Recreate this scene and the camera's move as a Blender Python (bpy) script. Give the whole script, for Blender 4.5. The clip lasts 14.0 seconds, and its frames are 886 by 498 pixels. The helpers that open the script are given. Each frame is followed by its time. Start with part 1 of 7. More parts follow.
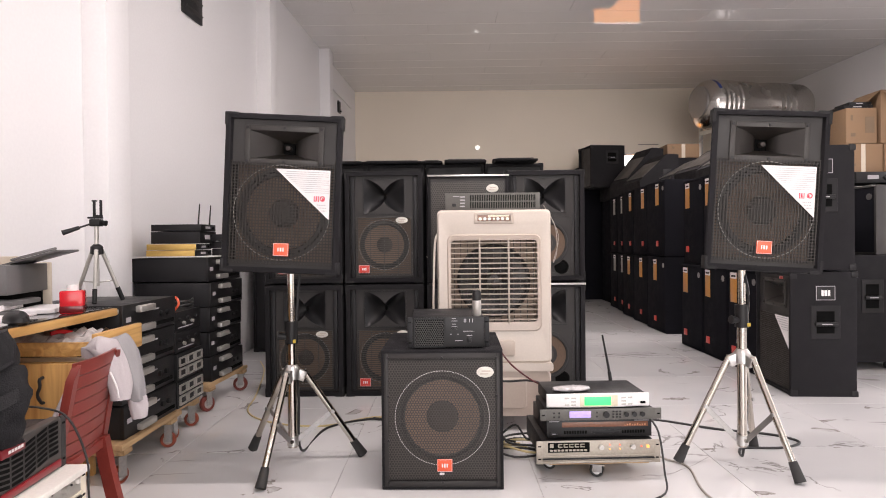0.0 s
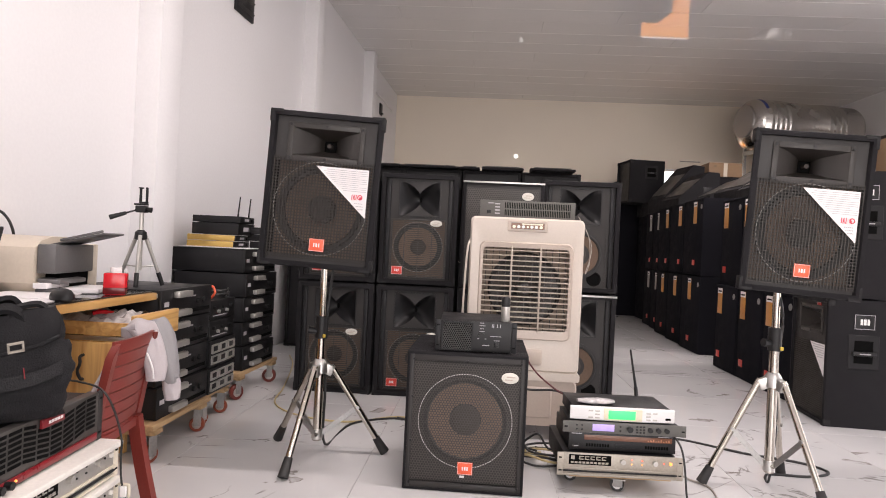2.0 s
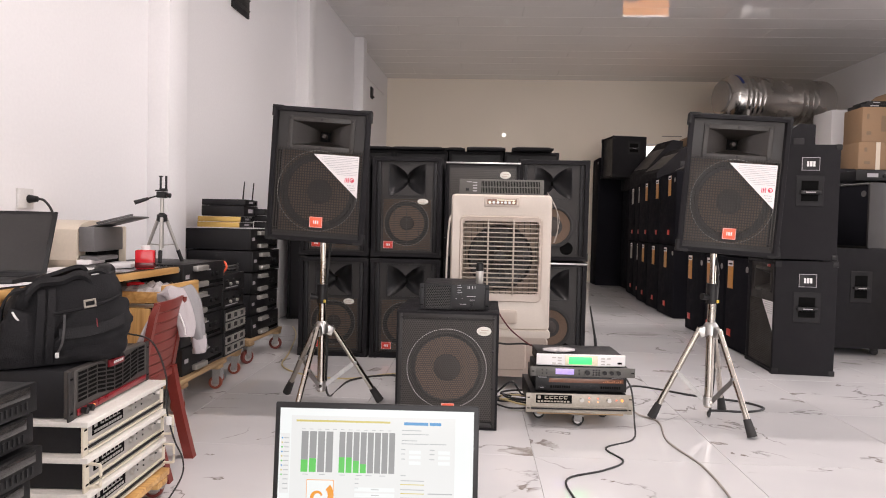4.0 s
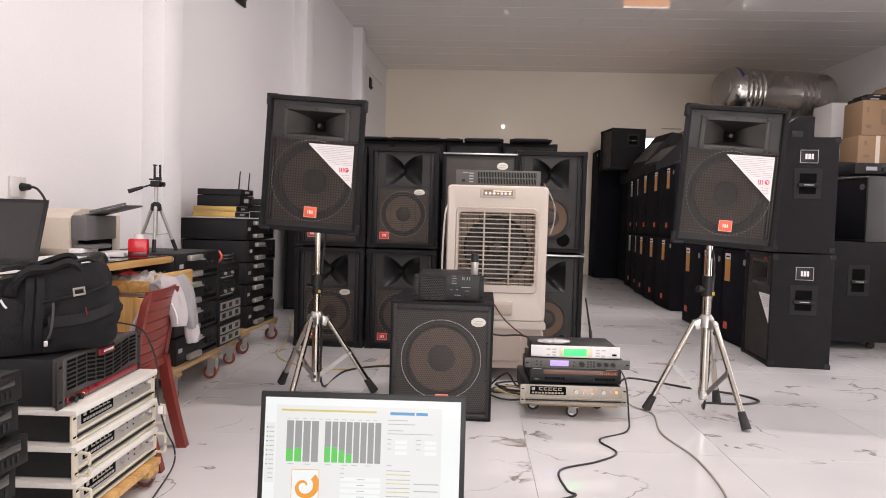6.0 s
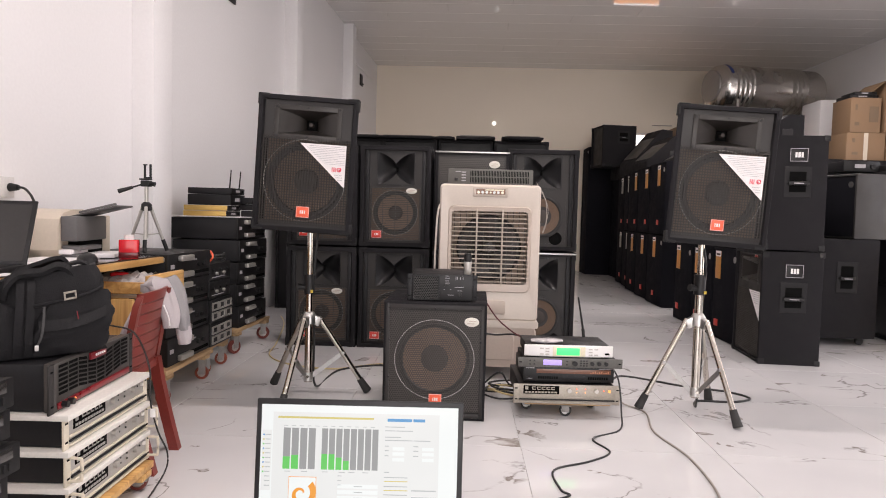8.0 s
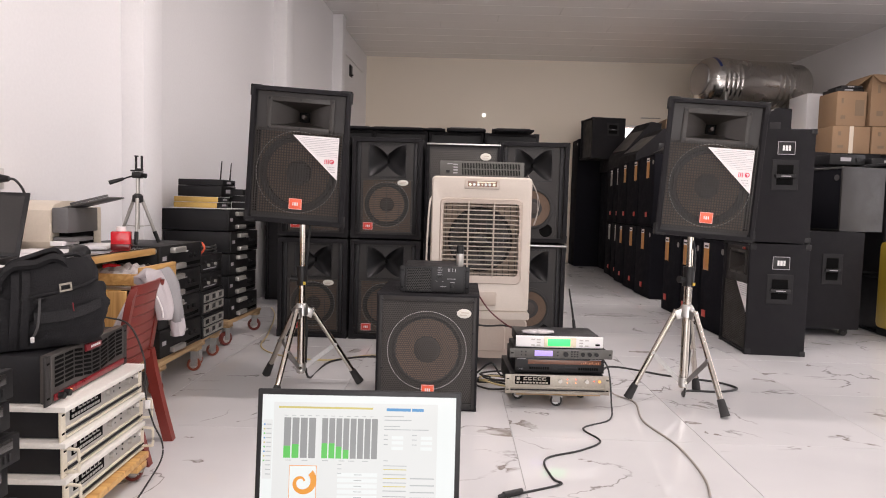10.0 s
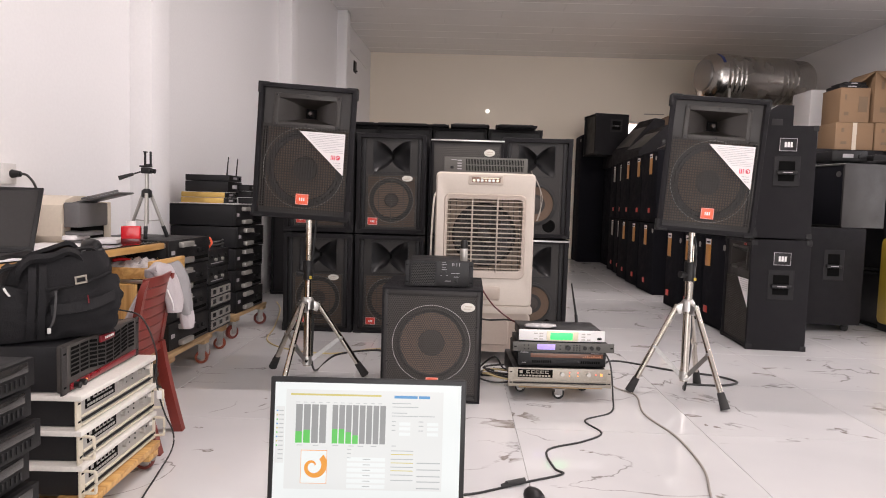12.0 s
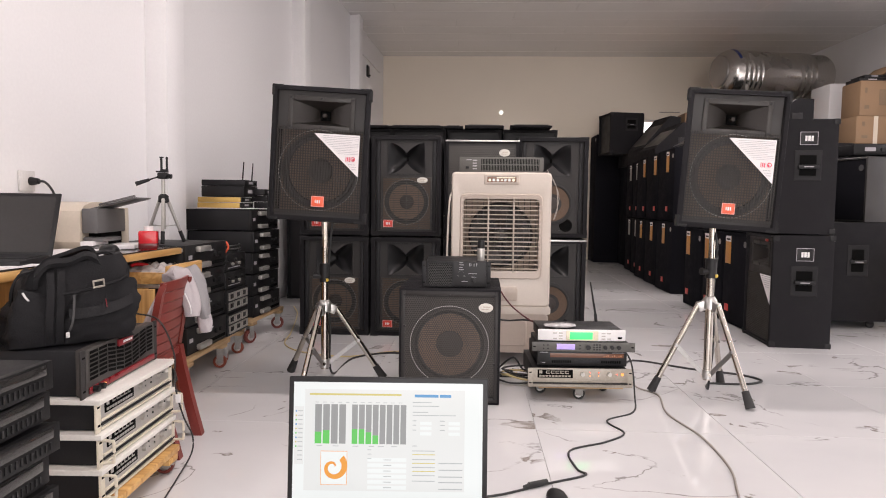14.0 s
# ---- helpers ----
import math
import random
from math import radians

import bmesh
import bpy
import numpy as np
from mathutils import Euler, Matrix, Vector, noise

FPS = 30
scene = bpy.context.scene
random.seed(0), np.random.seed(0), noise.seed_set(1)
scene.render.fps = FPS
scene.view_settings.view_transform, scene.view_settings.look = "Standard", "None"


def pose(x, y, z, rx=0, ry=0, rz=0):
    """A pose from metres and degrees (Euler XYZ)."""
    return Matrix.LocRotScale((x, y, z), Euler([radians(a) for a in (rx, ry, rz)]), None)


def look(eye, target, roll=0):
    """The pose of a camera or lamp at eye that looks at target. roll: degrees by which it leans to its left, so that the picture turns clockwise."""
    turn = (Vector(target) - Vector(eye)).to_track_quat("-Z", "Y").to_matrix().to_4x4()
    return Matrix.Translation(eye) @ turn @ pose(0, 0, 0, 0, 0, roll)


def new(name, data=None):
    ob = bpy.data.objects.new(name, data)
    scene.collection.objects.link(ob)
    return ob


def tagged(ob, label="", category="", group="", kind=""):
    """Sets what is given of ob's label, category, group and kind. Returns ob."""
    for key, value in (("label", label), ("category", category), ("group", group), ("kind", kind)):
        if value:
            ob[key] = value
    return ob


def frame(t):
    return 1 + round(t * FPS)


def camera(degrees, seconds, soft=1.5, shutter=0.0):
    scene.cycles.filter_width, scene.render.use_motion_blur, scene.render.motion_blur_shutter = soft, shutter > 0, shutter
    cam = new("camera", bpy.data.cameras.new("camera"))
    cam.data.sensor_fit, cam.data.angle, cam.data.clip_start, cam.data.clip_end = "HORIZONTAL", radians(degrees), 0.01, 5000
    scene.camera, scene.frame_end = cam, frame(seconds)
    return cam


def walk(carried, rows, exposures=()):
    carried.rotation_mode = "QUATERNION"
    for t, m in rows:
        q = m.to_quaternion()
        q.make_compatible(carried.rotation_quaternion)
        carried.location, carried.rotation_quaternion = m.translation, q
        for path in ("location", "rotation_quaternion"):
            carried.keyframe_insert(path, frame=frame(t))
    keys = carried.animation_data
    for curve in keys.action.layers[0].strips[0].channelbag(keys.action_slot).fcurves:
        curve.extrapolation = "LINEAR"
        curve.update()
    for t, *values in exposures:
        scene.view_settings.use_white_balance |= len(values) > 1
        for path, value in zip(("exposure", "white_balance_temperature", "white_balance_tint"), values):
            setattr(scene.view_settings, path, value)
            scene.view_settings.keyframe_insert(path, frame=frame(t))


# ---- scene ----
cam = camera(68.4, 14.0, 1.0)
PATH = [
    (0, (-0.002, 0.489, 0.945), (-0.012, 2.489, 0.925), -0.6),
    (0.5, (0.01, 0.464, 0.945), (-0.009, 2.464, 0.936), 0.2),
    (1, (0.008, 0.462, 0.938), (-0.023, 2.462, 0.943), 1.4),
    (1.5, (-0.014, 0.46, 0.935), (-0.132, 2.456, 0.953), 3.0),
    (2, (0.0, 0.464, 0.936), (-0.111, 2.461, 0.933), 2.7),
    (2.5, (0.008, 0.368, 0.933), (-0.066, 2.366, 0.906), 2.2),
    (3, (0.032, 0.205, 0.929), (-0.048, 2.202, 0.883), 1.9),
    (3.5, (0.073, 0.099, 0.924), (-0.02, 2.096, 0.865), 1.7),
    (4, (0.093, 0.042, 0.916), (-0.006, 2.038, 0.848), 1.3),
    (6.5, (0.114, 0.058, 0.91), (0.023, 2.053, 0.809), 1.8),
    (7, (0.101, 0.049, 0.913), (0.019, 2.045, 0.805), 1.9),
    (7.5, (0.098, 0.051, 0.92), (0.019, 2.046, 0.815), 1.7),
    (8, (0.102, 0.061, 0.927), (0.034, 2.057, 0.823), 1.5),
    (8.5, (0.1, 0.053, 0.928), (0.045, 2.05, 0.824), 1.4),
    (11, (0.08, 0.031, 0.93), (0.052, 2.026, 0.785), 1.7),
    (11.5, (0.083, 0.017, 0.927), (0.047, 2.011, 0.781), 1.8),
    (12, (0.081, -0.003, 0.928), (0.039, 1.992, 0.786), 1.7),
    (12.5, (0.085, -0.029, 0.92), (0.033, 1.966, 0.788), 1.4),
    (13, (0.081, -0.029, 0.918), (0.013, 1.966, 0.792), 1.1),
    (13.5, (0.077, -0.008, 0.916), (-0.004, 1.987, 0.79), 0.8),
    (14, (0.074, 0.02, 0.911), (-0.015, 2.013, 0.779), 0.7),
]
walk(cam, [(t, look(eye, target, roll)) for t, eye, target, roll in PATH],
     [(0, 0.23), (2, 0.15), (3, 0.06), (8, -0.02), (14, -0.03)])

# ---- world and lights ----
world = bpy.data.worlds.new("daylight")
scene.world = world
world.use_nodes = True
wn = world.node_tree.nodes
sky = wn.new("ShaderNodeTexSky")
sky.sky_type, sky.sun_disc, sky.sun_elevation, sky.sun_rotation = "NISHITA", False, radians(45), radians(200)
world.node_tree.links.new(sky.outputs["Color"], wn["Background"].inputs["Color"])
wn["Background"].inputs["Strength"].default_value = 0.1


def area_lamp(name, m, sx, sy, watts, colour):
    data = bpy.data.lights.new(name, "AREA")
    data.shape, data.size, data.size_y, data.energy, data.color = "RECTANGLE", sx, sy, watts, colour
    ob = new(name, data)
    ob.matrix_world = m
    return ob


CEIL = 3.52
# only the first tube is known; the rest are added fill, out of view
TUBES = [(3.4, 6.66), (2.1, 6.3), (0.3, 2.8), (3.6, 3.6), (0.3, -0.4), (3.4, -0.6)]
TUBE_WATTS, DOOR_WATTS, SIDE_WATTS = 49, 155, 80
for tx, ty in TUBES:
    area_lamp("tube_fill_light", look((tx, ty, CEIL - 0.09), (tx, ty + 0.001, 0)), 1.15, 0.06, TUBE_WATTS * (1.12 if ty > 5 else 1.0 if ty == 2.8 else 0.6), (1.0, 0.885, 0.865))
# daylight from a shopfront assumed behind the camera
area_lamp("assumed_shopfront_daylight", look((1.6, -2.95, 1.5), (0.9, 5, 1.3)), 4.6, 2.6, DOOR_WATTS, (1.0, 0.925, 0.91))
# fill light through an assumed opening in the right wall, out of view
area_lamp("side_fill_daylight", look((5.75, 4.3, 1.5), (0, 4.6, 1.7)), 3.4, 2.5, SIDE_WATTS, (1.0, 0.92, 0.94))

# ---- materials ----


def mat(name, colour, rough=0.5, metal=0.0, vary=0.12, scale=8.0, bump=0.0, bscale=120.0, emit=0.0, coat=0.0, spec=0.5):
    """A surface with broad and fine variation of its colour and gloss, and fine relief."""
    m = bpy.data.materials.new(name)
    m.use_nodes = True
    n, l = m.node_tree.nodes, m.node_tree.links
    b = n["Principled BSDF"]
    tc = n.new("ShaderNodeTexCoord")
    broad, fine = n.new("ShaderNodeTexNoise"), n.new("ShaderNodeTexNoise")
    broad.inputs["Scale"].default_value, broad.inputs["Detail"].default_value = scale, 6
    fine.inputs["Scale"].default_value, fine.inputs["Detail"].default_value = bscale, 3
    for t in (broad, fine):
        l.new(tc.outputs["Object"], t.inputs["Vector"])
    add = n.new("ShaderNodeMath")
    add.operation = "ADD"
    l.new(broad.outputs["Fac"], add.inputs[0])
    l.new(fine.outputs["Fac"], add.inputs[1])
    ramp = n.new("ShaderNodeMapRange")
    ramp.inputs["From Min"].default_value, ramp.inputs["From Max"].default_value = 0.6, 1.4
    ramp.inputs["To Min"].default_value, ramp.inputs["To Max"].default_value = 1 - vary, 1 + vary
    l.new(add.outputs[0], ramp.inputs["Value"])
    mul = n.new("ShaderNodeVectorMath")
    mul.operation = "SCALE"
    mul.inputs[0].default_value = colour
    l.new(ramp.outputs["Result"], mul.inputs["Scale"])
    l.new(mul.outputs["Vector"], b.inputs["Base Color"])
    rr = n.new("ShaderNodeMapRange")
    rr.inputs["From Min"].default_value, rr.inputs["From Max"].default_value = 0.3, 0.7
    rr.inputs["To Min"].default_value, rr.inputs["To Max"].default_value = max(0.02, rough * 0.8), min(1, rough * 1.2)
    l.new(broad.outputs["Fac"], rr.inputs["Value"])
    l.new(rr.outputs["Result"], b.inputs["Roughness"])
    b.inputs["Metallic"].default_value = metal
    b.inputs["Coat Weight"].default_value = coat
    b.inputs["Specular IOR Level"].default_value = spec
    if bump:
        bp = n.new("ShaderNodeBump")
        bp.inputs["Strength"].default_value, bp.inputs["Distance"].default_value = bump, 0.002
        l.new(fine.outputs["Fac"], bp.inputs["Height"])
        l.new(bp.outputs["Normal"], b.inputs["Normal"])
    if emit:
        b.inputs["Emission Color"].default_value = (*colour, 1)
        b.inputs["Emission Strength"].default_value = emit
    return m


def wood(name, light, dark, along=0, rough=0.4, scale=5.0):
    m = mat(name, light, rough, bump=0.1)
    n, l = m.node_tree.nodes, m.node_tree.links
    b = n["Principled BSDF"]
    tc = n.new("ShaderNodeTexCoord")
    mp = n.new("ShaderNodeMapping")
    sc = [scale * 6, scale * 6, scale * 6]
    sc[along] = scale * 0.35
    mp.inputs["Scale"].default_value = sc
    no = n.new("ShaderNodeTexNoise")
    no.inputs["Scale"].default_value, no.inputs["Detail"].default_value, no.inputs["Distortion"].default_value = 1.0, 5, 1.2
    cr = n.new("ShaderNodeValToRGB")
    cr.color_ramp.elements[0].color, cr.color_ramp.elements[1].color = (*dark, 1), (*light, 1)
    cr.color_ramp.elements[0].position, cr.color_ramp.elements[1].position = 0.3, 0.62
    l.new(tc.outputs["Object"], mp.inputs["Vector"])
    l.new(mp.outputs["Vector"], no.inputs["Vector"])
    l.new(no.outputs["Fac"], cr.inputs["Fac"])
    l.new(cr.outputs["Color"], b.inputs["Base Color"])
    return m


def marble(name):
    """Polished white porcelain tile with thin broken veins and a few brown smudges."""
    m = mat(name, (0.6, 0.6, 0.6), 0.045)
    n, l = m.node_tree.nodes, m.node_tree.links
    b = n["Principled BSDF"]
    geo, info = n.new("ShaderNodeNewGeometry"), n.new("ShaderNodeObjectInfo")
    off = n.new("ShaderNodeVectorMath")
    off.operation = "MULTIPLY_ADD"
    comb = n.new("ShaderNodeCombineXYZ")
    for k in ("X", "Y"):
        l.new(info.outputs["Random"], comb.inputs[k])
    off.inputs[1].default_value = (37.0, 91.0, 0)
    l.new(comb.outputs[0], off.inputs[0])
    l.new(geo.outputs["Position"], off.inputs[2])
    mp = n.new("ShaderNodeMapping")
    mp.inputs["Scale"].default_value, mp.inputs["Rotation"].default_value = (1.3, 1.9, 1.0), (0, 0, 0.9)
    l.new(off.outputs[0], mp.inputs["Vector"])

    def noise_tex(scale, detail, dist):
        t = n.new("ShaderNodeTexNoise")
        t.inputs["Scale"].default_value, t.inputs["Detail"].default_value, t.inputs["Distortion"].default_value = scale, detail, dist
        l.new(mp.outputs[0], t.inputs["Vector"])
        return t.outputs["Fac"]

    def rng(v, a, c, lo=0.0, hi=1.0):
        r = n.new("ShaderNodeMapRange")
        r.inputs["From Min"].default_value, r.inputs["From Max"].default_value = a, c
        r.inputs["To Min"].default_value, r.inputs["To Max"].default_value = lo, hi
        l.new(v, r.inputs["Value"])
        return r.outputs["Result"]

    def op(kind, p, q):
        o = n.new("ShaderNodeMath")
        o.operation = kind
        for k, v in enumerate((p, q)):
            if isinstance(v, float):
                o.inputs[k].default_value = v
            else:
                l.new(v, o.inputs[k])
        return o.outputs[0]

    ridge = op("ABSOLUTE", op("SUBTRACT", noise_tex(0.95, 7, 0.9), 0.5), 0.0)
    line = rng(ridge, 0.001, 0.008, 1.0, 0.0)
    where = rng(noise_tex(1.5, 3, 0.0), 0.5, 0.57)
    vein = op("MULTIPLY", line, where)
    patch = noise_tex(2.6, 5, 0.5)
    fill = rng(patch, 0.645, 0.66)
    rim = op("MULTIPLY", fill, rng(patch, 0.66, 0.685, 1.0, 0.0))
    near_line = rng(ridge, 0.03, 0.06, 1.0, 0.0)
    blot = op("MULTIPLY", op("ADD", op("MULTIPLY", fill, 0.45), op("MULTIPLY", rim, 0.5)), near_line)
    cloud = rng(noise_tex(0.9, 4, 0.2), 0.3, 0.7)
    mix1, mix2, mix3 = (n.new("ShaderNodeMix") for _ in range(3))
    for x in (mix1, mix2, mix3):
        x.data_type = "RGBA"
    mix1.inputs["A"].default_value, mix1.inputs["B"].default_value = (0.61, 0.605, 0.61, 1), (0.69, 0.68, 0.68, 1)
    l.new(cloud, mix1.inputs["Factor"])
    mix2.inputs["B"].default_value, mix3.inputs["B"].default_value = (0.24, 0.22, 0.21, 1), (0.2, 0.165, 0.14, 1)
    l.new(mix1.outputs["Result"], mix2.inputs["A"])
    l.new(op("MULTIPLY", vein, 0.85), mix2.inputs["Factor"])
    l.new(mix2.outputs["Result"], mix3.inputs["A"])
    l.new(op("MULTIPLY", blot, 0.95), mix3.inputs["Factor"])
    l.new(mix3.outputs["Result"], b.inputs["Base Color"])
    return m


SOCKET_GREY = mat("grey_white_socket_plastic", (0.66, 0.64, 0.62), 0.4)
DARK_RED = mat("dark_red_gloss_stripe", (0.2, 0.012, 0.018), 0.3)
WALL_WHITE = mat("white_wall_paint", (0.8, 0.785, 0.79), 0.55, vary=0.03, scale=1.2, bump=0.08, bscale=60)
WALL_CREAM = mat("cream_wall", (0.84, 0.755, 0.635), 0.6, vary=0.04, scale=1.0, bump=0.08, bscale=60)
CEIL_PVC = mat("glossy_grey_ceiling_panel", (0.77, 0.75, 0.74), 0.03, vary=0.04, scale=1.5)
EDGE_GLINT = mat("pale_edge_glint", (0.8, 0.79, 0.77), 0.3, vary=0.15, scale=2.0)
TILE = marble("polished_marble_tile")
GROUT = mat("pale_grey_grout", (0.58, 0.565, 0.55), 0.8, bump=0.3)
CARPET = mat("black_speaker_carpet", (0.0148, 0.014, 0.0158), 0.8, vary=0.3, scale=14, bump=0.5, bscale=500, spec=0.18)
BAFFLE = mat("dark_grey_baffle_paint", (0.0235, 0.021, 0.0202), 0.55, vary=0.15, scale=10, bump=0.3, bscale=400)
BLACK = mat("black_plastic", (0.011, 0.0105, 0.0112), 0.42, vary=0.15, bump=0.15, bscale=300, spec=0.36)
GUARD = mat("black_moulded_guard", (0.0115, 0.011, 0.012), 0.6, vary=0.15, bump=0.3, bscale=300, spec=0.3)
BLACK_CLOTH = mat("black_grille_cloth", (0.0105, 0.0104, 0.0135), 0.92, vary=0.2, scale=10, bump=0.4, bscale=420, spec=0.06)
BLACK_MATT = mat("matt_black_steel", (0.0135, 0.0132, 0.0148), 0.5, vary=0.2, bump=0.2, bscale=300, spec=0.3)
BLACK_CASE = mat("black_lacquered_steel", (0.0075, 0.0073, 0.0078), 0.45, vary=0.2, bump=0.15, bscale=300, spec=0.22)
HORN = mat("moulded_black_horn", (0.0115, 0.0113, 0.0125), 0.42, vary=0.1)
GRILLE = mat("black_steel_grille", (0.074, 0.067, 0.062), 0.42, metal=0.3, vary=0.15)
HORN_FRAME = mat("dull_grey_brown_horn_plate", (0.031, 0.027, 0.0245), 0.5, vary=0.1)
HORN_BROWN = mat("grey_brown_moulded_horn", (0.025, 0.0215, 0.019), 0.34, vary=0.1)
GRILLE_DARK = mat("black_square_mesh_steel", (0.03, 0.0255, 0.0225), 0.5, vary=0.15, spec=0.3)
CONE = mat("brown_paper_cone", (0.2, 0.135, 0.095), 0.8, vary=0.2, bump=0.2)
CAP = mat("dark_dust_cap", (0.05, 0.04, 0.036), 0.7, vary=0.2)
FOAM = mat("dark_inner_foam", (0.13, 0.088, 0.062), 0.9, vary=0.2)
STITCH = mat("pale_ring_paint", (0.23, 0.22, 0.205), 0.5)
ORANGE = mat("orange_red_badge", (0.82, 0.12, 0.05), 0.4, vary=0.05)
RED_BADGE = mat("red_badge", (0.62, 0.05, 0.035), 0.4, vary=0.08)
WHITE = mat("white_paint_mark", (0.8, 0.79, 0.78), 0.5, vary=0.03)
PAPER = mat("white_paper", (0.82, 0.79, 0.79), 0.6, vary=0.03)
INK = mat("grey_print", (0.42, 0.4, 0.42), 0.6)
RED_INK = mat("red_print", (0.65, 0.06, 0.1), 0.6)
GOLD_BADGE = mat("pale_gold_badge", (0.75, 0.68, 0.52), 0.35, metal=0.2)
OVAL = mat("pale_silver_badge", (0.66, 0.64, 0.58), 0.35, metal=0.1)
LOUVRE = mat("warm_grey_louvre_plastic", (0.46, 0.395, 0.335), 0.4, vary=0.05)
CHROME = mat("polished_steel_tube", (0.5, 0.46, 0.41), 0.15, metal=1.0, vary=0.06)
STEEL = mat("brushed_steel", (0.55, 0.54, 0.52), 0.32, metal=1.0, vary=0.08)
DARK_STEEL = mat("dull_zinc", (0.38, 0.37, 0.36), 0.45, metal=0.9, vary=0.15)
RUBBER = mat("black_rubber", (0.025, 0.024, 0.024), 0.7, vary=0.2)
COOLER_WHITE = mat("off_white_cooler_plastic", (0.61, 0.54, 0.475), 0.4, vary=0.05, scale=3)
COOLER_BEIGE = mat("warm_grey_cooler_plastic", (0.5, 0.42, 0.36), 0.42, vary=0.05, scale=3)
COOLER_DARK = mat("dark_fan_plastic", (0.02, 0.017, 0.016), 0.5, vary=0.2)
HONEYCOMB = mat("brown_cooling_pad", (0.34, 0.27, 0.22), 0.85, vary=0.25, bump=0.8, bscale=90)
AMP_GREY = mat("grey_green_amp_face", (0.1, 0.096, 0.088), 0.45, vary=0.1)
# flat near-black: slots, wells and throats get their shade from colour alone
AMP_SLOT = mat("near_black_shade_and_paint", (0.005, 0.005, 0.005), 0.9, spec=0.05)
WHITE_AMP = mat("aged_white_enamel", (0.76, 0.73, 0.68), 0.4, vary=0.08, scale=6)
SILVER = mat("silver_paint", (0.5, 0.48, 0.45), 0.35, metal=0.6, vary=0.08)
CREAM_STEEL = mat("cream_metal_ear", (0.68, 0.62, 0.5), 0.4, vary=0.1, scale=12)
AGED = mat("aged_silver_paint", (0.36, 0.325, 0.275), 0.4, metal=0.35, vary=0.2, scale=9)
GOLD = mat("anodised_gold", (0.66, 0.45, 0.14), 0.35, metal=0.7, vary=0.1)
WOODY = wood("varnished_pine", (0.68, 0.41, 0.15), (0.42, 0.21, 0.06), 1)
WOODZ = wood("varnished_pine_upright", (0.68, 0.41, 0.15), (0.42, 0.21, 0.06), 2)
PLY = wood("rough_plywood", (0.5, 0.34, 0.18), (0.32, 0.2, 0.1), 0, 0.7)
DESK_GLASS = mat("dark_glass_desk_top", (0.03, 0.028, 0.027), 0.08, vary=0.1)
CHAIR_RED = mat("dark_red_plastic", (0.2, 0.032, 0.024), 0.36, vary=0.1, scale=5)
CLOTH = mat("pale_lilac_grey_fleece", (0.44, 0.4, 0.41), 0.9, vary=0.08, scale=9, bump=0.6, bscale=260)
CLOTH_DARK = mat("grey_fleece", (0.27, 0.26, 0.265), 0.9, vary=0.08, scale=9, bump=0.6, bscale=260)
BAG = mat("black_nylon", (0.0118, 0.0113, 0.0125), 0.75, vary=0.35, scale=18, bump=0.9, bscale=260, spec=0.2)
BAG_SHEEN = mat("dark_grey_nylon_panel", (0.0125, 0.012, 0.013), 0.65, vary=0.25, scale=18, bump=0.9, bscale=260, spec=0.25)
RED_GLOSS = mat("red_translucent_plastic", (0.62, 0.02, 0.03), 0.18, vary=0.08)
WHEEL_RED = mat("dark_red_castor_tyre", (0.16, 0.03, 0.022), 0.4, vary=0.15)
WHEEL_ORANGE = mat("orange_red_castor_tyre", (0.24, 0.055, 0.028), 0.4, vary=0.15)
CARTON = mat("brown_cardboard", (0.27, 0.172, 0.1), 0.8, vary=0.12, scale=5, bump=0.2)
CARTON_DARK = mat("shaded_print_on_card", (0.2, 0.14, 0.09), 0.8)
TANK = mat("stainless_tank_sheet", (0.55, 0.53, 0.5), 0.25, metal=1.0, vary=0.08, scale=3)
YELLOW = mat("yellow_enamel", (0.6, 0.42, 0.05), 0.4, vary=0.1)
ORANGE_LABEL = mat("orange_gradient_label", (0.55, 0.24, 0.05), 0.4, vary=0.25, scale=6)
LCD_GREEN = mat("green_display", (0.05, 0.8, 0.17), 0.3, emit=0.95)
LCD_VIOLET = mat("violet_display", (0.42, 0.32, 0.75), 0.3, emit=0.5)
LED_RED = mat("red_light", (1.0, 0.1, 0.05), 0.3, emit=1.6)
LED_AMBER = mat("amber_light", (1.0, 0.4, 0.1), 0.3, emit=0.8)
AMBER_GLASS = mat("brown_display_window", (0.17, 0.075, 0.045), 0.12)
AMBER_DIM = mat("dim_amber_segment", (0.4, 0.15, 0.06), 0.3, emit=0.06)
VENT_GREY = mat("dark_grey_vent_plastic", (0.032, 0.03, 0.03), 0.45)
CABLE = mat("black_cable_rubber", (0.02, 0.02, 0.02), 0.5)
CABLE_GREY = mat("grey_cable", (0.3, 0.27, 0.24), 0.5)
CABLE_YELLOW = mat("yellowed_cable", (0.5, 0.4, 0.2), 0.5)
CABLE_RED = mat("dark_red_cable", (0.1, 0.018, 0.02), 0.5)


def lit(name, colour, strength):
    """A glowing pixel field of a display behind dark glass."""
    m = mat(name, (0.02, 0.02, 0.02), 0.2, vary=0.0)
    bs = m.node_tree.nodes["Principled BSDF"]
    bs.inputs["Emission Color"].default_value = (*colour, 1)
    bs.inputs["Emission Strength"].default_value = strength
    return m


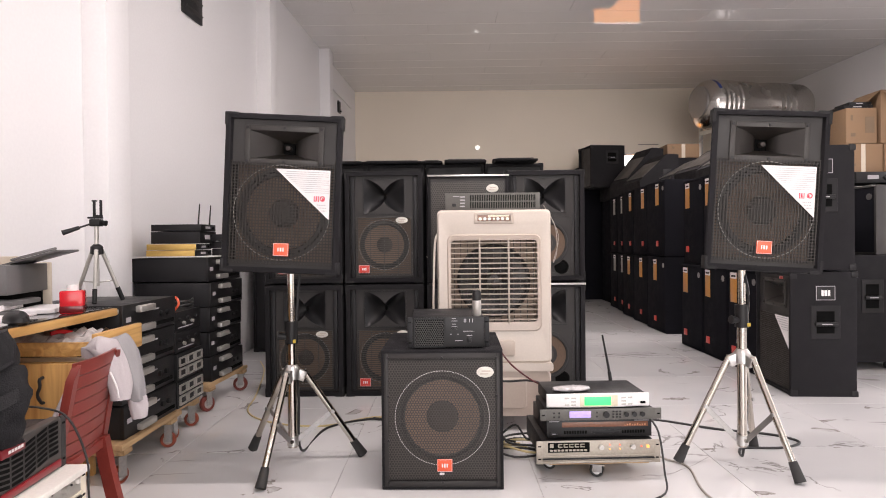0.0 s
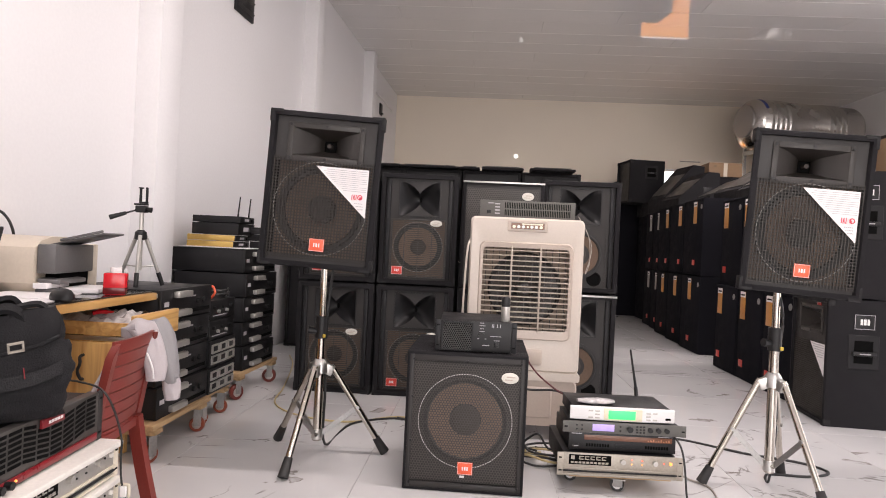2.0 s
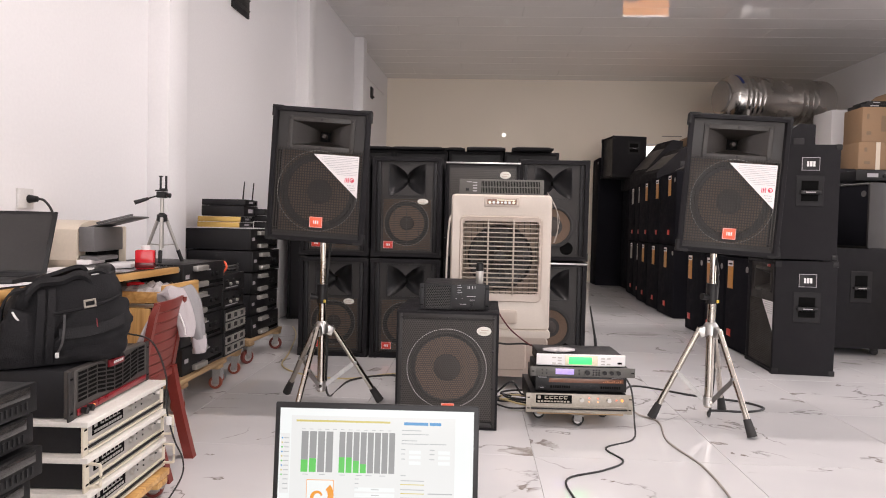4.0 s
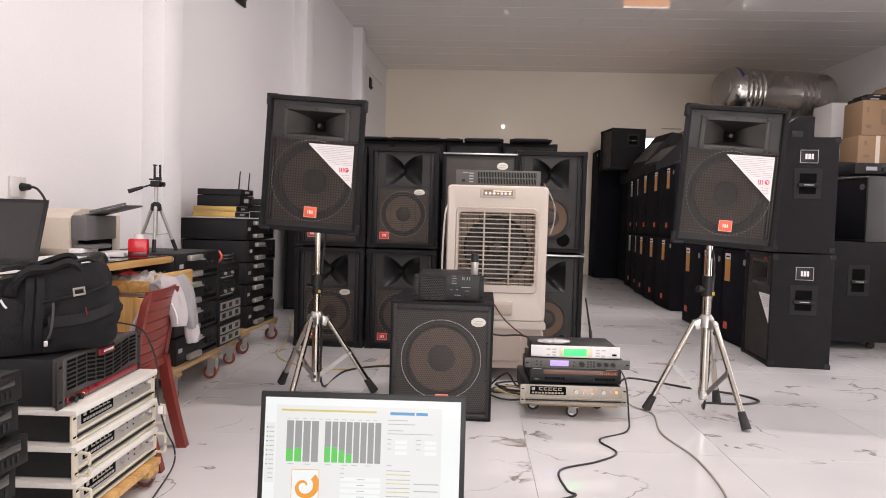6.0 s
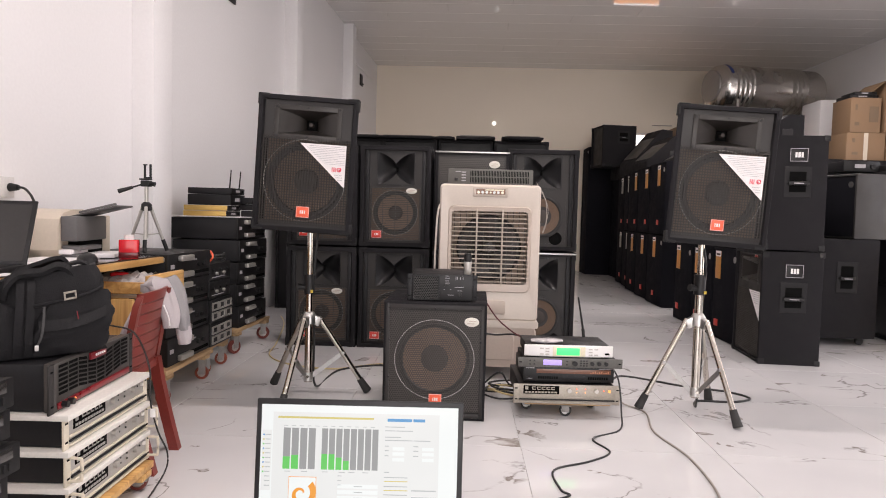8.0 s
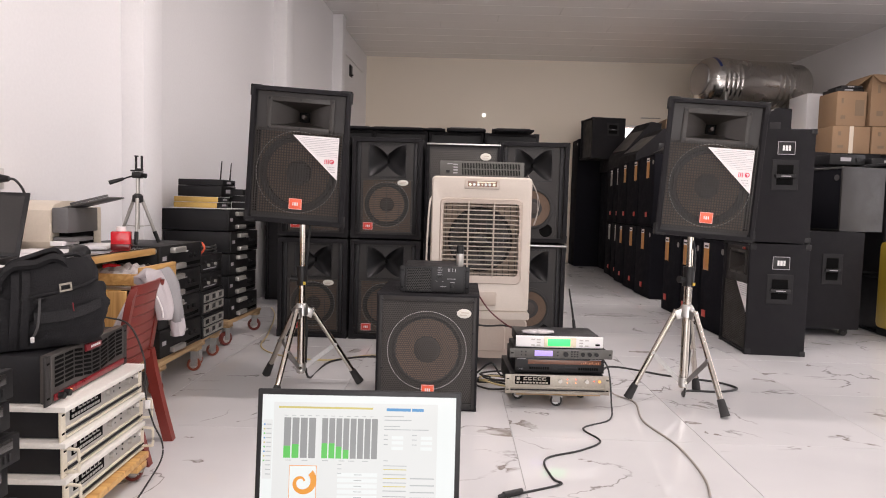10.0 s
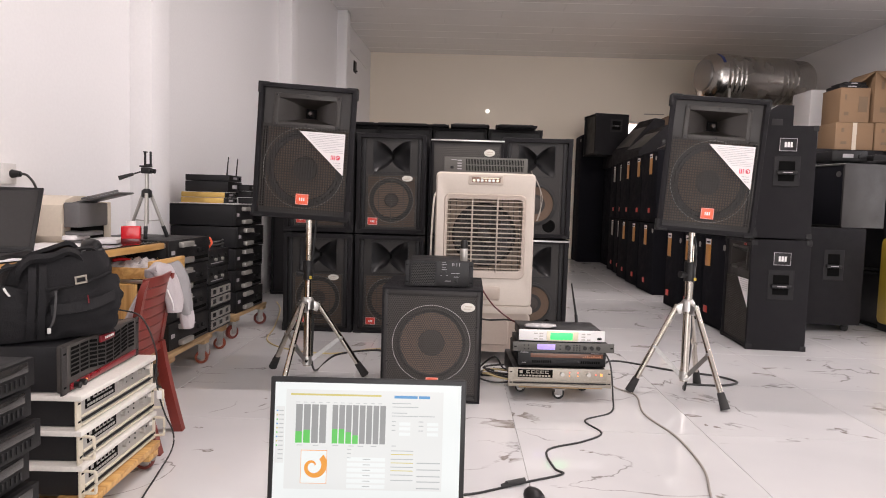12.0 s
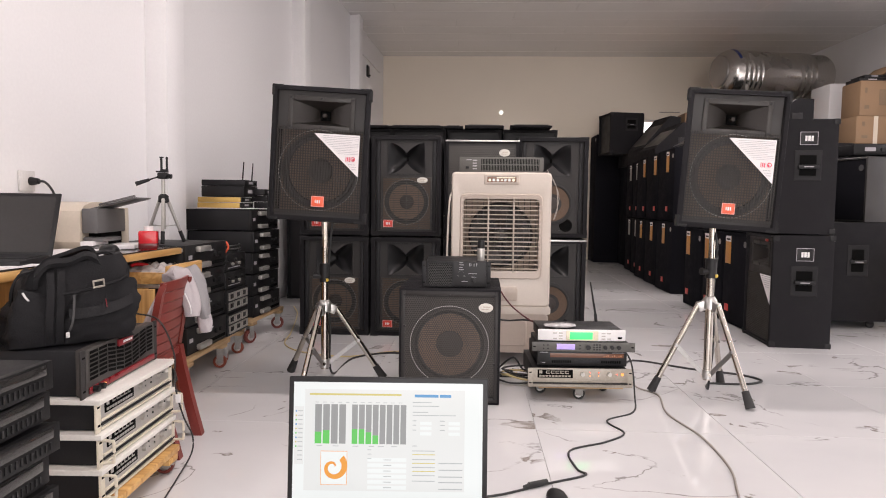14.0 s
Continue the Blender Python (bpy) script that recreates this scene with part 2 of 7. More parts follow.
SCREEN = lit("lit_white_screen", (0.97, 0.99, 0.98), 0.9)
SCREEN_PANEL = lit("lit_grey_white_panel", (0.97, 0.965, 0.95), 0.83)
S_GREY = lit("screen_grey", (0.36, 0.36, 0.36), 0.85)
S_GREEN = lit("screen_green", (0.14, 0.72, 0.12), 0.8)
S_BLUE = lit("screen_blue", (0.1, 0.38, 0.75), 0.8)
S_ORANGE = lit("screen_orange", (0.95, 0.36, 0.02), 0.9)
S_YELLOW = lit("screen_yellow", (0.8, 0.68, 0.2), 0.8)
S_TEXT = lit("screen_text_grey", (0.56, 0.56, 0.57), 0.85)
TUBE = mat("lit_tube", (1.0, 0.97, 0.95), 0.3, emit=9.0, vary=0.0)
PRINTER = mat("cream_printer_plastic", (0.62, 0.54, 0.44), 0.45, vary=0.05)
PRINTER_GREY = mat("grey_printer_plastic", (0.13, 0.125, 0.125), 0.45, vary=0.08)
OUT_ORANGE = mat("glowing_orange_wall_outside", (0.95, 0.42, 0.13), 0.8, emit=1.7)
OUT_WHITE = mat("bright_sky_outside", (0.95, 0.97, 1.0), 0.8, emit=2.2)
BAGPLASTIC = mat("crumpled_clear_plastic", (0.5, 0.48, 0.48), 0.15, vary=0.4, scale=40, bump=0.8, bscale=60)


# ---- mesh building ----


class Mesh:
    """Collects solids into one mesh."""

    def __init__(self):
        self.v, self.f = [], []

    def put(self, verts, faces, m=None):
        k = len(self.v)
        self.v += [tuple(m @ Vector(p)) for p in verts] if m is not None else [tuple(p) for p in verts]
        self.f += [tuple(i + k for i in q) for q in faces]
        return self

    def box(self, lo, hi, b=0.0, m=None):
        (x0, y0, z0), (x1, y1, z1) = lo, hi
        if b <= 0:
            vs = [(x, y, z) for z in (z0, z1) for y in (y0, y1) for x in (x0, x1)]
            return self.put(vs, [(0, 2, 3, 1), (4, 5, 7, 6), (0, 1, 5, 4), (2, 6, 7, 3), (0, 4, 6, 2), (1, 3, 7, 5)], m)
        b = min(b, (x1 - x0) * 0.49, (y1 - y0) * 0.49, (z1 - z0) * 0.49)
        bm = bmesh.new()
        bmesh.ops.create_cube(bm, size=1)
        for v in bm.verts:
            v.co = ((x0 + x1) / 2 + v.co.x * (x1 - x0), (y0 + y1) / 2 + v.co.y * (y1 - y0), (z0 + z1) / 2 + v.co.z * (z1 - z0))
        bmesh.ops.bevel(bm, geom=list(bm.edges), offset=b, segments=2, profile=0.5, affect="EDGES")
        self.add(bm, m)
        return self

    def add(self, bm, m=None):
        bm.verts.index_update()
        self.put([v.co.copy() for v in bm.verts], [tuple(v.index for v in f.verts) for f in bm.faces], m)
        bm.free()

    def cyl(self, p, q, r, r2=None, n=16, cap=True):
        r2 = r if r2 is None else r2
        p, q = Vector(p), Vector(q)
        rot = (q - p).to_track_quat("Z", "Y").to_matrix()
        a = [p + rot @ Vector((r * math.cos(2 * math.pi * i / n), r * math.sin(2 * math.pi * i / n), 0)) for i in range(n)]
        c = [q + rot @ Vector((r2 * math.cos(2 * math.pi * i / n), r2 * math.sin(2 * math.pi * i / n), 0)) for i in range(n)]
        fs = [(i, (i + 1) % n, n + (i + 1) % n, n + i) for i in range(n)]
        if cap:
            fs += [tuple(reversed(range(n))), tuple(range(n, 2 * n))]
        return self.put(a + c, fs)

    def lathe(self, prof, m, n=32):
        """prof: (radius, height) along the local z axis."""
        vs, fs = [], []
        for r, h in prof:
            vs += [(r * math.cos(2 * math.pi * i / n), r * math.sin(2 * math.pi * i / n), h) for i in range(n)]
        for k in range(len(prof) - 1):
            fs += [(k * n + i, k * n + (i + 1) % n, (k + 1) * n + (i + 1) % n, (k + 1) * n + i) for i in range(n)]
        return self.put(vs, fs, m)

    def loft(self, rings, close=True, cap=False, m=None):
        n = len(rings[0])
        vs = [p for r in rings for p in r]
        fs = []
        for k in range(len(rings) - 1):
            for i in range(n if close else n - 1):
                fs.append((k * n + i, k * n + (i + 1) % n, (k + 1) * n + (i + 1) % n, (k + 1) * n + i))
        if cap:
            fs += [tuple(reversed(range(n))), tuple(range((len(rings) - 1) * n, len(rings) * n))]
        return self.put(vs, fs, m)

    def tube(self, pts, r, n=8, smooth=6):
        """A cable through the points, by a smooth curve."""
        P = [Vector(p) for p in pts]
        out = []
        for k in range(len(P) - 1):
            a, b, c, d = P[max(k - 1, 0)], P[k], P[k + 1], P[min(k + 2, len(P) - 1)]
            for s in range(smooth):
                t = s / smooth
                out.append(0.5 * ((2 * b) + (c - a) * t + (2 * a - 5 * b + 4 * c - d) * t * t + (3 * b - a - 3 * c + d) * t ** 3))
        out.append(P[-1])
        rings = []
        for i, p in enumerate(out):
            way = (out[min(i + 1, len(out) - 1)] - out[max(i - 1, 0)]).normalized()
            rot = way.to_track_quat("Z", "Y").to_matrix()
            rings.append([p + rot @ Vector((r * math.cos(2 * math.pi * j / n), r * math.sin(2 * math.pi * j / n), 0)) for j in range(n)])
        return self.loft(rings, cap=True)


def part(name, mesh, material, parent=None, label="", smooth=35):
    data = bpy.data.meshes.new(name)
    data.from_pydata(mesh.v, [], mesh.f)
    data.materials.append(material)
    bm = bmesh.new()
    bm.from_mesh(data)
    bmesh.ops.recalc_face_normals(bm, faces=bm.faces)
    lim = radians(smooth)
    for e in bm.edges:
        e.smooth = len(e.link_faces) == 2 and e.calc_face_angle(0) < lim
    for f in bm.faces:
        f.smooth = smooth > 0
    bm.to_mesh(data)
    bm.free()
    ob = new(name, data)
    ob.parent = parent
    if label:
        ob["label"] = label
    return ob


def thing(name, m, label, category, group="", kind=""):
    ob = new(name)
    ob.empty_display_size = 0.1
    ob.matrix_world = m
    return tagged(ob, label, category, group, kind)


def solo(name, mesh, material, label, category="", kind="", m=None, smooth=35):
    ob = part(name, mesh, material, None, "", smooth)
    if m is not None:
        ob.matrix_world = m
    return tagged(ob, label, category, "", kind)


B = Mesh
FRONT = pose(0, 0, 0, 90, 0, 0)  # local z of a lathe towards -y

# ---- the room ----
T = 0.2
SLOPE = 0.047
LEFT = pose(-1.53, 11.6, 0, 0, 0, -math.degrees(math.atan(SLOPE)))  # local y runs along the wall, local +x into the room

b = B().box((-T, -15.0, 0), (0, 0.0, CEIL + 0.1))
wall_left = solo("wall_west", b, WALL_WHITE, "plain white plastered long wall with shallow pillars", "wall", "structure", LEFT)
for y0, y1 in ((-7.72, -7.5), (-4.99, -4.79), (-2.51, -2.31)):
    solo("trim", B().box((-0.03, y0, 0), (0.135, y1, CEIL - 0.004), 0.004), WALL_WHITE, "white plastered pillar standing proud of the wall", "pillar", "structure", LEFT)
# back wall with its opening
HOLES = ((2.52, 3.38, 1.6, 2.44),)
b = B()
for x0, x1 in ((-1.9, 2.52), (3.38, 6.2)):
    b.box((x0, 11.6, 0), (x1, 11.6 + T, CEIL + 0.1))
for x0, x1, z0, z1 in HOLES:
    b.box((x0, 11.6, 0), (x1, 11.6 + T, z0))
    b.box((x0, 11.6, z1), (x1, 11.6 + T, CEIL + 0.1))
solo("wall_north", b, WALL_CREAM, "cream end wall with one small opening", "wall", "structure")
for k, (x0, x1, z0, z1) in enumerate(HOLES):
    win = thing("window_%d" % (k + 1), pose(0, 11.6, 0), "small unglazed opening with bright daylight behind it", "window", kind="structure")
    b = B()
    for lo, hi in (((x0, z0), (x0 + 0.03, z1)), ((x1 - 0.03, z0), (x1, z1)), ((x0 + 0.03, z1 - 0.03), (x1 - 0.03, z1)), ((x0 + 0.03, z0), (x1 - 0.03, z0 + 0.03))):
        b.box((lo[0], 0.02, lo[1]), (hi[0], 0.1, hi[1]), 0.003)
    part("window_frame", b, WALL_WHITE, win)
# the orange wall glows by itself in place of sunlight on it
solo("backdrop", B().box((1.9, 12.5, 0.8), (4.2, 12.52, 2.1)), OUT_ORANGE, "orange wall outside the opening, its sunlight given as glow", "backdrop", "structure")
solo("backdrop", B().box((1.9, 12.5, 2.101), (4.2, 12.52, 3.2)), OUT_WHITE, "bright sky outside the opening", "backdrop", "structure")
solo("trim", B().box((3.28, 11.585, 2.565), (3.62, 11.598, 2.58), 0.002), CABLE_GREY, "short grey conduit above the window", "conduit", "structure")
# right wall with an assumed, unseen side opening; front wall, assumed too
RIGHT = pose(5.7, 11.6, 0, 0, 0, 2.6)
solo("wall_east", B().box((0, -15.2, 0), (T, -9.2, CEIL + 0.1)).box((0, -5.5, 0), (T, 0, CEIL + 0.1)).box((0, -9.2, 2.85), (T, -5.5, CEIL + 0.1)), WALL_WHITE, "plain white plastered wall", "wall", "structure", RIGHT)
b = B()
for lo, hi in (((-2.6, 0), (-0.8, CEIL)), ((4.0, 0), (6.8, CEIL)), ((-0.8, 2.85), (4.0, CEIL))):
    b.box((lo[0], -3.2, lo[1]), (hi[0], -3.0, hi[1] + 0.1))
solo("wall_south", b, WALL_WHITE, "unseen white wall with an assumed wide shop entrance", "wall", "structure")
# ceiling: glossy panels with chamfered edges, laid in staggered rows and not quite level
b, strips = B(), B()
r = random.Random(11)
y, row = -3.2, 0
while y < 11.6:
    y1 = min(y + 0.38, 11.62)
    x = -2.6 - 0.8 * (row % 3)
    while x < 6.8:
        x1 = x + 2.4
        tilt = pose((x + x1) / 2, (y + y1) / 2, CEIL, r.uniform(-0.04, 0.04), r.uniform(-0.01, 0.01), 0)
        hx, hy, c = 1.2 - 0.0006, (y1 - y) / 2 - 0.0012, 0.003
        rings = [[(sx * (hx - k), sy * (hy - k), z) for sx, sy in ((-1, -1), (1, -1), (1, 1), (-1, 1))] for k, z in ((c, 0.0), (0.0, c), (0.0, 0.02))]
        b.loft(rings, cap=True, m=tilt)
        x = x1
    # added pale strip stands in for light caught along the panel edges
    if row % 4:
        strips.box((-2.4, y1 - 0.002, CEIL - 0.0015), (6.4, y1 + 0.002, CEIL + 0.004))
    y, row = y1, row + 1
b.box((-2.6, -3.2, CEIL + 0.03), (6.8, 11.8, CEIL + 0.1))
solo("ceiling", b, CEIL_PVC, "glossy grey plastic panel ceiling with fine grooves", "ceiling", "structure")
solo("trim", strips, EDGE_GLINT, "thin pale strips for light caught along the ceiling panel joints", "joint strip", "structure")
for tx, ty in TUBES:
    f = thing("ceiling_light", pose(tx, ty, CEIL), "slim white batten with a lit tube, all but one assumed", "ceiling light", "ceiling battens")
    part("batten", B().box((-0.62, -0.03, -0.045), (0.62, 0.03, -0.002), 0.006), WHITE, f)
    part("tube", B().cyl((-0.58, 0, -0.062), (0.58, 0, -0.062), 0.013), TUBE, f, "glowing white tube")
# floor
floor = solo("floor", B().box((-2.8, -3.4, -0.15), (7.0, 11.9, -0.004)), GROUT, "polished white marble-look tiles with grey joints", "floor", "structure")

# ---- loudspeakers ----


def grid_mesh(x0, x1, z0, z1, pitch, bar, y, t=0.002):
    b = B()
    nx, nz = round((x1 - x0) / pitch), round((z1 - z0) / pitch)
    for i in range(nx + 1):
        x = x0 + (x1 - x0) * i / nx
        b.box((x - bar / 2, y - t, z0), (x + bar / 2, y + t, z1))
    for i in range(nz + 1):
        z = z0 + (z1 - z0) * i / nz
        b.box((x0, y - t * 0.8, z - bar / 2), (x1, y + t * 0.8, z + bar / 2))
    return b


def slat_mesh(x0, x1, z0, z1, pitch, bar, y, posts=4):
    b = B()
    nz = round((z1 - z0) / pitch)
    for i in range(nz + 1):
        z = z0 + (z1 - z0) * i / nz
        b.box((x0, y - 0.002, z - bar / 2), (x1, y + 0.002, z + bar / 2))
    for i in range(posts + 1):
        x = x0 + (x1 - x0) * i / posts
        b.box((x - 0.002, y + 0.001, z0), (x + 0.002, y + 0.004, z1))
    return b


def hex_mesh(x0, x1, z0, z1, pitch, hole, y, t=0.0015):
    """A sheet with six-sided holes."""
    b = B()
    dz = pitch * math.sqrt(3) / 2
    ang = [math.pi / 6 + math.pi / 3 * i for i in range(6)]
    ro, ri = pitch / math.sqrt(3) * 1.002, hole / math.sqrt(3)
    ring = [(ro * math.cos(a), ro * math.sin(a)) for a in ang] + [(ri * math.cos(a), ri * math.sin(a)) for a in ang]
    faces = [(i, (i + 1) % 6, 6 + (i + 1) % 6, 6 + i) for i in range(6)]
    row, z = 0, z0 + dz
    while z < z1 - dz * 0.6:
        x = x0 + pitch * (0.6 if row % 2 else 1.1)
        while x < x1 - pitch * 0.6:
            b.put([(x + p, y, z + q) for p, q in ring], faces)
            x += pitch
        z += dz
        row += 1
    return b


def dash_ring(cx, cz, r, y, n=64, w=0.0025):
    b = B()
    for i in range(n):
        a0, a1 = 2 * math.pi * i / n, 2 * math.pi * (i + 0.62) / n
        ps = []
        for rr in (r - w / 2, r + w / 2):
            for a in (a0, a1):
                for yy in (y, y - 0.0012):
                    ps.append((cx + rr * math.cos(a), yy, cz + rr * math.sin(a)))
        b.put(ps, [(0, 1, 3, 2), (4, 6, 7, 5), (0, 4, 5, 1), (2, 3, 7, 6), (1, 5, 7, 3), (0, 2, 6, 4)])
    return b


def woofer(parent, cx, cz, r, y, cone=CONE):
    w = part("woofer", B().lathe([(r * 1.08, 0.0), (r * 1.08, 0.012), (r, 0.014), (r * 0.97, 0.02), (r * 0.9, 0.02), (r * 0.86, 0.01)], pose(cx, y, cz) @ FRONT), RUBBER, parent, "black rubber surround")
    part("cone", B().lathe([(r * 0.87, 0.013), (r * 0.6, 0.004), (r * 0.3, -0.004)], pose(cx, y, cz) @ FRONT), cone, w, "brown paper cone")
    prof = [(r * 0.36 * math.cos(a), -0.004 + 0.016 * math.sin(a)) for a in (0, 0.4, 0.8, 1.2, 1.5)] + [(0.0005, 0.0122)]
    part("dust_cap", B().lathe(prof, pose(cx, y, cz) @ FRONT), CAP, w, "dark domed dust cap")
    return w


def badge(parent, x, z, w, h, y, material=ORANGE, letters=True):
    p = part("badge", B().box((x - w / 2, y - 0.004, z - h / 2), (x + w / 2, y, z + h / 2), 0.0015), material, parent, "small orange-red badge with pale blocks")
    b = B()
    t = w * 0.035
    for lo, hi in (((-0.47, -0.47), (0.47, -0.445)), ((-0.47, 0.445), (0.47, 0.47)), ((-0.47, -0.47), (-0.45, 0.47)), ((0.45, -0.47), (0.47, 0.47))):
        b.box((x + lo[0] * w, y - 0.0046, z + lo[1] * h), (x + hi[0] * w, y - 0.003, z + hi[1] * h))
    if letters:
        for a, c in ((-0.2, -0.13), (-0.06, 0.05), (0.11, 0.2)):
            b.box((x + a * w, y - 0.0046, z - 0.15 * h), (x + c * w, y - 0.003, z + 0.15 * h))
    part("print", b, WHITE, p, "pale border and blocks")


def oval_badge(parent, x, z, w, h, y):
    n = 20
    b = B()
    rings = [[(x + w / 2 * s * math.cos(2 * math.pi * i / n), yy, z + h / 2 * s * math.sin(2 * math.pi * i / n)) for i in range(n)] for s, yy in ((1, y), (1, y - 0.003), (0.9, y - 0.004))]
    b.loft(rings, cap=True)
    p = part("badge", b, OVAL, parent, "oval pale silver badge")
    b = B()
    b.box((x - w * 0.2, y - 0.005, z + h * 0.05), (x + w * 0.3, y - 0.0035, z + h * 0.16))
    b.box((x - w * 0.3, y - 0.005, z - h * 0.2), (x + w * 0.18, y - 0.0035, z - h * 0.1))
    part("print", b, COOLER_BEIGE, p)


def cabinet(parent, w, d, h, lip=0.022, deep=0.02, material=CARPET, bevel=0.012, baffle=BAFFLE, taper=0.0, holes=(), well=0.15):
    """A hollow-fronted box: front at y=0, back at y=d, narrowing by taper on each side; the baffle has the holes (x0, x1, z0, z1) one above another."""
    def rect(y, inset, k=0.0):
        W = w / 2 - inset - k
        return [(-W, y, inset), (W, y, inset), (W, y, h - inset), (-W, y, h - inset)]
    e = bevel
    rings = [rect(d, e, taper), rect(d - e * 0.3, e * 0.3, taper), rect(d - e, 0, taper), rect(e, 0, 0), rect(e * 0.3, e * 0.3), rect(0, e), rect(0, lip), rect(well, lip, taper * well / d)]
    part("cabinet", B().loft(rings, cap=True), material, parent)
    W, z0, z1 = w / 2 - lip + 0.001, lip - 0.001, h - lip + 0.001
    xs = sorted({-W, W, *[q for o in holes for q in o[:2]]})
    zs = sorted({z0, z1, *[q for o in holes for q in o[2:]]})
    vs = [(x, deep, z) for z in zs for x in xs]
    n = len(xs)
    fs = []
    for j in range(len(zs) - 1):
        for i in range(n - 1):
            cx, cz = (xs[i] + xs[i + 1]) / 2, (zs[j] + zs[j + 1]) / 2
            if not any(o[0] < cx < o[1] and o[2] < cz < o[3] for o in holes):
                fs.append((j * n + i, j * n + i + 1, (j + 1) * n + i + 1, (j + 1) * n + i))
    k = len(vs)
    vs += [(x, deep + 0.012, z) for x, _, z in vs]
    edges = {}
    for f in fs:
        for p, q in zip(f, f[1:] + f[:1]):
            edges.setdefault(frozenset((p, q)), []).append((p, q))
    fs += [tuple(reversed([i + k for i in f])) for f in fs] + [(q, p, p + k, q + k) for e in edges.values() if len(e) == 1 for p, q in e]
    part("baffle", B().put(vs, fs), baffle, parent, smooth=0)


def corners(parent, w, d, h, s=0.045, ends=(0, 1)):
    t = 0.0012
    for sx in (-1, 1):
        for z0 in (0, 1):
            b = B()
            x = sx * w / 2
            z = h if z0 else 0
            zz = -1 if z0 else 1
            b.box((min(x + sx * t, x - sx * s), -t, min(z - zz * t, z + zz * 0.012)), (max(x + sx * t, x - sx * s), s, max(z - zz * t, z + zz * 0.012)), 0.003)
            b.box((min(x + sx * t, x - sx * 0.012), -t, min(z - zz * t, z + zz * s)), (max(x + sx * t, x - sx * 0.012), s, max(z - zz * t, z + zz * s)), 0.003)
            part("corner_guard", b, GUARD, parent, "rounded black plastic corner guard")


def horn_rect(parent, cx, cz, w, h, y, depth=0.11):
    """A rectangular horn in a plate."""
    m = 0.022
    b = B()
    W, H = w / 2, h / 2
    for lo, hi in (((-W - m, -H - m), (-W, H + m)), ((W, -H - m), (W + m, H + m)), ((-W, H), (W, H + m)), ((-W, -H - m), (W, -H))):
        b.box((cx + lo[0], y - 0.008, cz + lo[1]), (cx + hi[0], y, cz + hi[1]), 0.002)
    p = part("horn_frame", b, HORN_FRAME, parent, "flat grey-brown horn frame")
    rings = []
    for k in range(9):
        t = k / 8
        s = (1 - t) ** 1.7
        ww, hh = 0.024 + (W - 0.024) * s, 0.022 + (H - 0.022) * (1 - t) ** 1.2
        rings.append([(cx + sx * ww, y - 0.006 + depth * t, cz + sz * hh) for sx, sz in ((-1, -1), (1, -1), (1, 1), (-1, 1))])
    part("horn", B().loft(rings), HORN_BROWN, p, "flared grey-brown horn")
    part("throat", B().box((cx - 0.022, y + depth - 0.006, cz - 0.02), (cx + 0.022, y + depth, cz + 0.02)), AMP_SLOT, p)
    part("phase_plug", B().cyl((cx, y + depth - 0.04, cz), (cx, y + depth, cz), 0.009, 0.012), CAP, p, "small dark brown plug in the throat")
    for x, z in ((-1, -1), (-1, 1), (1, -1), (1, 1), (0, -1), (0, 1)):
        q = (cx + x * (W + m / 2), cz + z * (H + m / 2))
        part("screw", B().cyl((q[0], y - 0.012, q[1]), (q[0], y - 0.006, q[1]), 0.0055, n=10), BLACK, p)


def horn_butterfly(parent, cx, cz, w, h, y, depth=0.12):
    """A two-lobed horn that narrows to an upright slot."""
    m = 0.006
    W, H = w / 2, h / 2
    b = B()
    for lo, hi in (((-W - m, -H - m), (-W, H + m)), ((W, -H - m), (W + m, H + m)), ((-W, H), (W, H + m)), ((-W, -H - m), (W, -H))):
        b.box((cx + lo[0], y - 0.004, cz + lo[1]), (cx + hi[0], y + 0.002, cz + hi[1]))
    p = part("horn_frame", b, BLACK, parent)
    # a saddle: full height at both sides, pinched at the throat; a flat plate above and below the pinch
    nu, nv = 28, 14
    b, plate, rows = B(), B(), []
    for i in range(nu + 1):
        u = -1 + 2 * i / nu
        hh = 0.034 + (H - 0.034) * math.sin(abs(u) * math.pi / 2) ** 0.85
        hh = min(hh, H)
        row = []
        for j in range(nv + 1):
            v = -1 + 2 * j / nv
            row.append((cx + W * u, y + depth * (1 - abs(u) ** 1.7) * (1 - abs(v) ** 2.6) + 0.001, cz + v * hh))
        rows.append(row)
    b.loft(rows, close=False)
    for v, k in ((-1, 0), (1, nv)):
        plate.loft([[(cx + W * (-1 + 2 * i / nu), y + 0.001, cz + v * H) for i in range(nu + 1)], [r_[k] for r_ in rows]], close=False)
    part("horn", b, HORN, p, "two-lobed moulded black horn")
    part("horn_plate", plate, BAFFLE, p)
    part("throat", B().lathe([(0.0005, 0.0), (0.017, 0.0), (0.017, 0.004)], pose(cx, y + depth * 0.9, cz) @ FRONT @ Matrix.Diagonal((0.5, 1, 1, 1)), 16), AMP_SLOT, p)


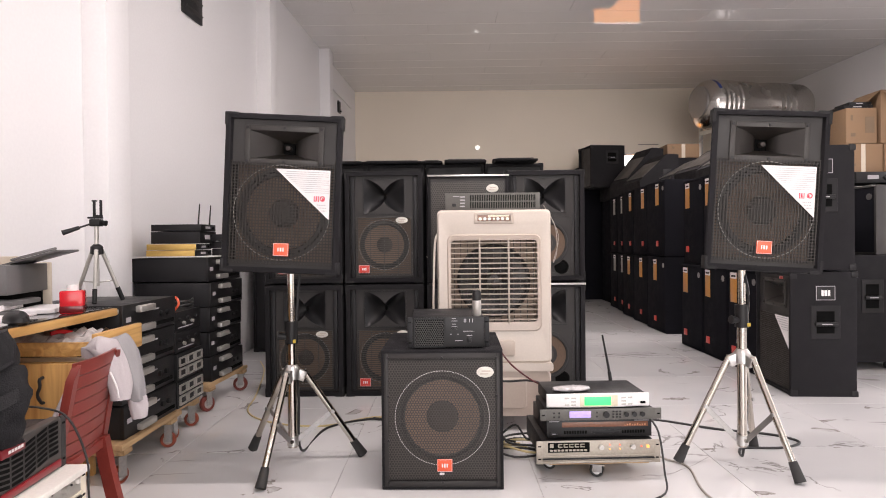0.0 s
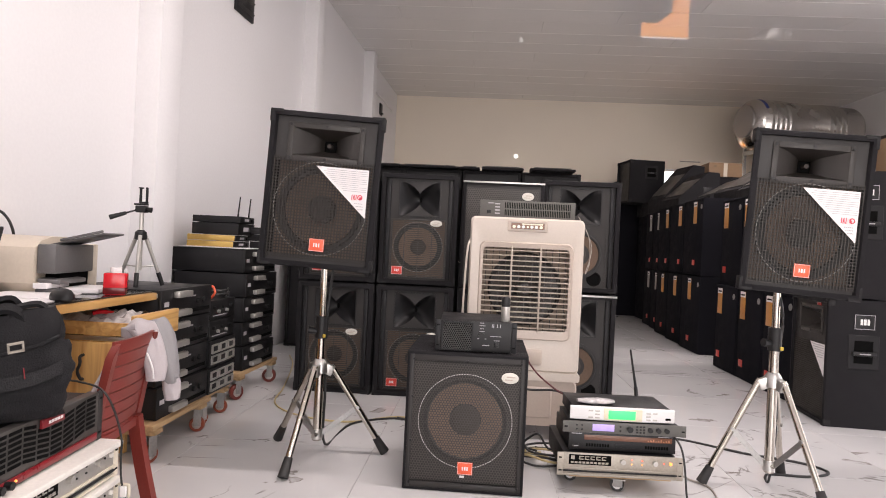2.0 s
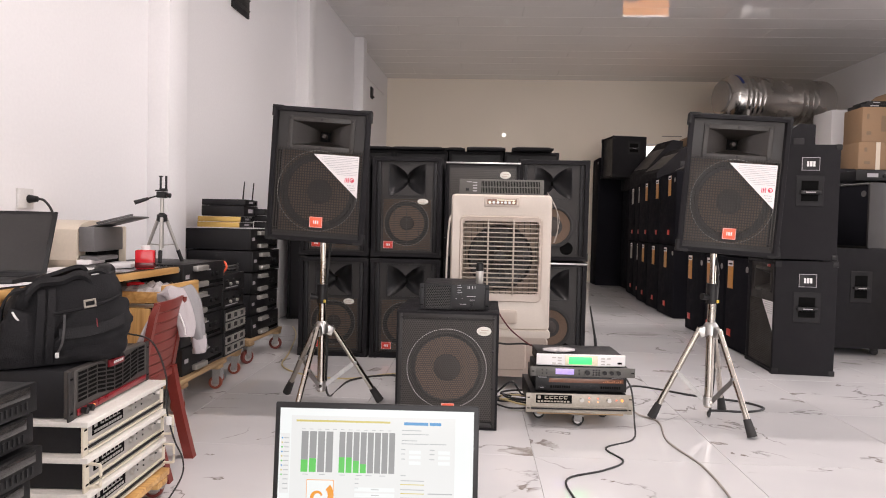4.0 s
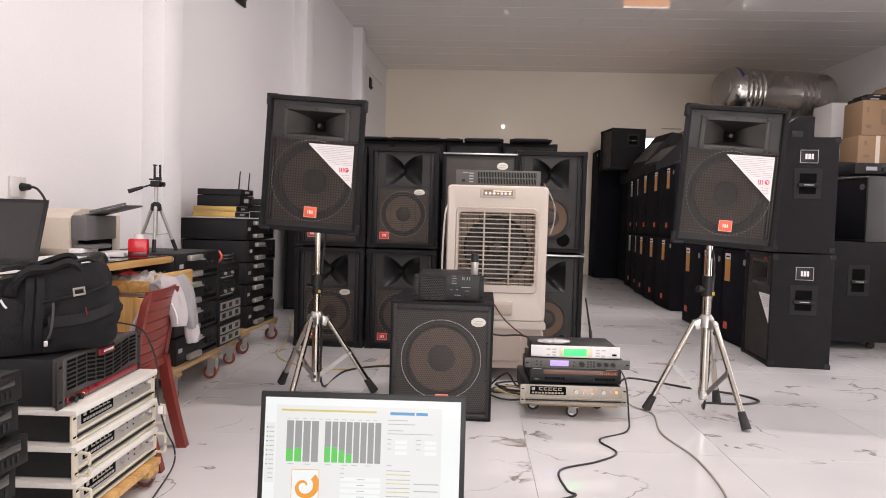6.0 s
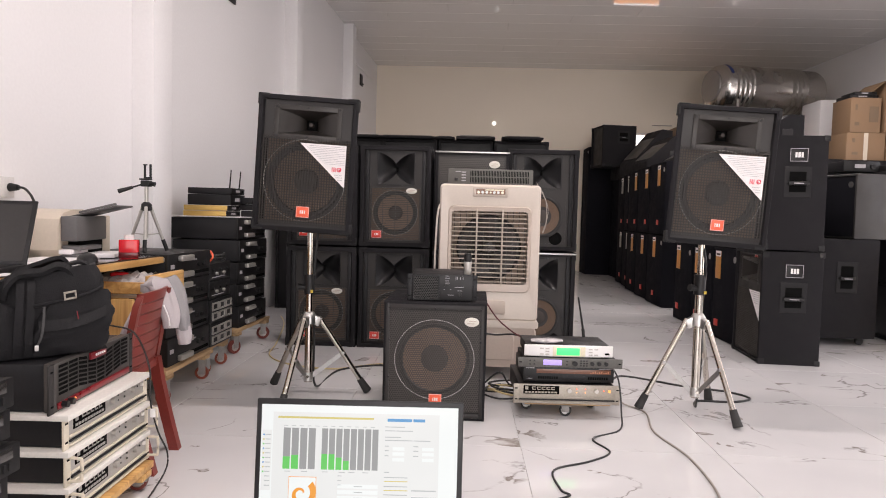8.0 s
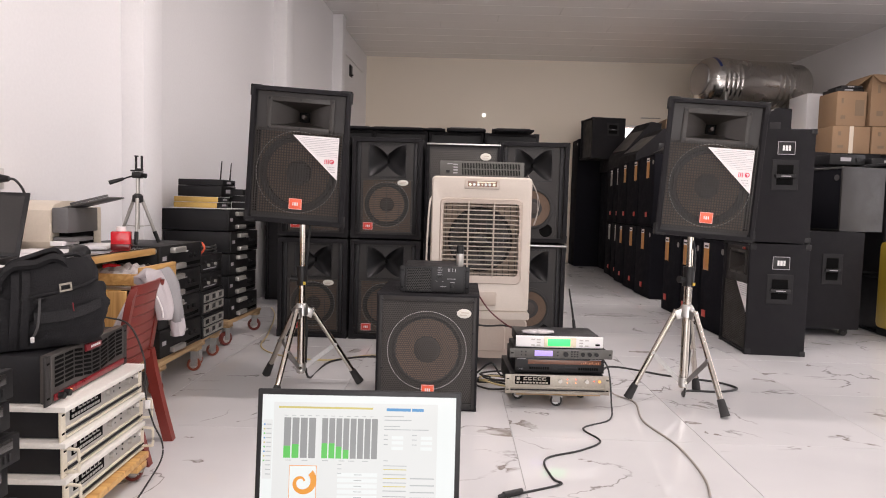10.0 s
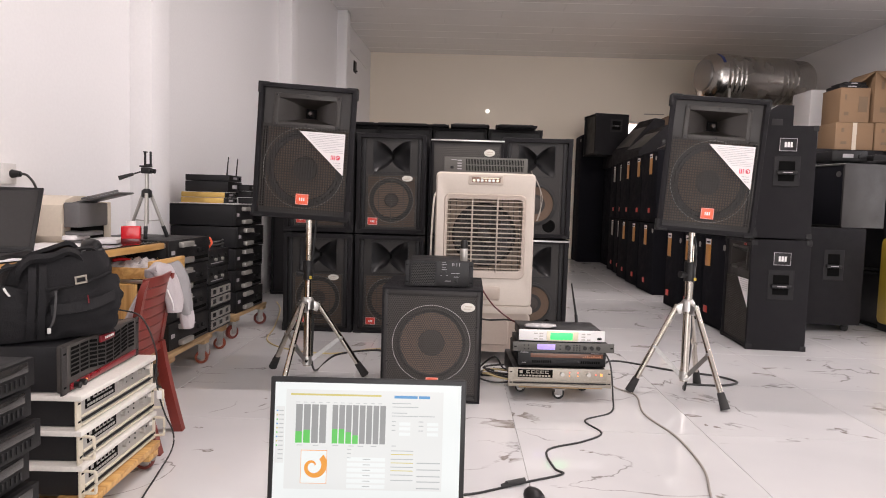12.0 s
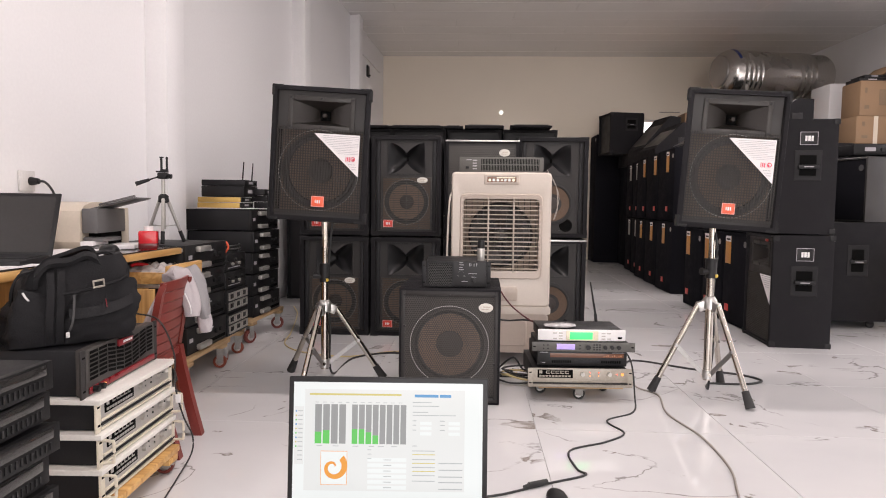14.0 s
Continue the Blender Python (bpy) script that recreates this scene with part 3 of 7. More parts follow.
def stand_speaker(m, label):
    w, d, h = 0.452, 0.36, 0.614
    s = thing("loudspeaker", m, label, "loudspeaker", "loudspeakers on tripods")
    cabinet(s, w, d, h, 0.022, 0.02, taper=0.1, holes=((-0.195, 0.195, 0.045, 0.42), (-0.135, 0.135, h - 0.177, h - 0.061)))
    corners(s, w, d, h, 0.05)
    part("woofer_board", B().put([(-0.2, 0.06, 0.04), (0.2, 0.06, 0.04), (0.2, 0.06, 0.44), (-0.2, 0.06, 0.44)] + [(-0.2, 0.066, 0.04), (0.2, 0.066, 0.04), (0.2, 0.066, 0.44), (-0.2, 0.066, 0.44)], [(3, 2, 1, 0), (4, 5, 6, 7), (0, 1, 5, 4), (1, 2, 6, 5), (2, 3, 7, 6), (3, 0, 4, 7)]), FOAM, s, "dark board behind the grille")
    horn_rect(s, 0, h - 0.119, 0.262, 0.108, 0.02, 0.1)
    part("grille", grid_mesh(-0.208, 0.208, 0.035, 0.428, 0.0118, 0.0042, 0.014), GRILLE_DARK, s, "black square-mesh steel grille")
    woofer(s, 0, 0.235, 0.165, 0.055)
    part("ring", dash_ring(0, 0.235, 0.184, 0.011), STITCH, s, "pale broken ring on the grille")
    badge(s, 0.002, 0.092, 0.06, 0.05, 0.011)
    # folded leaflet stuck across the corner
    xs = ((-0.028, 0.404), (0.182, 0.404), (0.182, 0.213))
    b = B().put([(x, yy, z) for yy in (0.007, 0.0085) for x, z in xs], [(0, 1, 2), (5, 4, 3), (0, 3, 4, 1), (1, 4, 5, 2), (2, 5, 3, 0)])
    leaf = part("leaflet", b, PAPER, s, "white triangular printed leaflet")
    b = B()
    for i in range(11):
        z = 0.395 - i * 0.0078
        x0 = -0.006 + i * 0.0092
        b.box((x0 + (0.02 if i == 0 else 0), 0.0062, z - 0.0008), (0.178 - 0.03 * (i % 4 == 3), 0.0072, z + 0.0007))
    for k, (x0, x1) in enumerate(((0.136, 0.17), (0.142, 0.172), (0.15, 0.174))):
        for q in range(5):
            w_ = (x1 - x0) / 5
            b.box((x0 + q * w_, 0.0062, 0.268 - k * 0.011), (x0 + (q + 0.6) * w_, 0.0072, 0.2715 - k * 0.011))
    part("print", b, INK, leaf, "rows of small grey print")
    b = B()
    for x, w_, lean in ((0.122, 0.0035, 0), (0.128, 0.003, 6), (0.133, 0.003, -6), (0.1385, 0.0035, 0)):
        b.box((0, 0.0062, 0), (w_, 0.0072, 0.021), 0, pose(x, 0, 0.283, 0, lean, 0))
    b.lathe([(0.0065, -0.0068), (0.0105, -0.0068), (0.0105, -0.0062), (0.0065, -0.0062), (0.0065, -0.0068)], pose(0.157, 0, 0.2935) @ pose(0, 0, 0, 90, 0, 0) @ pose(0, 0, 0.0, 180, 0, 0), 20)
    b.box((0.153, 0.0062, 0.287), (0.161, 0.0072, 0.2965))
    part("mark", b, RED_INK, leaf, "small red mark")
    return s


def tripod_stand(m, spread, height, label, spin, hub):
    """Three splayed legs on a collar round a centre pole."""
    s = thing("speaker_stand", m, label, "speaker stand", "speaker stands")
    low = 0.075
    part("pole", B().cyl((0, 0, low), (0, 0, hub + 0.17), 0.0195), CHROME, s)
    part("inner_pole", B().cyl((0, 0, hub + 0.16), (0, 0, height), 0.015), CHROME, s)
    col = part("collar", B().lathe([(0.02, -0.05), (0.027, -0.05), (0.027, 0.045), (0.02, 0.045)], pose(0, 0, hub + 0.17)), BLACK, s, "black plastic height clamp")
    part("knob", B().cyl((-0.02, -0.01, hub + 0.15), (-0.055, -0.02, hub + 0.155), 0.012, 0.017), BLACK, col)
    part("clip", B().box((0.012, -0.03, hub + 0.125), (0.024, -0.02, hub + 0.14), 0.002), YELLOW, col)
    b = B().lathe([(0.02, -0.03), (0.034, -0.03), (0.034, 0.012), (0.022, 0.03), (0.02, 0.03)], pose(0, 0, hub))
    part("hub", b, STEEL, s)
    slide = part("lower_collar", B().lathe([(0.0, -0.022), (0.024, -0.022), (0.024, 0.02), (0.0, 0.02)], pose(0, 0, low + 0.03)), STEEL, s)
    part("pin", B().cyl((0.003, -0.03, low + 0.03), (0.003, -0.02, low + 0.03), 0.008), CHROME, slide)
    for k in range(3):
        a = radians(spin + 120 * k)
        ca, sa = math.cos(a), math.sin(a)
        p, q = Vector((0.05 * ca, 0.05 * sa, hub)), Vector((spread * ca, spread * sa, 0.03))
        way = (q - p).normalized()
        bb = B().box((-0.012, -0.016, -0.03), (0.045, 0.016, 0.015), 0.004, pose(0.018 * ca, 0.018 * sa, hub, 0, 0, spin + 120 * k) @ pose(0, 0, 0, 0, 25, 0))
        part("leg_bracket", bb, STEEL, s)
        leg = part("leg", B().cyl(p, q, 0.0135), CHROME, s, "shiny steel leg")
        part("rubber_foot", B().cyl(q - way * 0.055, q + way * 0.024, 0.0165, 0.022), RUBBER, leg, "black rubber foot")
        mid = p.lerp(q, 0.5)
        base = Vector((0.02 * ca, 0.02 * sa, low + 0.03))
        wv = (mid - base).normalized()
        side = Vector((-sa, ca, 0))
        up = wv.cross(side)
        vs = [c + side * i * 0.0018 + up * j * 0.011 for c in (base, mid) for i, j in ((-1, -1), (1, -1), (1, 1), (-1, 1))]
        part("brace", B().put(vs, [(0, 1, 2, 3), (7, 6, 5, 4), (0, 4, 5, 1), (1, 5, 6, 2), (2, 6, 7, 3), (3, 7, 4, 0)]), DARK_STEEL, leg, "flat steel brace")
        part("bolt", B().cyl(mid - side * 0.018, mid + side * 0.018, 0.008), DARK_STEEL, leg)
    return s


# the pair on tripods
stand_speaker(pose(-0.648, 2.995, 0.832, 0, 2.9, 2.0), "black carpeted full-range loudspeaker tilted on a tripod stand")
stand_speaker(pose(1.2, 2.97, 0.822, 0, 3.6, -7.0) @ Matrix.Diagonal((0.945, 1, 1, 1)), "black carpeted full-range loudspeaker on a tripod stand")
tripod_stand(pose(-0.668, 3.271, 0), 0.291, 0.86, "shiny steel tripod stand with wide-set legs holding a loudspeaker", -100.5, 0.40)
tripod_stand(pose(1.235, 3.228, 0), 0.254, 0.86, "shiny steel tripod stand with close-set legs holding a loudspeaker", 55.7, 0.457)


def sub_speaker(m):
    w, d, h = 0.465, 0.5, 0.535
    s = thing("subwoofer", m, "black carpeted bass loudspeaker with a perforated steel front", "subwoofer")
    cabinet(s, w, d, h, 0.011, 0.03, bevel=0.01)
    part("grille", hex_mesh(-0.212, 0.212, 0.035, h - 0.035, 0.0105, 0.0072, 0.008), GRILLE, s, "black steel sheet with six-sided holes")
    b = B()
    for lo, hi in (((-0.222, 0.011), (-0.205, h - 0.011)), ((0.205, 0.011), (0.222, h - 0.011)), ((-0.205, h - 0.034), (0.205, h - 0.011)), ((-0.205, 0.011), (0.205, 0.034))):
        b.box((lo[0], 0.004, lo[1]), (hi[0], 0.011, hi[1]), 0.002)
    fr = part("grille_frame", b, BAFFLE, s)
    for x in (-0.207, 0, 0.207):
        for z in (0.03, 0.19, 0.36, h - 0.03):
            if x or z in (0.03, h - 0.03):
                part("screw", B().cyl((x, 0.001, z), (x, 0.006, z), 0.005, n=8), BLACK, fr)
    woofer(s, 0, 0.275, 0.165, 0.028)
    part("ring", dash_ring(0, 0.275, 0.18, 0.006, 110, 0.0022), SOCKET_GREY, s, "pale broken ring on the grille")
    badge(s, 0.008, 0.094, 0.058, 0.048, 0.006)
    part("mark", B().box((-0.012, 0.003, 0.058), (0.006, 0.005, 0.066)), WHITE, s)
    oval_badge(s, 0.165, h - 0.085, 0.066, 0.042, 0.006)
    return s


sub_speaker(pose(-0.024, 2.965, 0.0, 0, 0, -1.0))


def tall_speaker(m, label, group, oval=True, slats=True, edge=False):
    w, d, h = 0.485, 0.42, 0.69
    s = thing("loudspeaker", m, label, "loudspeaker", group)
    cabinet(s, w, d, h, 0.03, 0.03, bevel=0.012, holes=((-0.165, 0.165, 0.05, 0.4), (-0.125, 0.125, h - 0.2625, h - 0.0475)))
    corners(s, w, d, h, 0.055)
    for sx in (-1, 1):
        part("baffle_post", B().box((sx * 0.193 - 0.013, 0.012, 0.035), (sx * 0.193 + 0.013, 0.032, h - 0.035), 0.004), BLACK_MATT, s)
    horn_butterfly(s, 0, h - 0.155, 0.25, 0.215, 0.026, 0.1)
    if slats:
        part("grille", slat_mesh(-0.172, 0.172, 0.045, 0.405, 0.0125, 0.0045, 0.018), GRILLE, s, "black slatted grille")
        part("woofer_well", B().box((-0.172, 0.05, 0.045), (0.172, 0.054, 0.405)), FOAM, s)
        part("ring", dash_ring(0, 0.235, 0.155, 0.014, 40, 0.0035), STITCH, s, "pale broken ring")
        badge(s, -0.125, 0.085, 0.068, 0.05, 0.014, RED_BADGE)
    woofer(s, 0, 0.235, 0.14, 0.045 if slats else 0.035, CONE if slats else FOAM)
    if oval:
        oval_badge(s, 0.11, 0.385, 0.075, 0.04, 0.012)
    if not slats:
        part("woofer_board", B().box((-0.168, 0.034, 0.048), (0.168, 0.038, 0.402)), BAFFLE, s)
        part("port", B().lathe([(0.045, 0.0), (0.045, 0.004), (0.036, 0.004), (0.034, 0.0015), (0.0005, 0.0015)], pose(0.1, 0.033, 0.085) @ FRONT), AMP_SLOT, s, "dark round port")
    if edge:
        part("edge_strip", B().box((-w / 2 - 0.003, -0.004, h - 0.016), (w / 2 + 0.003, 0.006, h - 0.004), 0.002), STEEL, s, "bare metal edge strip")
    return s


BACK = "rows of stored loudspeakers"
lab = "black loudspeaker with a two-lobed horn and slatted grille, stacked"
lab2 = "black loudspeaker with a two-lobed horn and bare woofer, stacked"
for x, z, kw in ((-0.885, 0, {}), (-0.385, 0, {}), (-0.885, 0.7, {}), (-0.385, 0.7, {})):
    tall_speaker(pose(x, 4.5, z, 0, 0, 0), lab, BACK, **kw)
tall_speaker(pose(0.62, 4.55, 0, 0, 0, 0), lab2, BACK, oval=False, slats=False, edge=True)
tall_speaker(pose(0.62, 4.55, 0.7, 0, 0, 0), lab2, BACK, oval=False, slats=False)
tall_speaker(pose(0.12, 4.5, 0.0, 0, 0, 0), lab, BACK)


def mesh_front_speaker(m, label, group):
    w, d, h = 0.5, 0.42, 0.66
    s = thing("loudspeaker", m, label, "loudspeaker", group)
    cabinet(s, w, d, h, 0.02, 0.012)
    part("grille", hex_mesh(-0.228, 0.228, 0.03, h - 0.03, 0.014, 0.009, 0.004), GRILLE, s, "black perforated front")
    oval_badge(s, 0.15, h - 0.085, 0.075, 0.05, 0.002)
    part("edge_strip", B().box((-w / 2 - 0.002, -0.004, h - 0.01), (w / 2 + 0.002, 0.006, h + 0.001), 0.002), STEEL, s, "pale metal strip along the top edge")
    return s


mesh_front_speaker(pose(0.135, 4.5, 0.7), "black loudspeaker with a perforated front and oval badge, stacked", BACK)

# ---- evaporative cooler and what stands on it ----


def rounded_rect(x0, x1, z0, z1, r, y, n=5):
    pts = []
    for cx, cz, a0 in ((x1 - r, z0 + r, -90), (x1 - r, z1 - r, 0), (x0 + r, z1 - r, 90), (x0 + r, z0 + r, 180)):
        for i in range(n + 1):
            a = radians(a0 + 90 * i / n)
            pts.append((cx + r * math.cos(a), y, cz + r * math.sin(a)))
    return pts


FAN_GREY = mat("grey_brown_fan_plastic", (0.055, 0.046, 0.042), 0.4)


def air_cooler(m):
    s = thing("air_cooler", m, "off-white portable evaporative air cooler with a louvred front", "air cooler")
    W, D, H = 0.283, 0.42, 1.105
    g = (-0.228, 0.228, 0.515, 0.968)  # opening of the grille
    # upper body: front ring round the opening, then sides and back
    rings = [rounded_rect(g[0] + 0.013, g[1] - 0.013, g[2] + 0.03, g[3] - 0.014, 0.02, 0.1), rounded_rect(g[0] + 0.013, g[1] - 0.013, g[2] + 0.03, g[3] - 0.014, 0.02, 0.012),
             rounded_rect(g[0], g[1], g[2] - 0.01, g[3] + 0.01, 0.03, 0.004), rounded_rect(-W + 0.008, W - 0.008, 0.35, H - 0.01, 0.022, 0.0),
             rounded_rect(-W, W, 0.34, H, 0.024, 0.012), rounded_rect(-W, W, 0.34, H, 0.024, D - 0.03), rounded_rect(-W + 0.02, W - 0.02, 0.36, H - 0.02, 0.03, D)]
    b = B().loft(rings)
    b.put(rings[-1], [tuple(range(len(rings[-1])))])
    body = part("body", b, COOLER_WHITE, s)
    part("grille_surround", B().loft([rounded_rect(g[0] + 0.011, g[1] - 0.011, g[2] + 0.028, g[3] - 0.012, 0.02, 0.02), rounded_rect(g[0] + 0.013, g[1] - 0.013, g[2] + 0.03, g[3] - 0.014, 0.02, 0.0), rounded_rect(g[0], g[1], g[2] - 0.01, g[3] + 0.01, 0.03, -0.004), rounded_rect(g[0] - 0.006, g[1] + 0.006, g[2] - 0.016, g[3] + 0.016, 0.034, 0.003)]), COOLER_BEIGE, s, "warm grey surround of the grille")
    x0, x1, z0, z1 = g[0] + 0.013, g[1] - 0.013, g[2] + 0.03, g[3] - 0.014
    part("chamber", B().box((x0 - 0.004, 0.082, z0 - 0.004), (x1 + 0.004, 0.088, z1 + 0.004)), HONEYCOMB, s, "brown cooling pad behind the fan")
    cz = (z0 + z1) / 2
    part("fan_ring", B().lathe([(0.185, 0.0), (0.185, 0.03), (0.178, 0.034), (0.165, 0.03), (0.165, 0.004), (0.0005, 0.003)], pose(0, 0.08, cz) @ FRONT, 40), COOLER_DARK, s, "dark fan shroud")
    fan = part("fan", B().lathe([(0.0005, 0.03), (0.03, 0.026), (0.042, 0.012), (0.042, -0.01)], pose(0, 0.062, cz) @ FRONT, 20), FAN_GREY, s, "dark five-bladed fan at rest")
    for k in range(5):
        rows = []
        for i in range(7):
            t = i / 6
            r = 0.04 + 0.125 * t
            half = 0.3 + 0.25 * t
            row = []
            for j in range(5):
                v = -1 + j / 2
                a = radians(72 * k + 15) + v * half + 0.3 * t
                row.append((r * math.cos(a), 0.06 + 0.012 * v, cz + r * math.sin(a)))
            rows.append(row)
        part("blade", B().loft(rows, close=False), FAN_GREY, fan)
    # louvres
    n = 16
    for i in range(n):
        z = z0 + (z1 - z0) * (i + 0.5) / n
        part("louvre", B().box((x0, -0.009, -0.002), (x1, 0.009, 0.002), 0.0012, pose(0, 0.008, z, 12, 0, 0)), LOUVRE, s)
    for x in (-0.072, 0.072):
        part("upright_bar", B().box((x - 0.005, -0.006, z0 - 0.01), (x + 0.004, 0.004, z1 + 0.01), 0.002), LOUVRE, s)
    for i in range(13):
        x = x0 + (x1 - x0) * (i + 0.5) / 13
        part("rear_vane", B().box((x - 0.0015, 0.02, z0), (x + 0.0015, 0.03, z1), 0.0005), FAN_GREY, s)
    # control panel
    p = part("control_panel", B().loft([rounded_rect(-0.1, 0.1, 1.035, 1.092, 0.008, 0.002), rounded_rect(-0.097, 0.097, 1.038, 1.089, 0.008, -0.004), rounded_rect(-0.084, 0.084, 1.047, 1.081, 0.005, -0.005), rounded_rect(-0.083, 0.083, 1.048, 1.08, 0.005, 0.001)], cap=True), COOLER_BEIGE, s, "grey control panel")
    part("control_window", B().box((-0.082, -0.003, 1.049), (0.082, 0.001, 1.079)), AMBER_GLASS, p, "dark brown window with knobs")
    for i, x in enumerate((-0.068, -0.045, -0.022, 0.0, 0.02, 0.042, 0.066)):
        part("knob", B().cyl((x, -0.009, 1.06), (x, -0.002, 1.06), 0.008 if i != 3 else 0.005, n=12), SILVER if i % 3 else GOLD_BADGE, p)
    part("panel_print", B().box((-0.03, -0.0045, 1.071), (0.075, -0.0025, 1.077)), GOLD_BADGE, p)
    # lower half
    part("tank_cover", B().loft([rounded_rect(-0.1, 0.1, 0.375, 0.455, 0.012, 0.006), rounded_rect(-0.1, 0.1, 0.375, 0.455, 0.012, -0.006), rounded_rect(-0.092, 0.092, 0.383, 0.447, 0.01, -0.011)], cap=True), COOLER_BEIGE, s, "grey tank inlet cover")
    part("lower_body", B().loft([rounded_rect(-W - 0.006, W + 0.006, 0.3, 0.342, 0.012, -0.006), rounded_rect(-W - 0.006, W + 0.006, 0.3, 0.342, 0.012, D + 0.004)], cap=True), COOLER_WHITE, s)
    part("base", B().loft([rounded_rect(-W + 0.012, W - 0.012, 0.075, 0.302, 0.03, 0.004), rounded_rect(-W + 0.004, W - 0.004, 0.072, 0.306, 0.03, 0.014), rounded_rect(-W + 0.004, W - 0.004, 0.072, 0.306, 0.03, D - 0.01)], cap=True), COOLER_BEIGE, s, "warm grey water tank base")
    part("base_panel", B().loft([rounded_rect(-0.16, 0.16, 0.11, 0.27, 0.02, 0.006), rounded_rect(-0.15, 0.15, 0.12, 0.26, 0.02, -0.004)], cap=True), COOLER_BEIGE, s)
    for x in (-0.22, 0.22):
        for y in (0.06, 0.36):
            f = part("castor", B().box((x - 0.018, y - 0.02, 0.04), (x + 0.018, y + 0.02, 0.078), 0.004), BLACK, s)
            part("wheel", B().cyl((x - 0.012, y, 0.026), (x + 0.012, y, 0.026), 0.026, n=18), RUBBER, f)
    return s


air_cooler(pose(0.236, 3.73, 0.0))


def ear(parent, x, y, z0, z1, w=0.02, material=BLACK_MATT):
    p = part("rack_ear", B().box((x - w / 2, y - 0.003, z0), (x + w / 2, y + 0.003, z1), 0.001), material, parent)
    for z in ((z0 + z1) / 2,) if z1 - z0 < 0.06 else (z0 + 0.02, z1 - 0.02):
        part("slot", B().box((x - 0.006, y - 0.0042, z - 0.0025), (x + 0.006, y - 0.002, z + 0.0025)), AMP_SLOT, p)


# slim power amplifier on the cooler
s = thing("power_amplifier", pose(0.235, 3.79, 1.105), "grey rack amplifier with a slotted face on the cooler", "amplifier")
part("case", B().box((-0.21, 0.004, 0.004), (0.21, 0.3, 0.085), 0.003), BLACK_MATT, s)
part("face", B().box((-0.24, -0.003, 0.0), (0.24, 0.006, 0.088), 0.002), AMP_GREY, s, "grey-green face plate")
b = B()
for i in range(38):
    x = -0.115 + i * 0.0088
    for z0, z1 in ((0.012, 0.042), (0.048, 0.078)):
        b.box((x, -0.0042, z0), (x + 0.0048, -0.002, z1))
tagged(part("vent_shade_bars", b, AMP_SLOT, s), kind="stuff")
part("switch", B().box((-0.205, -0.008, 0.02), (-0.185, -0.002, 0.036), 0.002), BLACK, s)
b = B()
for k in range(4):
    b.box((-0.165 + 0, -0.0045, 0.018 + k * 0.016), (-0.14, -0.0028, 0.024 + k * 0.016))
b.box((-0.2, -0.0045, 0.07), (-0.17, -0.0028, 0.074))
part("print", b, INK, s)

# amplifier on the subwoofer
s = thing("power_amplifier", pose(0.003, 3.0, 0.536, 0, 0, 1.5), "small black power amplifier with a honeycomb vent on the subwoofer", "amplifier")
part("case", B().box((-0.14, 0.004, 0.006), (0.14, 0.34, 0.12), 0.003), BLACK_MATT, s)
for x in (-0.1, 0.1):
    for y in (0.04, 0.3):
        part("foot", B().cyl((x, y, 0), (x, y, 0.008), 0.012, n=10), RUBBER, s)
face = part("face", B().box((-0.138, -0.003, 0.004), (0.138, 0.006, 0.122), 0.002), BLACK, s)
ear(s, -0.148, 0.0, 0.004, 0.122)
ear(s, 0.148, 0.0, 0.004, 0.122)
part("vent_backing", B().box((-0.128, -0.0036, 0.012), (-0.015, -0.0028, 0.114)), AMP_SLOT, face)
part("vent", hex_mesh(-0.131, -0.012, 0.006, 0.119, 0.0085, 0.0058, -0.0052), VENT_GREY, face, "honeycomb vent")
b = B()
for lo, hi in (((-0.132, 0.006), (-0.127, 0.118)), ((-0.018, 0.006), (-0.012, 0.118)), ((-0.127, 0.112), (-0.018, 0.118)), ((-0.127, 0.006), (-0.018, 0.012))):
    b.box((lo[0], -0.007, lo[1]), (hi[0], -0.003, hi[1]))
part("vent_frame", b, BLACK_MATT, face)
part("knob", B().cyl((0.022, -0.014, 0.068), (0.022, -0.003, 0.068), 0.012, n=18), BLACK, face)
part("switch", B().box((0.072, -0.008, 0.024), (0.088, -0.003, 0.044), 0.002), BLACK, face)
b = B()
for x0, x1, z in ((0.014, 0.03, 0.116), (0.012, 0.034, 0.106), (0.014, 0.03, 0.094), (0.012, 0.034, 0.084), (0.056, 0.097, 0.066), (0.026, 0.054, 0.03), (0.07, 0.092, 0.05), (0.006, 0.012, 0.055), (0.034, 0.04, 0.055)):
    b.box((x0, -0.0042, z - 0.0009), (x1, -0.0028, z + 0.0012))
for x in (0.06, 0.066, 0.08, 0.092):
    b.box((x, -0.0042, 0.1), (x + 0.0025, -0.0028, 0.114))
part("print", b, INK, face, "small pale print")

s = thing("microphone", pose(0.116, 3.06, 0.656), "silver handheld microphone with a black head standing upright", "microphone")
part("handle", B().lathe([(0.0005, 0.0), (0.015, 0.0), (0.017, 0.004), (0.018, 0.055), (0.017, 0.06)], pose(0, 0, 0), 24), SILVER, s, "silver barrel")
part("head", B().lathe([(0.017, 0.059), (0.0175, 0.064), (0.0175, 0.09), (0.014, 0.098), (0.0005, 0.099)], pose(0, 0, 0), 24), BLACK, s, "black cap")

# ---- rack gear on a castor board ----


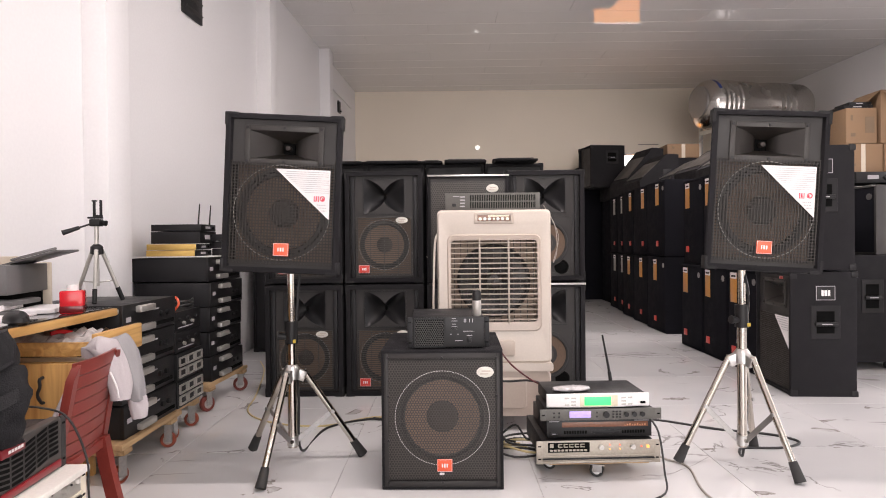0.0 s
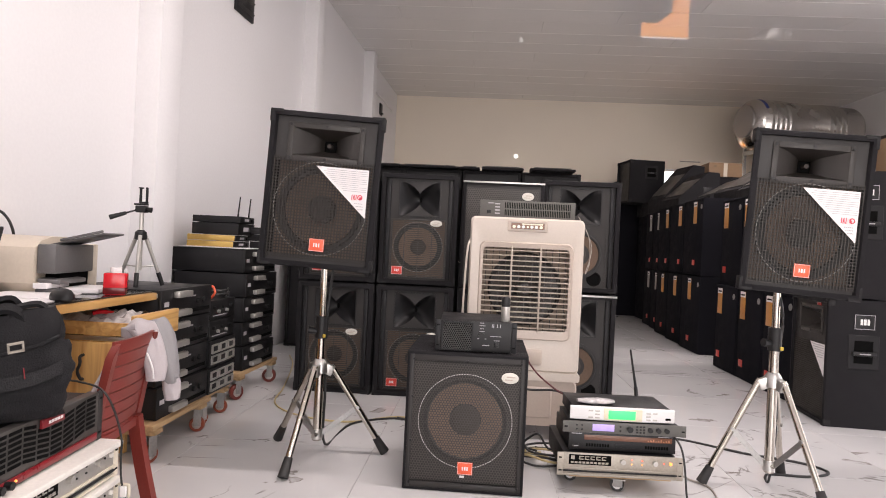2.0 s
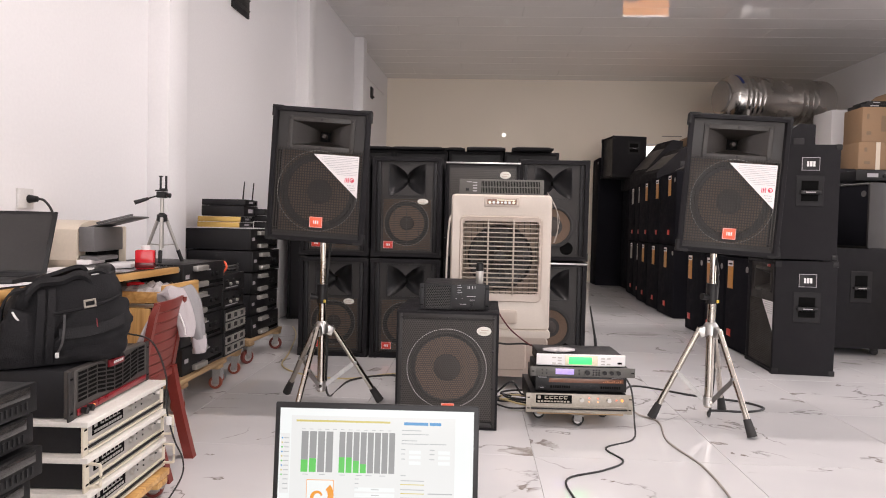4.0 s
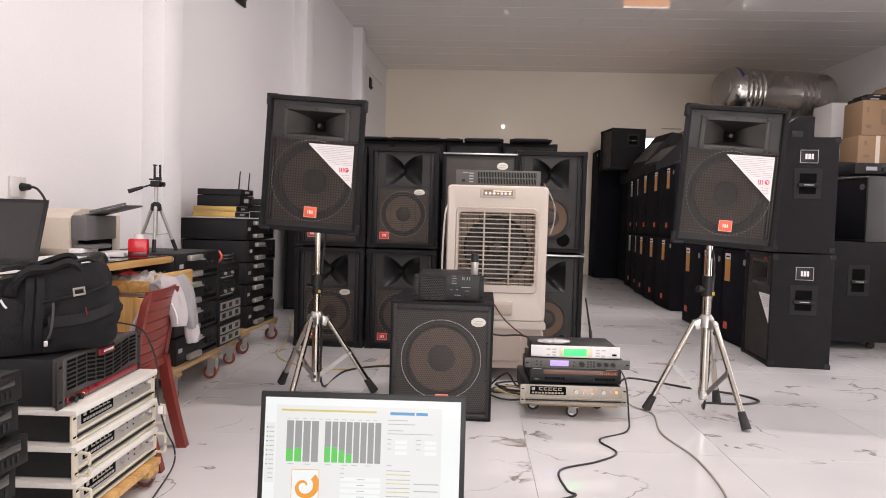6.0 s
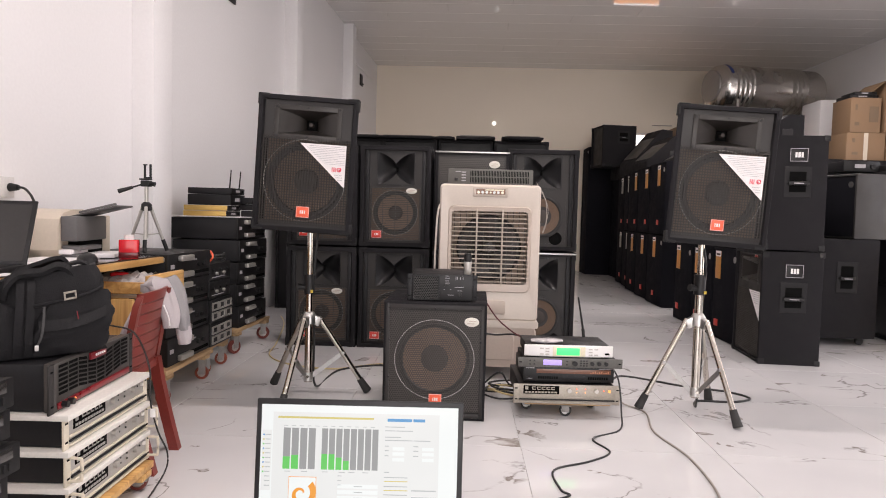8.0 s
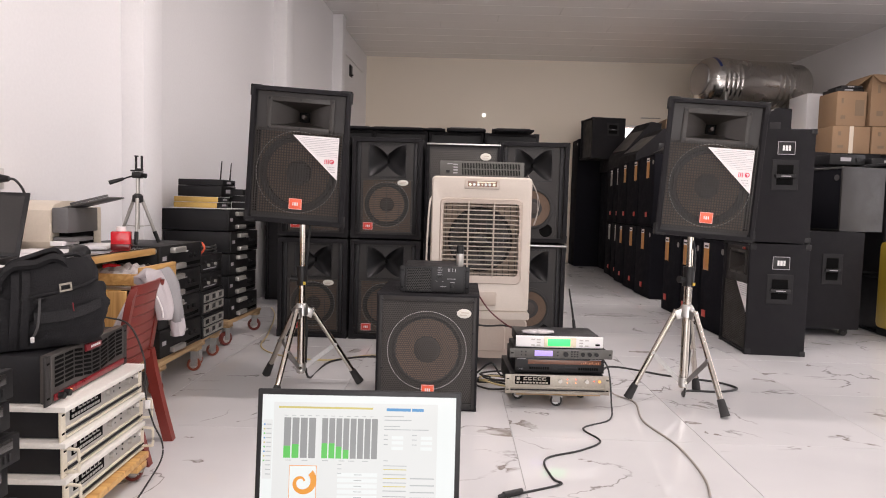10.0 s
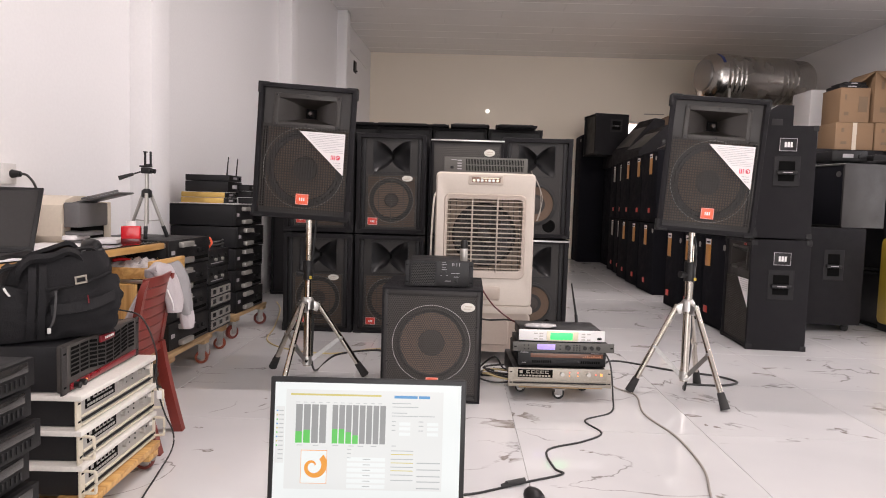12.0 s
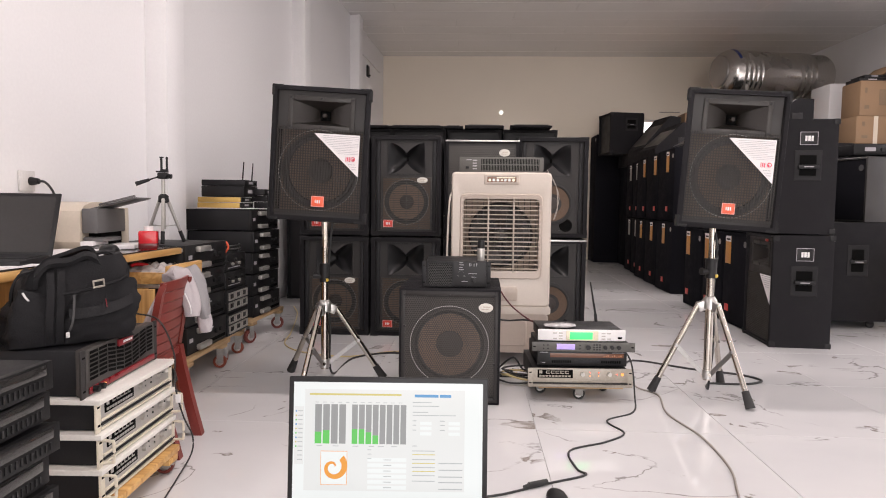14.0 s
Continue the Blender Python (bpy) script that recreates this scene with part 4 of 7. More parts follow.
def castor(parent, x, y, top, r=0.03, tyre=RUBBER, hub=STEEL, yaw=0.0, w=0.022):
    m = pose(x, y, 0, 0, 0, yaw)
    b = B().box((-0.028, -0.028, top - 0.005), (0.028, 0.028, top), 0.001, m)
    for sx in (-1, 1):
        b.box((sx * (w / 2 + 0.004) - 0.0015, -0.016, r * 0.8), (sx * (w / 2 + 0.004) + 0.0015, 0.02, top - 0.004), 0, m)
    c = part("castor", b, DARK_STEEL, parent, "zinc castor fork")
    prof = [(r * 0.6, -w / 2), (r * 0.9, -w / 2), (r, -w * 0.3), (r, w * 0.3), (r * 0.9, w / 2), (r * 0.6, w / 2)]
    part("tyre", B().lathe(prof, m @ pose(0, 0.006, r, 0, 90, 0), 24), tyre, c, "castor tyre")
    part("wheel_hub", B().lathe([(0.0005, -w / 2 - 0.001), (r * 0.62, -w * 0.42), (r * 0.62, w * 0.42), (0.0005, w / 2 + 0.001)], m @ pose(0, 0.006, r, 0, 90, 0), 20), hub, c)
    return c


RACK = pose(0.6, 3.05, 0.0, 0, 0, 2.0)
s = thing("castor_board", RACK, "low plywood castor board under rack gear", "dolly")
part("board", B().box((-0.2, 0.03, 0.056), (0.2, 0.4, 0.071), 0.002), PLY, s)
for x, y in ((0.0, 0.05), (-0.17, 0.15), (0.15, 0.2), (0.0, 0.36)):
    castor(s, x, y, 0.056, 0.0275, RUBBER, WHITE, 70, 0.026)


def crown_case(m, label, name="power_amplifier", w=0.47, d=0.4, h=0.09, body=BLACK_MATT, face_mat=SILVER, handles=False, ear_mat=SILVER, lit=True):
    """A two-unit silver-faced amplifier with a black name block, two knobs and a ribbed foot."""
    s = thing(name, m, label, "amplifier")
    part("case", B().box((-w / 2 + 0.015, 0.004, 0.002), (w / 2 - 0.015, d, h - 0.002), 0.002), body, s)
    face = part("face", B().box((-w / 2 + 0.012, -0.004, 0.0), (w / 2 - 0.012, 0.006, h), 0.003), face_mat, s, "silver face plate")
    for sx in (-1, 1):
        ear(s, sx * (w / 2 - 0.002), -0.002, 0.0, h, 0.024, ear_mat)
    part("name_block", B().box((-w / 2 + 0.035, -0.0055, h * 0.5), (-w / 2 + 0.2, -0.003, h * 0.93), 0.0005), AMP_SLOT, face, "black name block")
    b = B()
    x = -w / 2 + 0.043
    b.box((x, -0.0066, h * 0.72), (x + 0.014, -0.005, h * 0.88))
    x += 0.032
    for k in range(5):
        b.box((x + k * 0.022, -0.0066, h * 0.72), (x + k * 0.022 + 0.017, -0.005, h * 0.76))
        b.box((x + k * 0.022, -0.0066, h * 0.84), (x + k * 0.022 + 0.017, -0.005, h * 0.875))
        b.box((x + k * 0.022, -0.0066, h * 0.72), (x + k * 0.022 + 0.004, -0.005, h * 0.875))
    for k in range(10):
        b.box((-w / 2 + 0.043 + k * 0.015, -0.0066, h * 0.555), (-w / 2 + 0.054 + k * 0.015, -0.005, h * 0.635))
    part("print", b, face_mat, face)
    for x in (0.01, 0.135):
        part("knob", B().cyl((x, -0.017, h * 0.72), (x, -0.003, h * 0.72), 0.0095, n=20), SILVER, face, "silver round knob")
    for k, (x, z) in enumerate(((0.045, 0.8), (0.085, 0.8), (0.17, 0.72), (0.045, 0.62), (0.085, 0.62))):
        part("indicator", B().cyl((x, -0.0065, h * z), (x, -0.003, h * z), 0.003, n=8), (LED_RED if k < 3 else LED_AMBER) if lit else BLACK, face)
    part("switch", B().box((0.19, -0.012, h * 0.66), (0.2, -0.003, h * 0.78), 0.001), LED_AMBER if lit else WHITE_AMP, face)
    for k in range(3):
        part("rib", B().box((-w / 2 + 0.014, -0.009, h * (0.06 + 0.13 * k)), (w / 2 - 0.014, -0.003, h * (0.125 + 0.13 * k)), 0.001), ear_mat if k != 1 else BLACK_MATT, face)
    if handles:
        for sx in (-1, 1):
            x = sx * (w / 2 - 0.004)
            part("handle", B().tube([(x, -0.002, h * 0.15), (x, -0.034, h * 0.17), (x, -0.04, h * 0.25), (x, -0.04, h * 0.75), (x, -0.034, h * 0.83), (x, -0.002, h * 0.85)], 0.0045), ear_mat, s, "cream bar handle")
    return s


crown_case(RACK @ pose(-0.012, 0.0, 0.071), "worn silver power amplifier with red lights on a castor board", face_mat=AGED, ear_mat=AGED)

s = thing("disc_player", RACK @ pose(0.0, 0.03, 0.162), "black disc player with a brown display window", "disc player")
part("case", B().box((-0.21, 0.004, 0.004), (0.21, 0.32, 0.072), 0.003), BLACK_MATT, s)
face = part("face", B().box((-0.21, -0.004, 0.004), (0.21, 0.006, 0.073), 0.002), BLACK, s)
part("window", B().box((-0.15, -0.0055, 0.044), (0.195, -0.003, 0.064), 0.001), AMBER_GLASS, face, "brown display window")
b = B()
for k in range(9):
    b.box((0.1 + k * 0.01, -0.0062, 0.048), (0.105 + k * 0.01, -0.005, 0.051 + 0.003 * (k % 3)))
part("lit_marks", b, AMBER_DIM, face)
part("tray", B().box((-0.03, -0.006, 0.018), (0.08, -0.003, 0.032), 0.001), BLACK_MATT, face)
b = B()
for k in range(9):
    b.box((-0.142 + k * 0.0105, -0.0055, 0.018), (-0.135 + k * 0.0105, -0.003, 0.03))
    b.box((0.09 + k * 0.0105, -0.0055, 0.018), (0.097 + k * 0.0105, -0.003, 0.03))
tagged(part("button_row", b, AMP_SLOT, face), kind="stuff")
part("power_button", B().box((-0.195, -0.008, 0.014), (-0.168, -0.003, 0.024), 0.001), BLACK, face)
b = B()
b.box((-0.19, -0.0085, 0.018), (-0.173, -0.0075, 0.02))
b.box((-0.2, -0.005, 0.066), (-0.16, -0.0035, 0.069))
b.box((0.14, -0.005, 0.067), (0.2, -0.0035, 0.069))
part("print", b, INK, face)

s = thing("signal_processor", RACK @ pose(0.002, 0.012, 0.236), "slim black rack processor with a violet display", "processor")
part("case", B().box((-0.215, 0.004, 0.003), (0.215, 0.25, 0.044), 0.002), BLACK_MATT, s)
face = part("face", B().box((-0.218, -0.004, 0.002), (0.218, 0.006, 0.046), 0.002), AMP_GREY, s, "dark grey face plate")
ear(s, -0.229, -0.001, 0.002, 0.046, 0.024, AMP_GREY)
ear(s, 0.229, -0.001, 0.002, 0.046, 0.024, AMP_GREY)
part("display", B().box((-0.125, -0.006, 0.012), (-0.04, -0.003, 0.038), 0.001), LCD_VIOLET, face, "violet lit display")
part("wheel", B().cyl((0.02, -0.016, 0.024), (0.02, -0.003, 0.024), 0.012, n=18), BLACK, face)
for k in range(3):
    part("knob", B().cyl((0.1 + k * 0.032, -0.014, 0.024), (0.1 + k * 0.032, -0.003, 0.024), 0.0095, n=16), BLACK, face)
for i in range(3):
    for j in range(3):
        part("button", B().box((0.045 + i * 0.0135, -0.007, 0.01 + j * 0.011), (0.053 + i * 0.0135, -0.003, 0.016 + j * 0.011), 0.001), BLACK, face)
for x, z in ((-0.19, 0.016), (-0.17, 0.016), (-0.19, 0.032), (-0.17, 0.032), (-0.02, 0.016), (-0.02, 0.032)):
    part("button", B().box((x, -0.007, z - 0.003), (x + 0.007, -0.003, z + 0.003), 0.001), BLACK, face)

s = thing("wireless_receiver", RACK @ pose(-0.004, 0.03, 0.284), "white-fronted wireless microphone receiver with a green display", "receiver")
part("case", B().box((-0.195, 0.004, 0.003), (0.195, 0.25, 0.052), 0.003), BLACK_MATT, s, "black steel case")
rows = []
for i in range(17):
    x = -0.205 + 0.41 * i / 16
    y = -0.012 + 0.012 * (x / 0.205) ** 2
    rows.append([(x, y, 0.002), (x, y - 0.003, 0.006), (x, y - 0.003, 0.05), (x, y, 0.054), (x, 0.006, 0.054), (x, 0.006, 0.002)])
face = part("face", B().loft(rows, cap=True), WHITE, s, "glossy white bowed front")
part("display_bezel", B().box((-0.075, -0.0168, 0.005), (0.075, -0.01, 0.051), 0.001), GOLD_BADGE, face)
part("display", B().box((-0.058, -0.0185, 0.011), (0.048, -0.012, 0.045), 0.001), LCD_GREEN, face, "bright green display")
for sx in (-1, 1):
    for i in range(2):
        for j in range(3):
            if i == 1 and j == 1:
                continue
            x = sx * (0.1 + 0.026 * i)
            y = -0.012 + 0.012 * (x / 0.205) ** 2
            part("button", B().box((x - 0.009, y - 0.005, 0.01 + j * 0.013), (x + 0.009, y, 0.016 + j * 0.013), 0.001), SILVER, face)
part("power_button", B().box((0.168, -0.012, 0.014), (0.188, -0.003, 0.022), 0.001), AMP_SLOT, face)
an = part("antenna", B().cyl((0.122, 0.245, 0.05), (0.118, 0.25, 0.09), 0.008), BLACK, s, "black rod antenna")
part("rod", B().cyl((0.119, 0.25, 0.085), (0.09, 0.255, 0.25), 0.006, 0.004), BLACK, an)

# wrapped remote on the receiver
rng_ = random.Random(3)
rows = []
for i in range(15):
    t = i / 14
    x = -0.075 + 0.15 * t
    k = math.sin(math.pi * min(max(t, 0.04), 0.96)) ** 0.4
    rows.append([(x, 0.03 * k * math.cos(a) * (1 + 0.15 * rng_.random()), 0.011 + 0.011 * k * math.sin(a) * (1 + 0.35 * rng_.random())) for a in [2 * math.pi * j / 14 for j in range(14)]])
s = solo("remote_control", B().loft(rows, cap=True), BAGPLASTIC, "remote control in crinkled clear plastic on the receiver", "remote", m=RACK @ pose(-0.1, 0.08, 0.338, 0, 0, 4), smooth=25)

# ---- laptop in front ----
LAP = pose(-0.0745, 1.165, 0.0, 0, 0, 2.4)
s = thing("laptop", LAP @ pose(0, 0, 0.3445), "open dark laptop showing a white mixer window", "laptop")
part("base", B().box((-0.18, -0.235, -0.014), (0.18, 0.005, 0.002), 0.004), BLACK, s)
part("keyboard", B().box((-0.155, -0.12, 0.0015), (0.155, -0.015, 0.0035), 0.001), BLACK_MATT, s)
LID = pose(0, 0.008, 0.004, -6, 0, 0)
lid = part("lid", B().box((-0.1835, -0.0, 0.0), (0.1835, 0.007, 0.247), 0.003, LID), BLACK, s, "dark lid with a thin bezel")
scr = part("screen", B().box((-0.174, -0.0012, 0.014), (0.174, 0.001, 0.237), 0, LID), SCREEN, lid, "lit white screen")


def on_screen(name, mat_, *rects, dy=0.0):
    """Rectangles (x0, x1, z0, z1) in fractions of the screen, from its lower left corner."""
    b = B()
    for x0, x1, z0, z1 in rects:
        b.box((-0.174 + 0.348 * x0, -0.0018 - dy, 0.014 + 0.223 * z0), (-0.174 + 0.348 * x1, -0.001, 0.014 + 0.223 * z1), 0, LID)
    return part(name, b, mat_, scr)


on_screen("window_panel", SCREEN_PANEL, (0.06, 0.905, 0.117, 0.943))
on_screen("side_list", SCREEN_PANEL, (0.008, 0.055, 0.33, 0.8))
for q in [(0.115 + k * 0.0425, 0.15 + k * 0.0425, 0.5, 0.82) for k in range(4)] + [(0.31 + k * 0.0366, 0.34 + k * 0.0366, 0.5, 0.82) for k in range(8)]:
    on_screen("level_meter", S_GREY, q, dy=0.0006)
for q in ((0.115, 0.15, 0.5, 0.595), (0.1575, 0.1925, 0.5, 0.608), (0.31, 0.34, 0.5, 0.62), (0.3466, 0.3766, 0.5, 0.62), (0.3832, 0.4132, 0.5, 0.595), (0.4198, 0.4498, 0.5, 0.57)):
    on_screen("level_bar", S_GREEN, q, dy=0.0012)
on_screen("toolbar", S_YELLOW, (0.085, 0.57, 0.895, 0.91), dy=0.0006)
on_screen("blue_tab", S_BLUE, (0.64, 0.765, 0.885, 0.908), (0.772, 0.832, 0.885, 0.908), dy=0.0006)
for q in [(0.395, 0.6, 0.357 - k * 0.045, 0.387 - k * 0.045) for k in range(6)] + [(x, x + 0.06, z, z + 0.026) for x in (0.67, 0.82) for z in (0.66, 0.62, 0.575)]:
    on_screen("input_field", SCREEN, q, dy=0.0004)
tagged(on_screen("text", S_TEXT, *[(0.63, 0.63 + w, z, z + 0.006) for z, w in ((0.84, 0.1), (0.81, 0.14), (0.76, 0.08), (0.735, 0.14), (0.485, 0.025))], *[(0.63, 0.65, z, z + 0.006) for z in (0.69, 0.655, 0.615)],
          *[(0.775, 0.86, z, z + 0.006) for z in (0.735,)], *[(0.775, 0.8, z, z + 0.006) for z in (0.69, 0.655, 0.615)], *[(0.024, 0.05, 0.76 - k * 0.036, 0.766 - k * 0.036) for k in range(12)],
          *[(0.48, 0.52, 0.369 - k * 0.045, 0.375 - k * 0.045) for k in range(6)], *[(0.395, 0.415, z, z + 0.005) for z in (0.45, 0.415, 0.38)], *[(0.77, 0.895, z, z + 0.008) for z in (0.345, 0.29, 0.235, 0.19, 0.135)],
          *[(0.63, 0.75, z, z + 0.006) for z in (0.445, 0.375, 0.31, 0.245, 0.2)], *[(0.115 + k * 0.04, 0.135 + k * 0.04, 0.835, 0.839) for k in range(12)], *[(x, x + 0.03, 0.478, 0.483) for x in (0.125, 0.21, 0.315, 0.4, 0.45, 0.52)], dy=0.0006), kind="stuff")
on_screen("slider", S_YELLOW, *[(0.63, 0.75, z, z + 0.006) for z in (0.415, 0.345, 0.28)], dy=0.0007)
for k in range(9):
    on_screen("list_icon", (S_BLUE, S_YELLOW, S_GREEN)[k % 3], (0.012, 0.019, 0.757 - k * 0.036, 0.768 - k * 0.036), dy=0.0007)
    on_screen("task_icon", (S_BLUE, S_GREY, S_TEXT, S_BLUE, S_YELLOW, S_GREEN, S_BLUE, S_GREY, S_ORANGE)[k], (0.36 + k * 0.026, 0.372 + k * 0.026, 0.018, 0.038), dy=0.0006)
# orange spiral emblem as a plain swirl
on_screen("emblem_frame", S_ORANGE, (0.148, 0.288, 0.165, 0.44), dy=0.0007)
on_screen("emblem_field", SCREEN, (0.1505, 0.2855, 0.169, 0.436), dy=0.0011)
b = B()
cx, cz = -0.174 + 0.348 * 0.214, 0.014 + 0.223 * 0.308
W_ = []
for k in range(33):
    a = 0.4 + k * 0.21
    r0 = 0.0034 + 0.00044 * k
    th = 0.003 + 0.00027 * k
    W_.append([(cx + rr * math.cos(a), -0.0034, cz + rr * math.sin(a)) for rr in (r0, r0 + th)])
b.loft([[LID @ Vector(p) for p in r] for r in W_], close=False)
part("emblem_swirl", b, S_ORANGE, scr)
# small stool under the laptop
s = thing("stool", LAP @ pose(0, -0.12, 0), "plain low stool carrying the laptop", "stool")
part("seat", B().box((-0.15, -0.11, 0.308), (0.15, 0.1, 0.3295), 0.006), BLACK, s)
for x in (-0.12, 0.12):
    for y in (-0.085, 0.075):
        part("leg", B().cyl((x * 1.1, y * 1.1, 0), (x, y, 0.312), 0.011, 0.013), BLACK, s)

# ---- cables on the floor ----
def cable(name, pts, r, material, label):
    return solo(name, B().tube(pts, r), material, label, "cable")


cable("power_cable", [(0.79, 3.1, 0.25), (0.815, 3.02, 0.2), (0.825, 2.98, 0.06), (0.8, 2.9, 0.006), (0.66, 2.78, 0.004), (0.7, 2.63, 0.004), (0.6, 2.52, 0.004), (0.45, 2.42, 0.004), (0.45, 2.25, 0.004), (0.47, 2.2, 0.004), (0.33, 2.12, 0.004), (0.18, 2.03, 0.004), (-0.02, 1.93, 0.004), (-0.1, 1.6, 0.004), (-0.1, 1.3, 0.004)], 0.004, CABLE, "thin black cable trailing across the tiles")
cable("mains_cable", [(0.84, 3.32, 0.14), (0.9, 3.3, 0.02), (0.99, 3.19, 0.004), (0.95, 2.9, 0.004), (1.0, 2.61, 0.004), (0.99, 2.3, 0.004), (0.93, 2.07, 0.004), (0.8, 1.6, 0.004), (0.6, 0.9, 0.004)], 0.0045, CABLE_GREY, "thin grey cable trailing across the tiles")
cable("speaker_cable", [(0.75, 3.35, 0.25), (0.88, 3.55, 0.03), (1.04, 3.9, 0.006), (1.33, 3.72, 0.006), (1.55, 3.62, 0.006), (1.62, 3.5, 0.006), (1.5, 3.42, 0.006), (1.32, 3.42, 0.006), (1.27, 3.3, 0.02), (1.27, 3.26, 0.25), (1.265, 3.27, 0.5), (1.25, 3.2, 0.72), (1.24, 3.28, 0.9)], 0.006, CABLE, "black speaker cable looped under the tripod")
cable("speaker_cable", [(-0.4, 3.98, 0.006), (-0.28, 3.9, 0.006), (-0.42, 3.96, 0.006), (-0.62, 3.8, 0.006), (-0.66, 3.4, 0.02), (-0.645, 3.29, 0.3), (-0.66, 3.3, 0.5), (-0.63, 3.29, 0.88)], 0.006, CABLE, "black speaker cable running up the tripod")
cable("extension_cable", [(-1.5, 5.7, 0.005), (-1.36, 5.3, 0.005), (-1.2, 4.55, 0.005), (-1.13, 4.15, 0.005), (-0.94, 3.92, 0.005), (-0.65, 3.84, 0.005), (-0.35, 4.0, 0.005), (-0.05, 3.62, 0.005), (0.3, 3.5, 0.005), (0.42, 3.42, 0.005), (0.5, 3.4, 0.1)], 0.005, CABLE_YELLOW, "yellowed cable along the floor")
cable("signal_cable", [(0.22, 3.42, 0.48), (0.28, 3.4, 0.4), (0.36, 3.36, 0.34), (0.44, 3.32, 0.3), (0.45, 3.3, 0.26)], 0.004, CABLE_RED, "dark red cable from the subwoofer to the rack")
cable("signal_cable", [(0.2, 3.44, 0.32), (0.27, 3.45, 0.31), (0.36, 3.42, 0.32), (0.42, 3.38, 0.31), (0.44, 3.32, 0.28)], 0.005, CABLE, "black cable from the subwoofer to the rack")
for k in range(4):
    r = random.Random(20 + k)
    cx, cy = 0.3 + 0.03 * k, 3.38 + 0.05 * (k % 2)
    pts = [(cx + (0.1 + 0.02 * k) * math.cos(a) + 0.02 * r.random(), cy + (0.07 + 0.02 * r.random()) * math.sin(a), 0.006 + 0.012 * k + 0.02 * r.random()) for a in [0.9 * j + k for j in range(9)]]
    cable("coiled_cable", pts, 0.005, CABLE if k != 2 else CABLE_YELLOW, "loose coil of cable behind the rack")
cable("coiled_cable", [(0.22, 3.45, 0.05), (0.3, 3.42, 0.12), (0.36, 3.4, 0.06), (0.45, 3.35, 0.16)], 0.005, CABLE, "loose loop of cable behind the rack")
cable("cooler_cable", [(0.53, 3.9, 1.1), (0.56, 3.85, 1.02), (0.56, 3.8, 0.9), (0.54, 3.8, 0.84), (0.57, 3.82, 0.98), (0.5, 3.84, 1.13)], 0.002, CABLE_GREY, "thin grey cable hanging beside the cooler")
cable("mains_cable", [(-0.03, 3.8, 1.0), (-0.055, 3.74, 0.96), (-0.065, 3.74, 0.8), (-0.07, 3.76, 0.55), (-0.07, 3.8, 0.2), (-0.06, 3.9, 0.005)], 0.0055, COOLER_WHITE, "white mains cable down the side of the cooler")
rows = [[(0.05 * k * math.cos(a), 0.03 * k * math.sin(a), z) for a in [2 * math.pi * j / 16 for j in range(16)]] for k, z in ((0.9, 0.0), (1.0, 0.006), (0.95, 0.018), (0.7, 0.029), (0.3, 0.034))]
solo("computer_mouse", B().loft(rows, cap=True), BLACK, "black computer mouse on the floor", "mouse", m=pose(0.35, 2.0, 0.001, 0, 0, 110))
s = thing("plug_coupler", pose(0.3, 2.1, 0.004, 0, 0, 28), "black in-line plug joint of the cable", "plug")
part("body", B().cyl((-0.035, 0, 0.009), (0.035, 0, 0.009), 0.0095, n=12), CABLE, s)
part("sleeve", B().cyl((-0.055, 0, 0.007), (-0.03, 0, 0.008), 0.005, 0.008, n=10), CABLE, s)

# ---- along the left wall: amplifiers on dollies ----


def handle_amp(m, label, w=0.48, d=0.45, h=0.13, group="stacked amplifiers"):
    s = thing("power_amplifier", m, label, "amplifier", group)
    part("case", B().box((-w / 2, 0.012, 0.003), (w / 2, d, h - 0.003), 0.003), BLACK_MATT, s)
    face = part("face", B().box((-w / 2 - 0.003, 0.0, 0.002), (w / 2 + 0.003, 0.016, h - 0.002), 0.004), BLACK, s, "black moulded face")
    for z in (h * 0.2, h * 0.8):
        part("handle", B().box((-w / 2 + 0.1, -0.026, z - 0.014), (-w / 2 + 0.235, 0.002, z + 0.014), 0.006), SILVER, s, "silver grip bar")
    for k in range(2):
        part("knob", B().cyl((0.09 + 0.06 * k, -0.012, h * 0.5), (0.09 + 0.06 * k, 0.0, h * 0.5), 0.013, n=14), BLACK, face)
    part("print", B().box((-w / 2 + 0.02, -0.0012, h * 0.45), (-w / 2 + 0.06, 0.001, h * 0.6)), INK, face)
    part("print", B().box((0.02, -0.0012, h * 0.66), (0.07, 0.001, h * 0.71)), INK, face)
    part("vent", B().box((0.0, -0.002, h * 0.14), (w / 2 - 0.02, 0.001, h * 0.26)), AMP_SLOT, face)
    return s


def dolly(m, w, d, top, tyre, r, label, wood_mat=PLY):
    """A board on four castors; w along local x, d along local y."""
    s = thing("dolly", m, label, "dolly", "castor dollies")
    for k in range(3):
        y = -d / 2 + k * (d - 0.1) / 2
        part("plank", B().box((-w / 2, y, top - 0.022), (w / 2, y + 0.1, top), 0.003), wood_mat, s)
    for sx in (-1, 1):
        part("rail", B().box((sx * (w / 2 - 0.05) - 0.035, -d / 2, top - 0.045), (sx * (w / 2 - 0.05) + 0.035, d / 2, top - 0.023), 0.003), wood_mat, s)
    for sx in (-1, 1):
        for sy in (-1, 1):
            castor(s, sx * (w / 2 - 0.04), sy * (d / 2 - 0.028), top - 0.045, r, tyre, STEEL, 35 + 25 * sx * sy, 0.028)
    return s


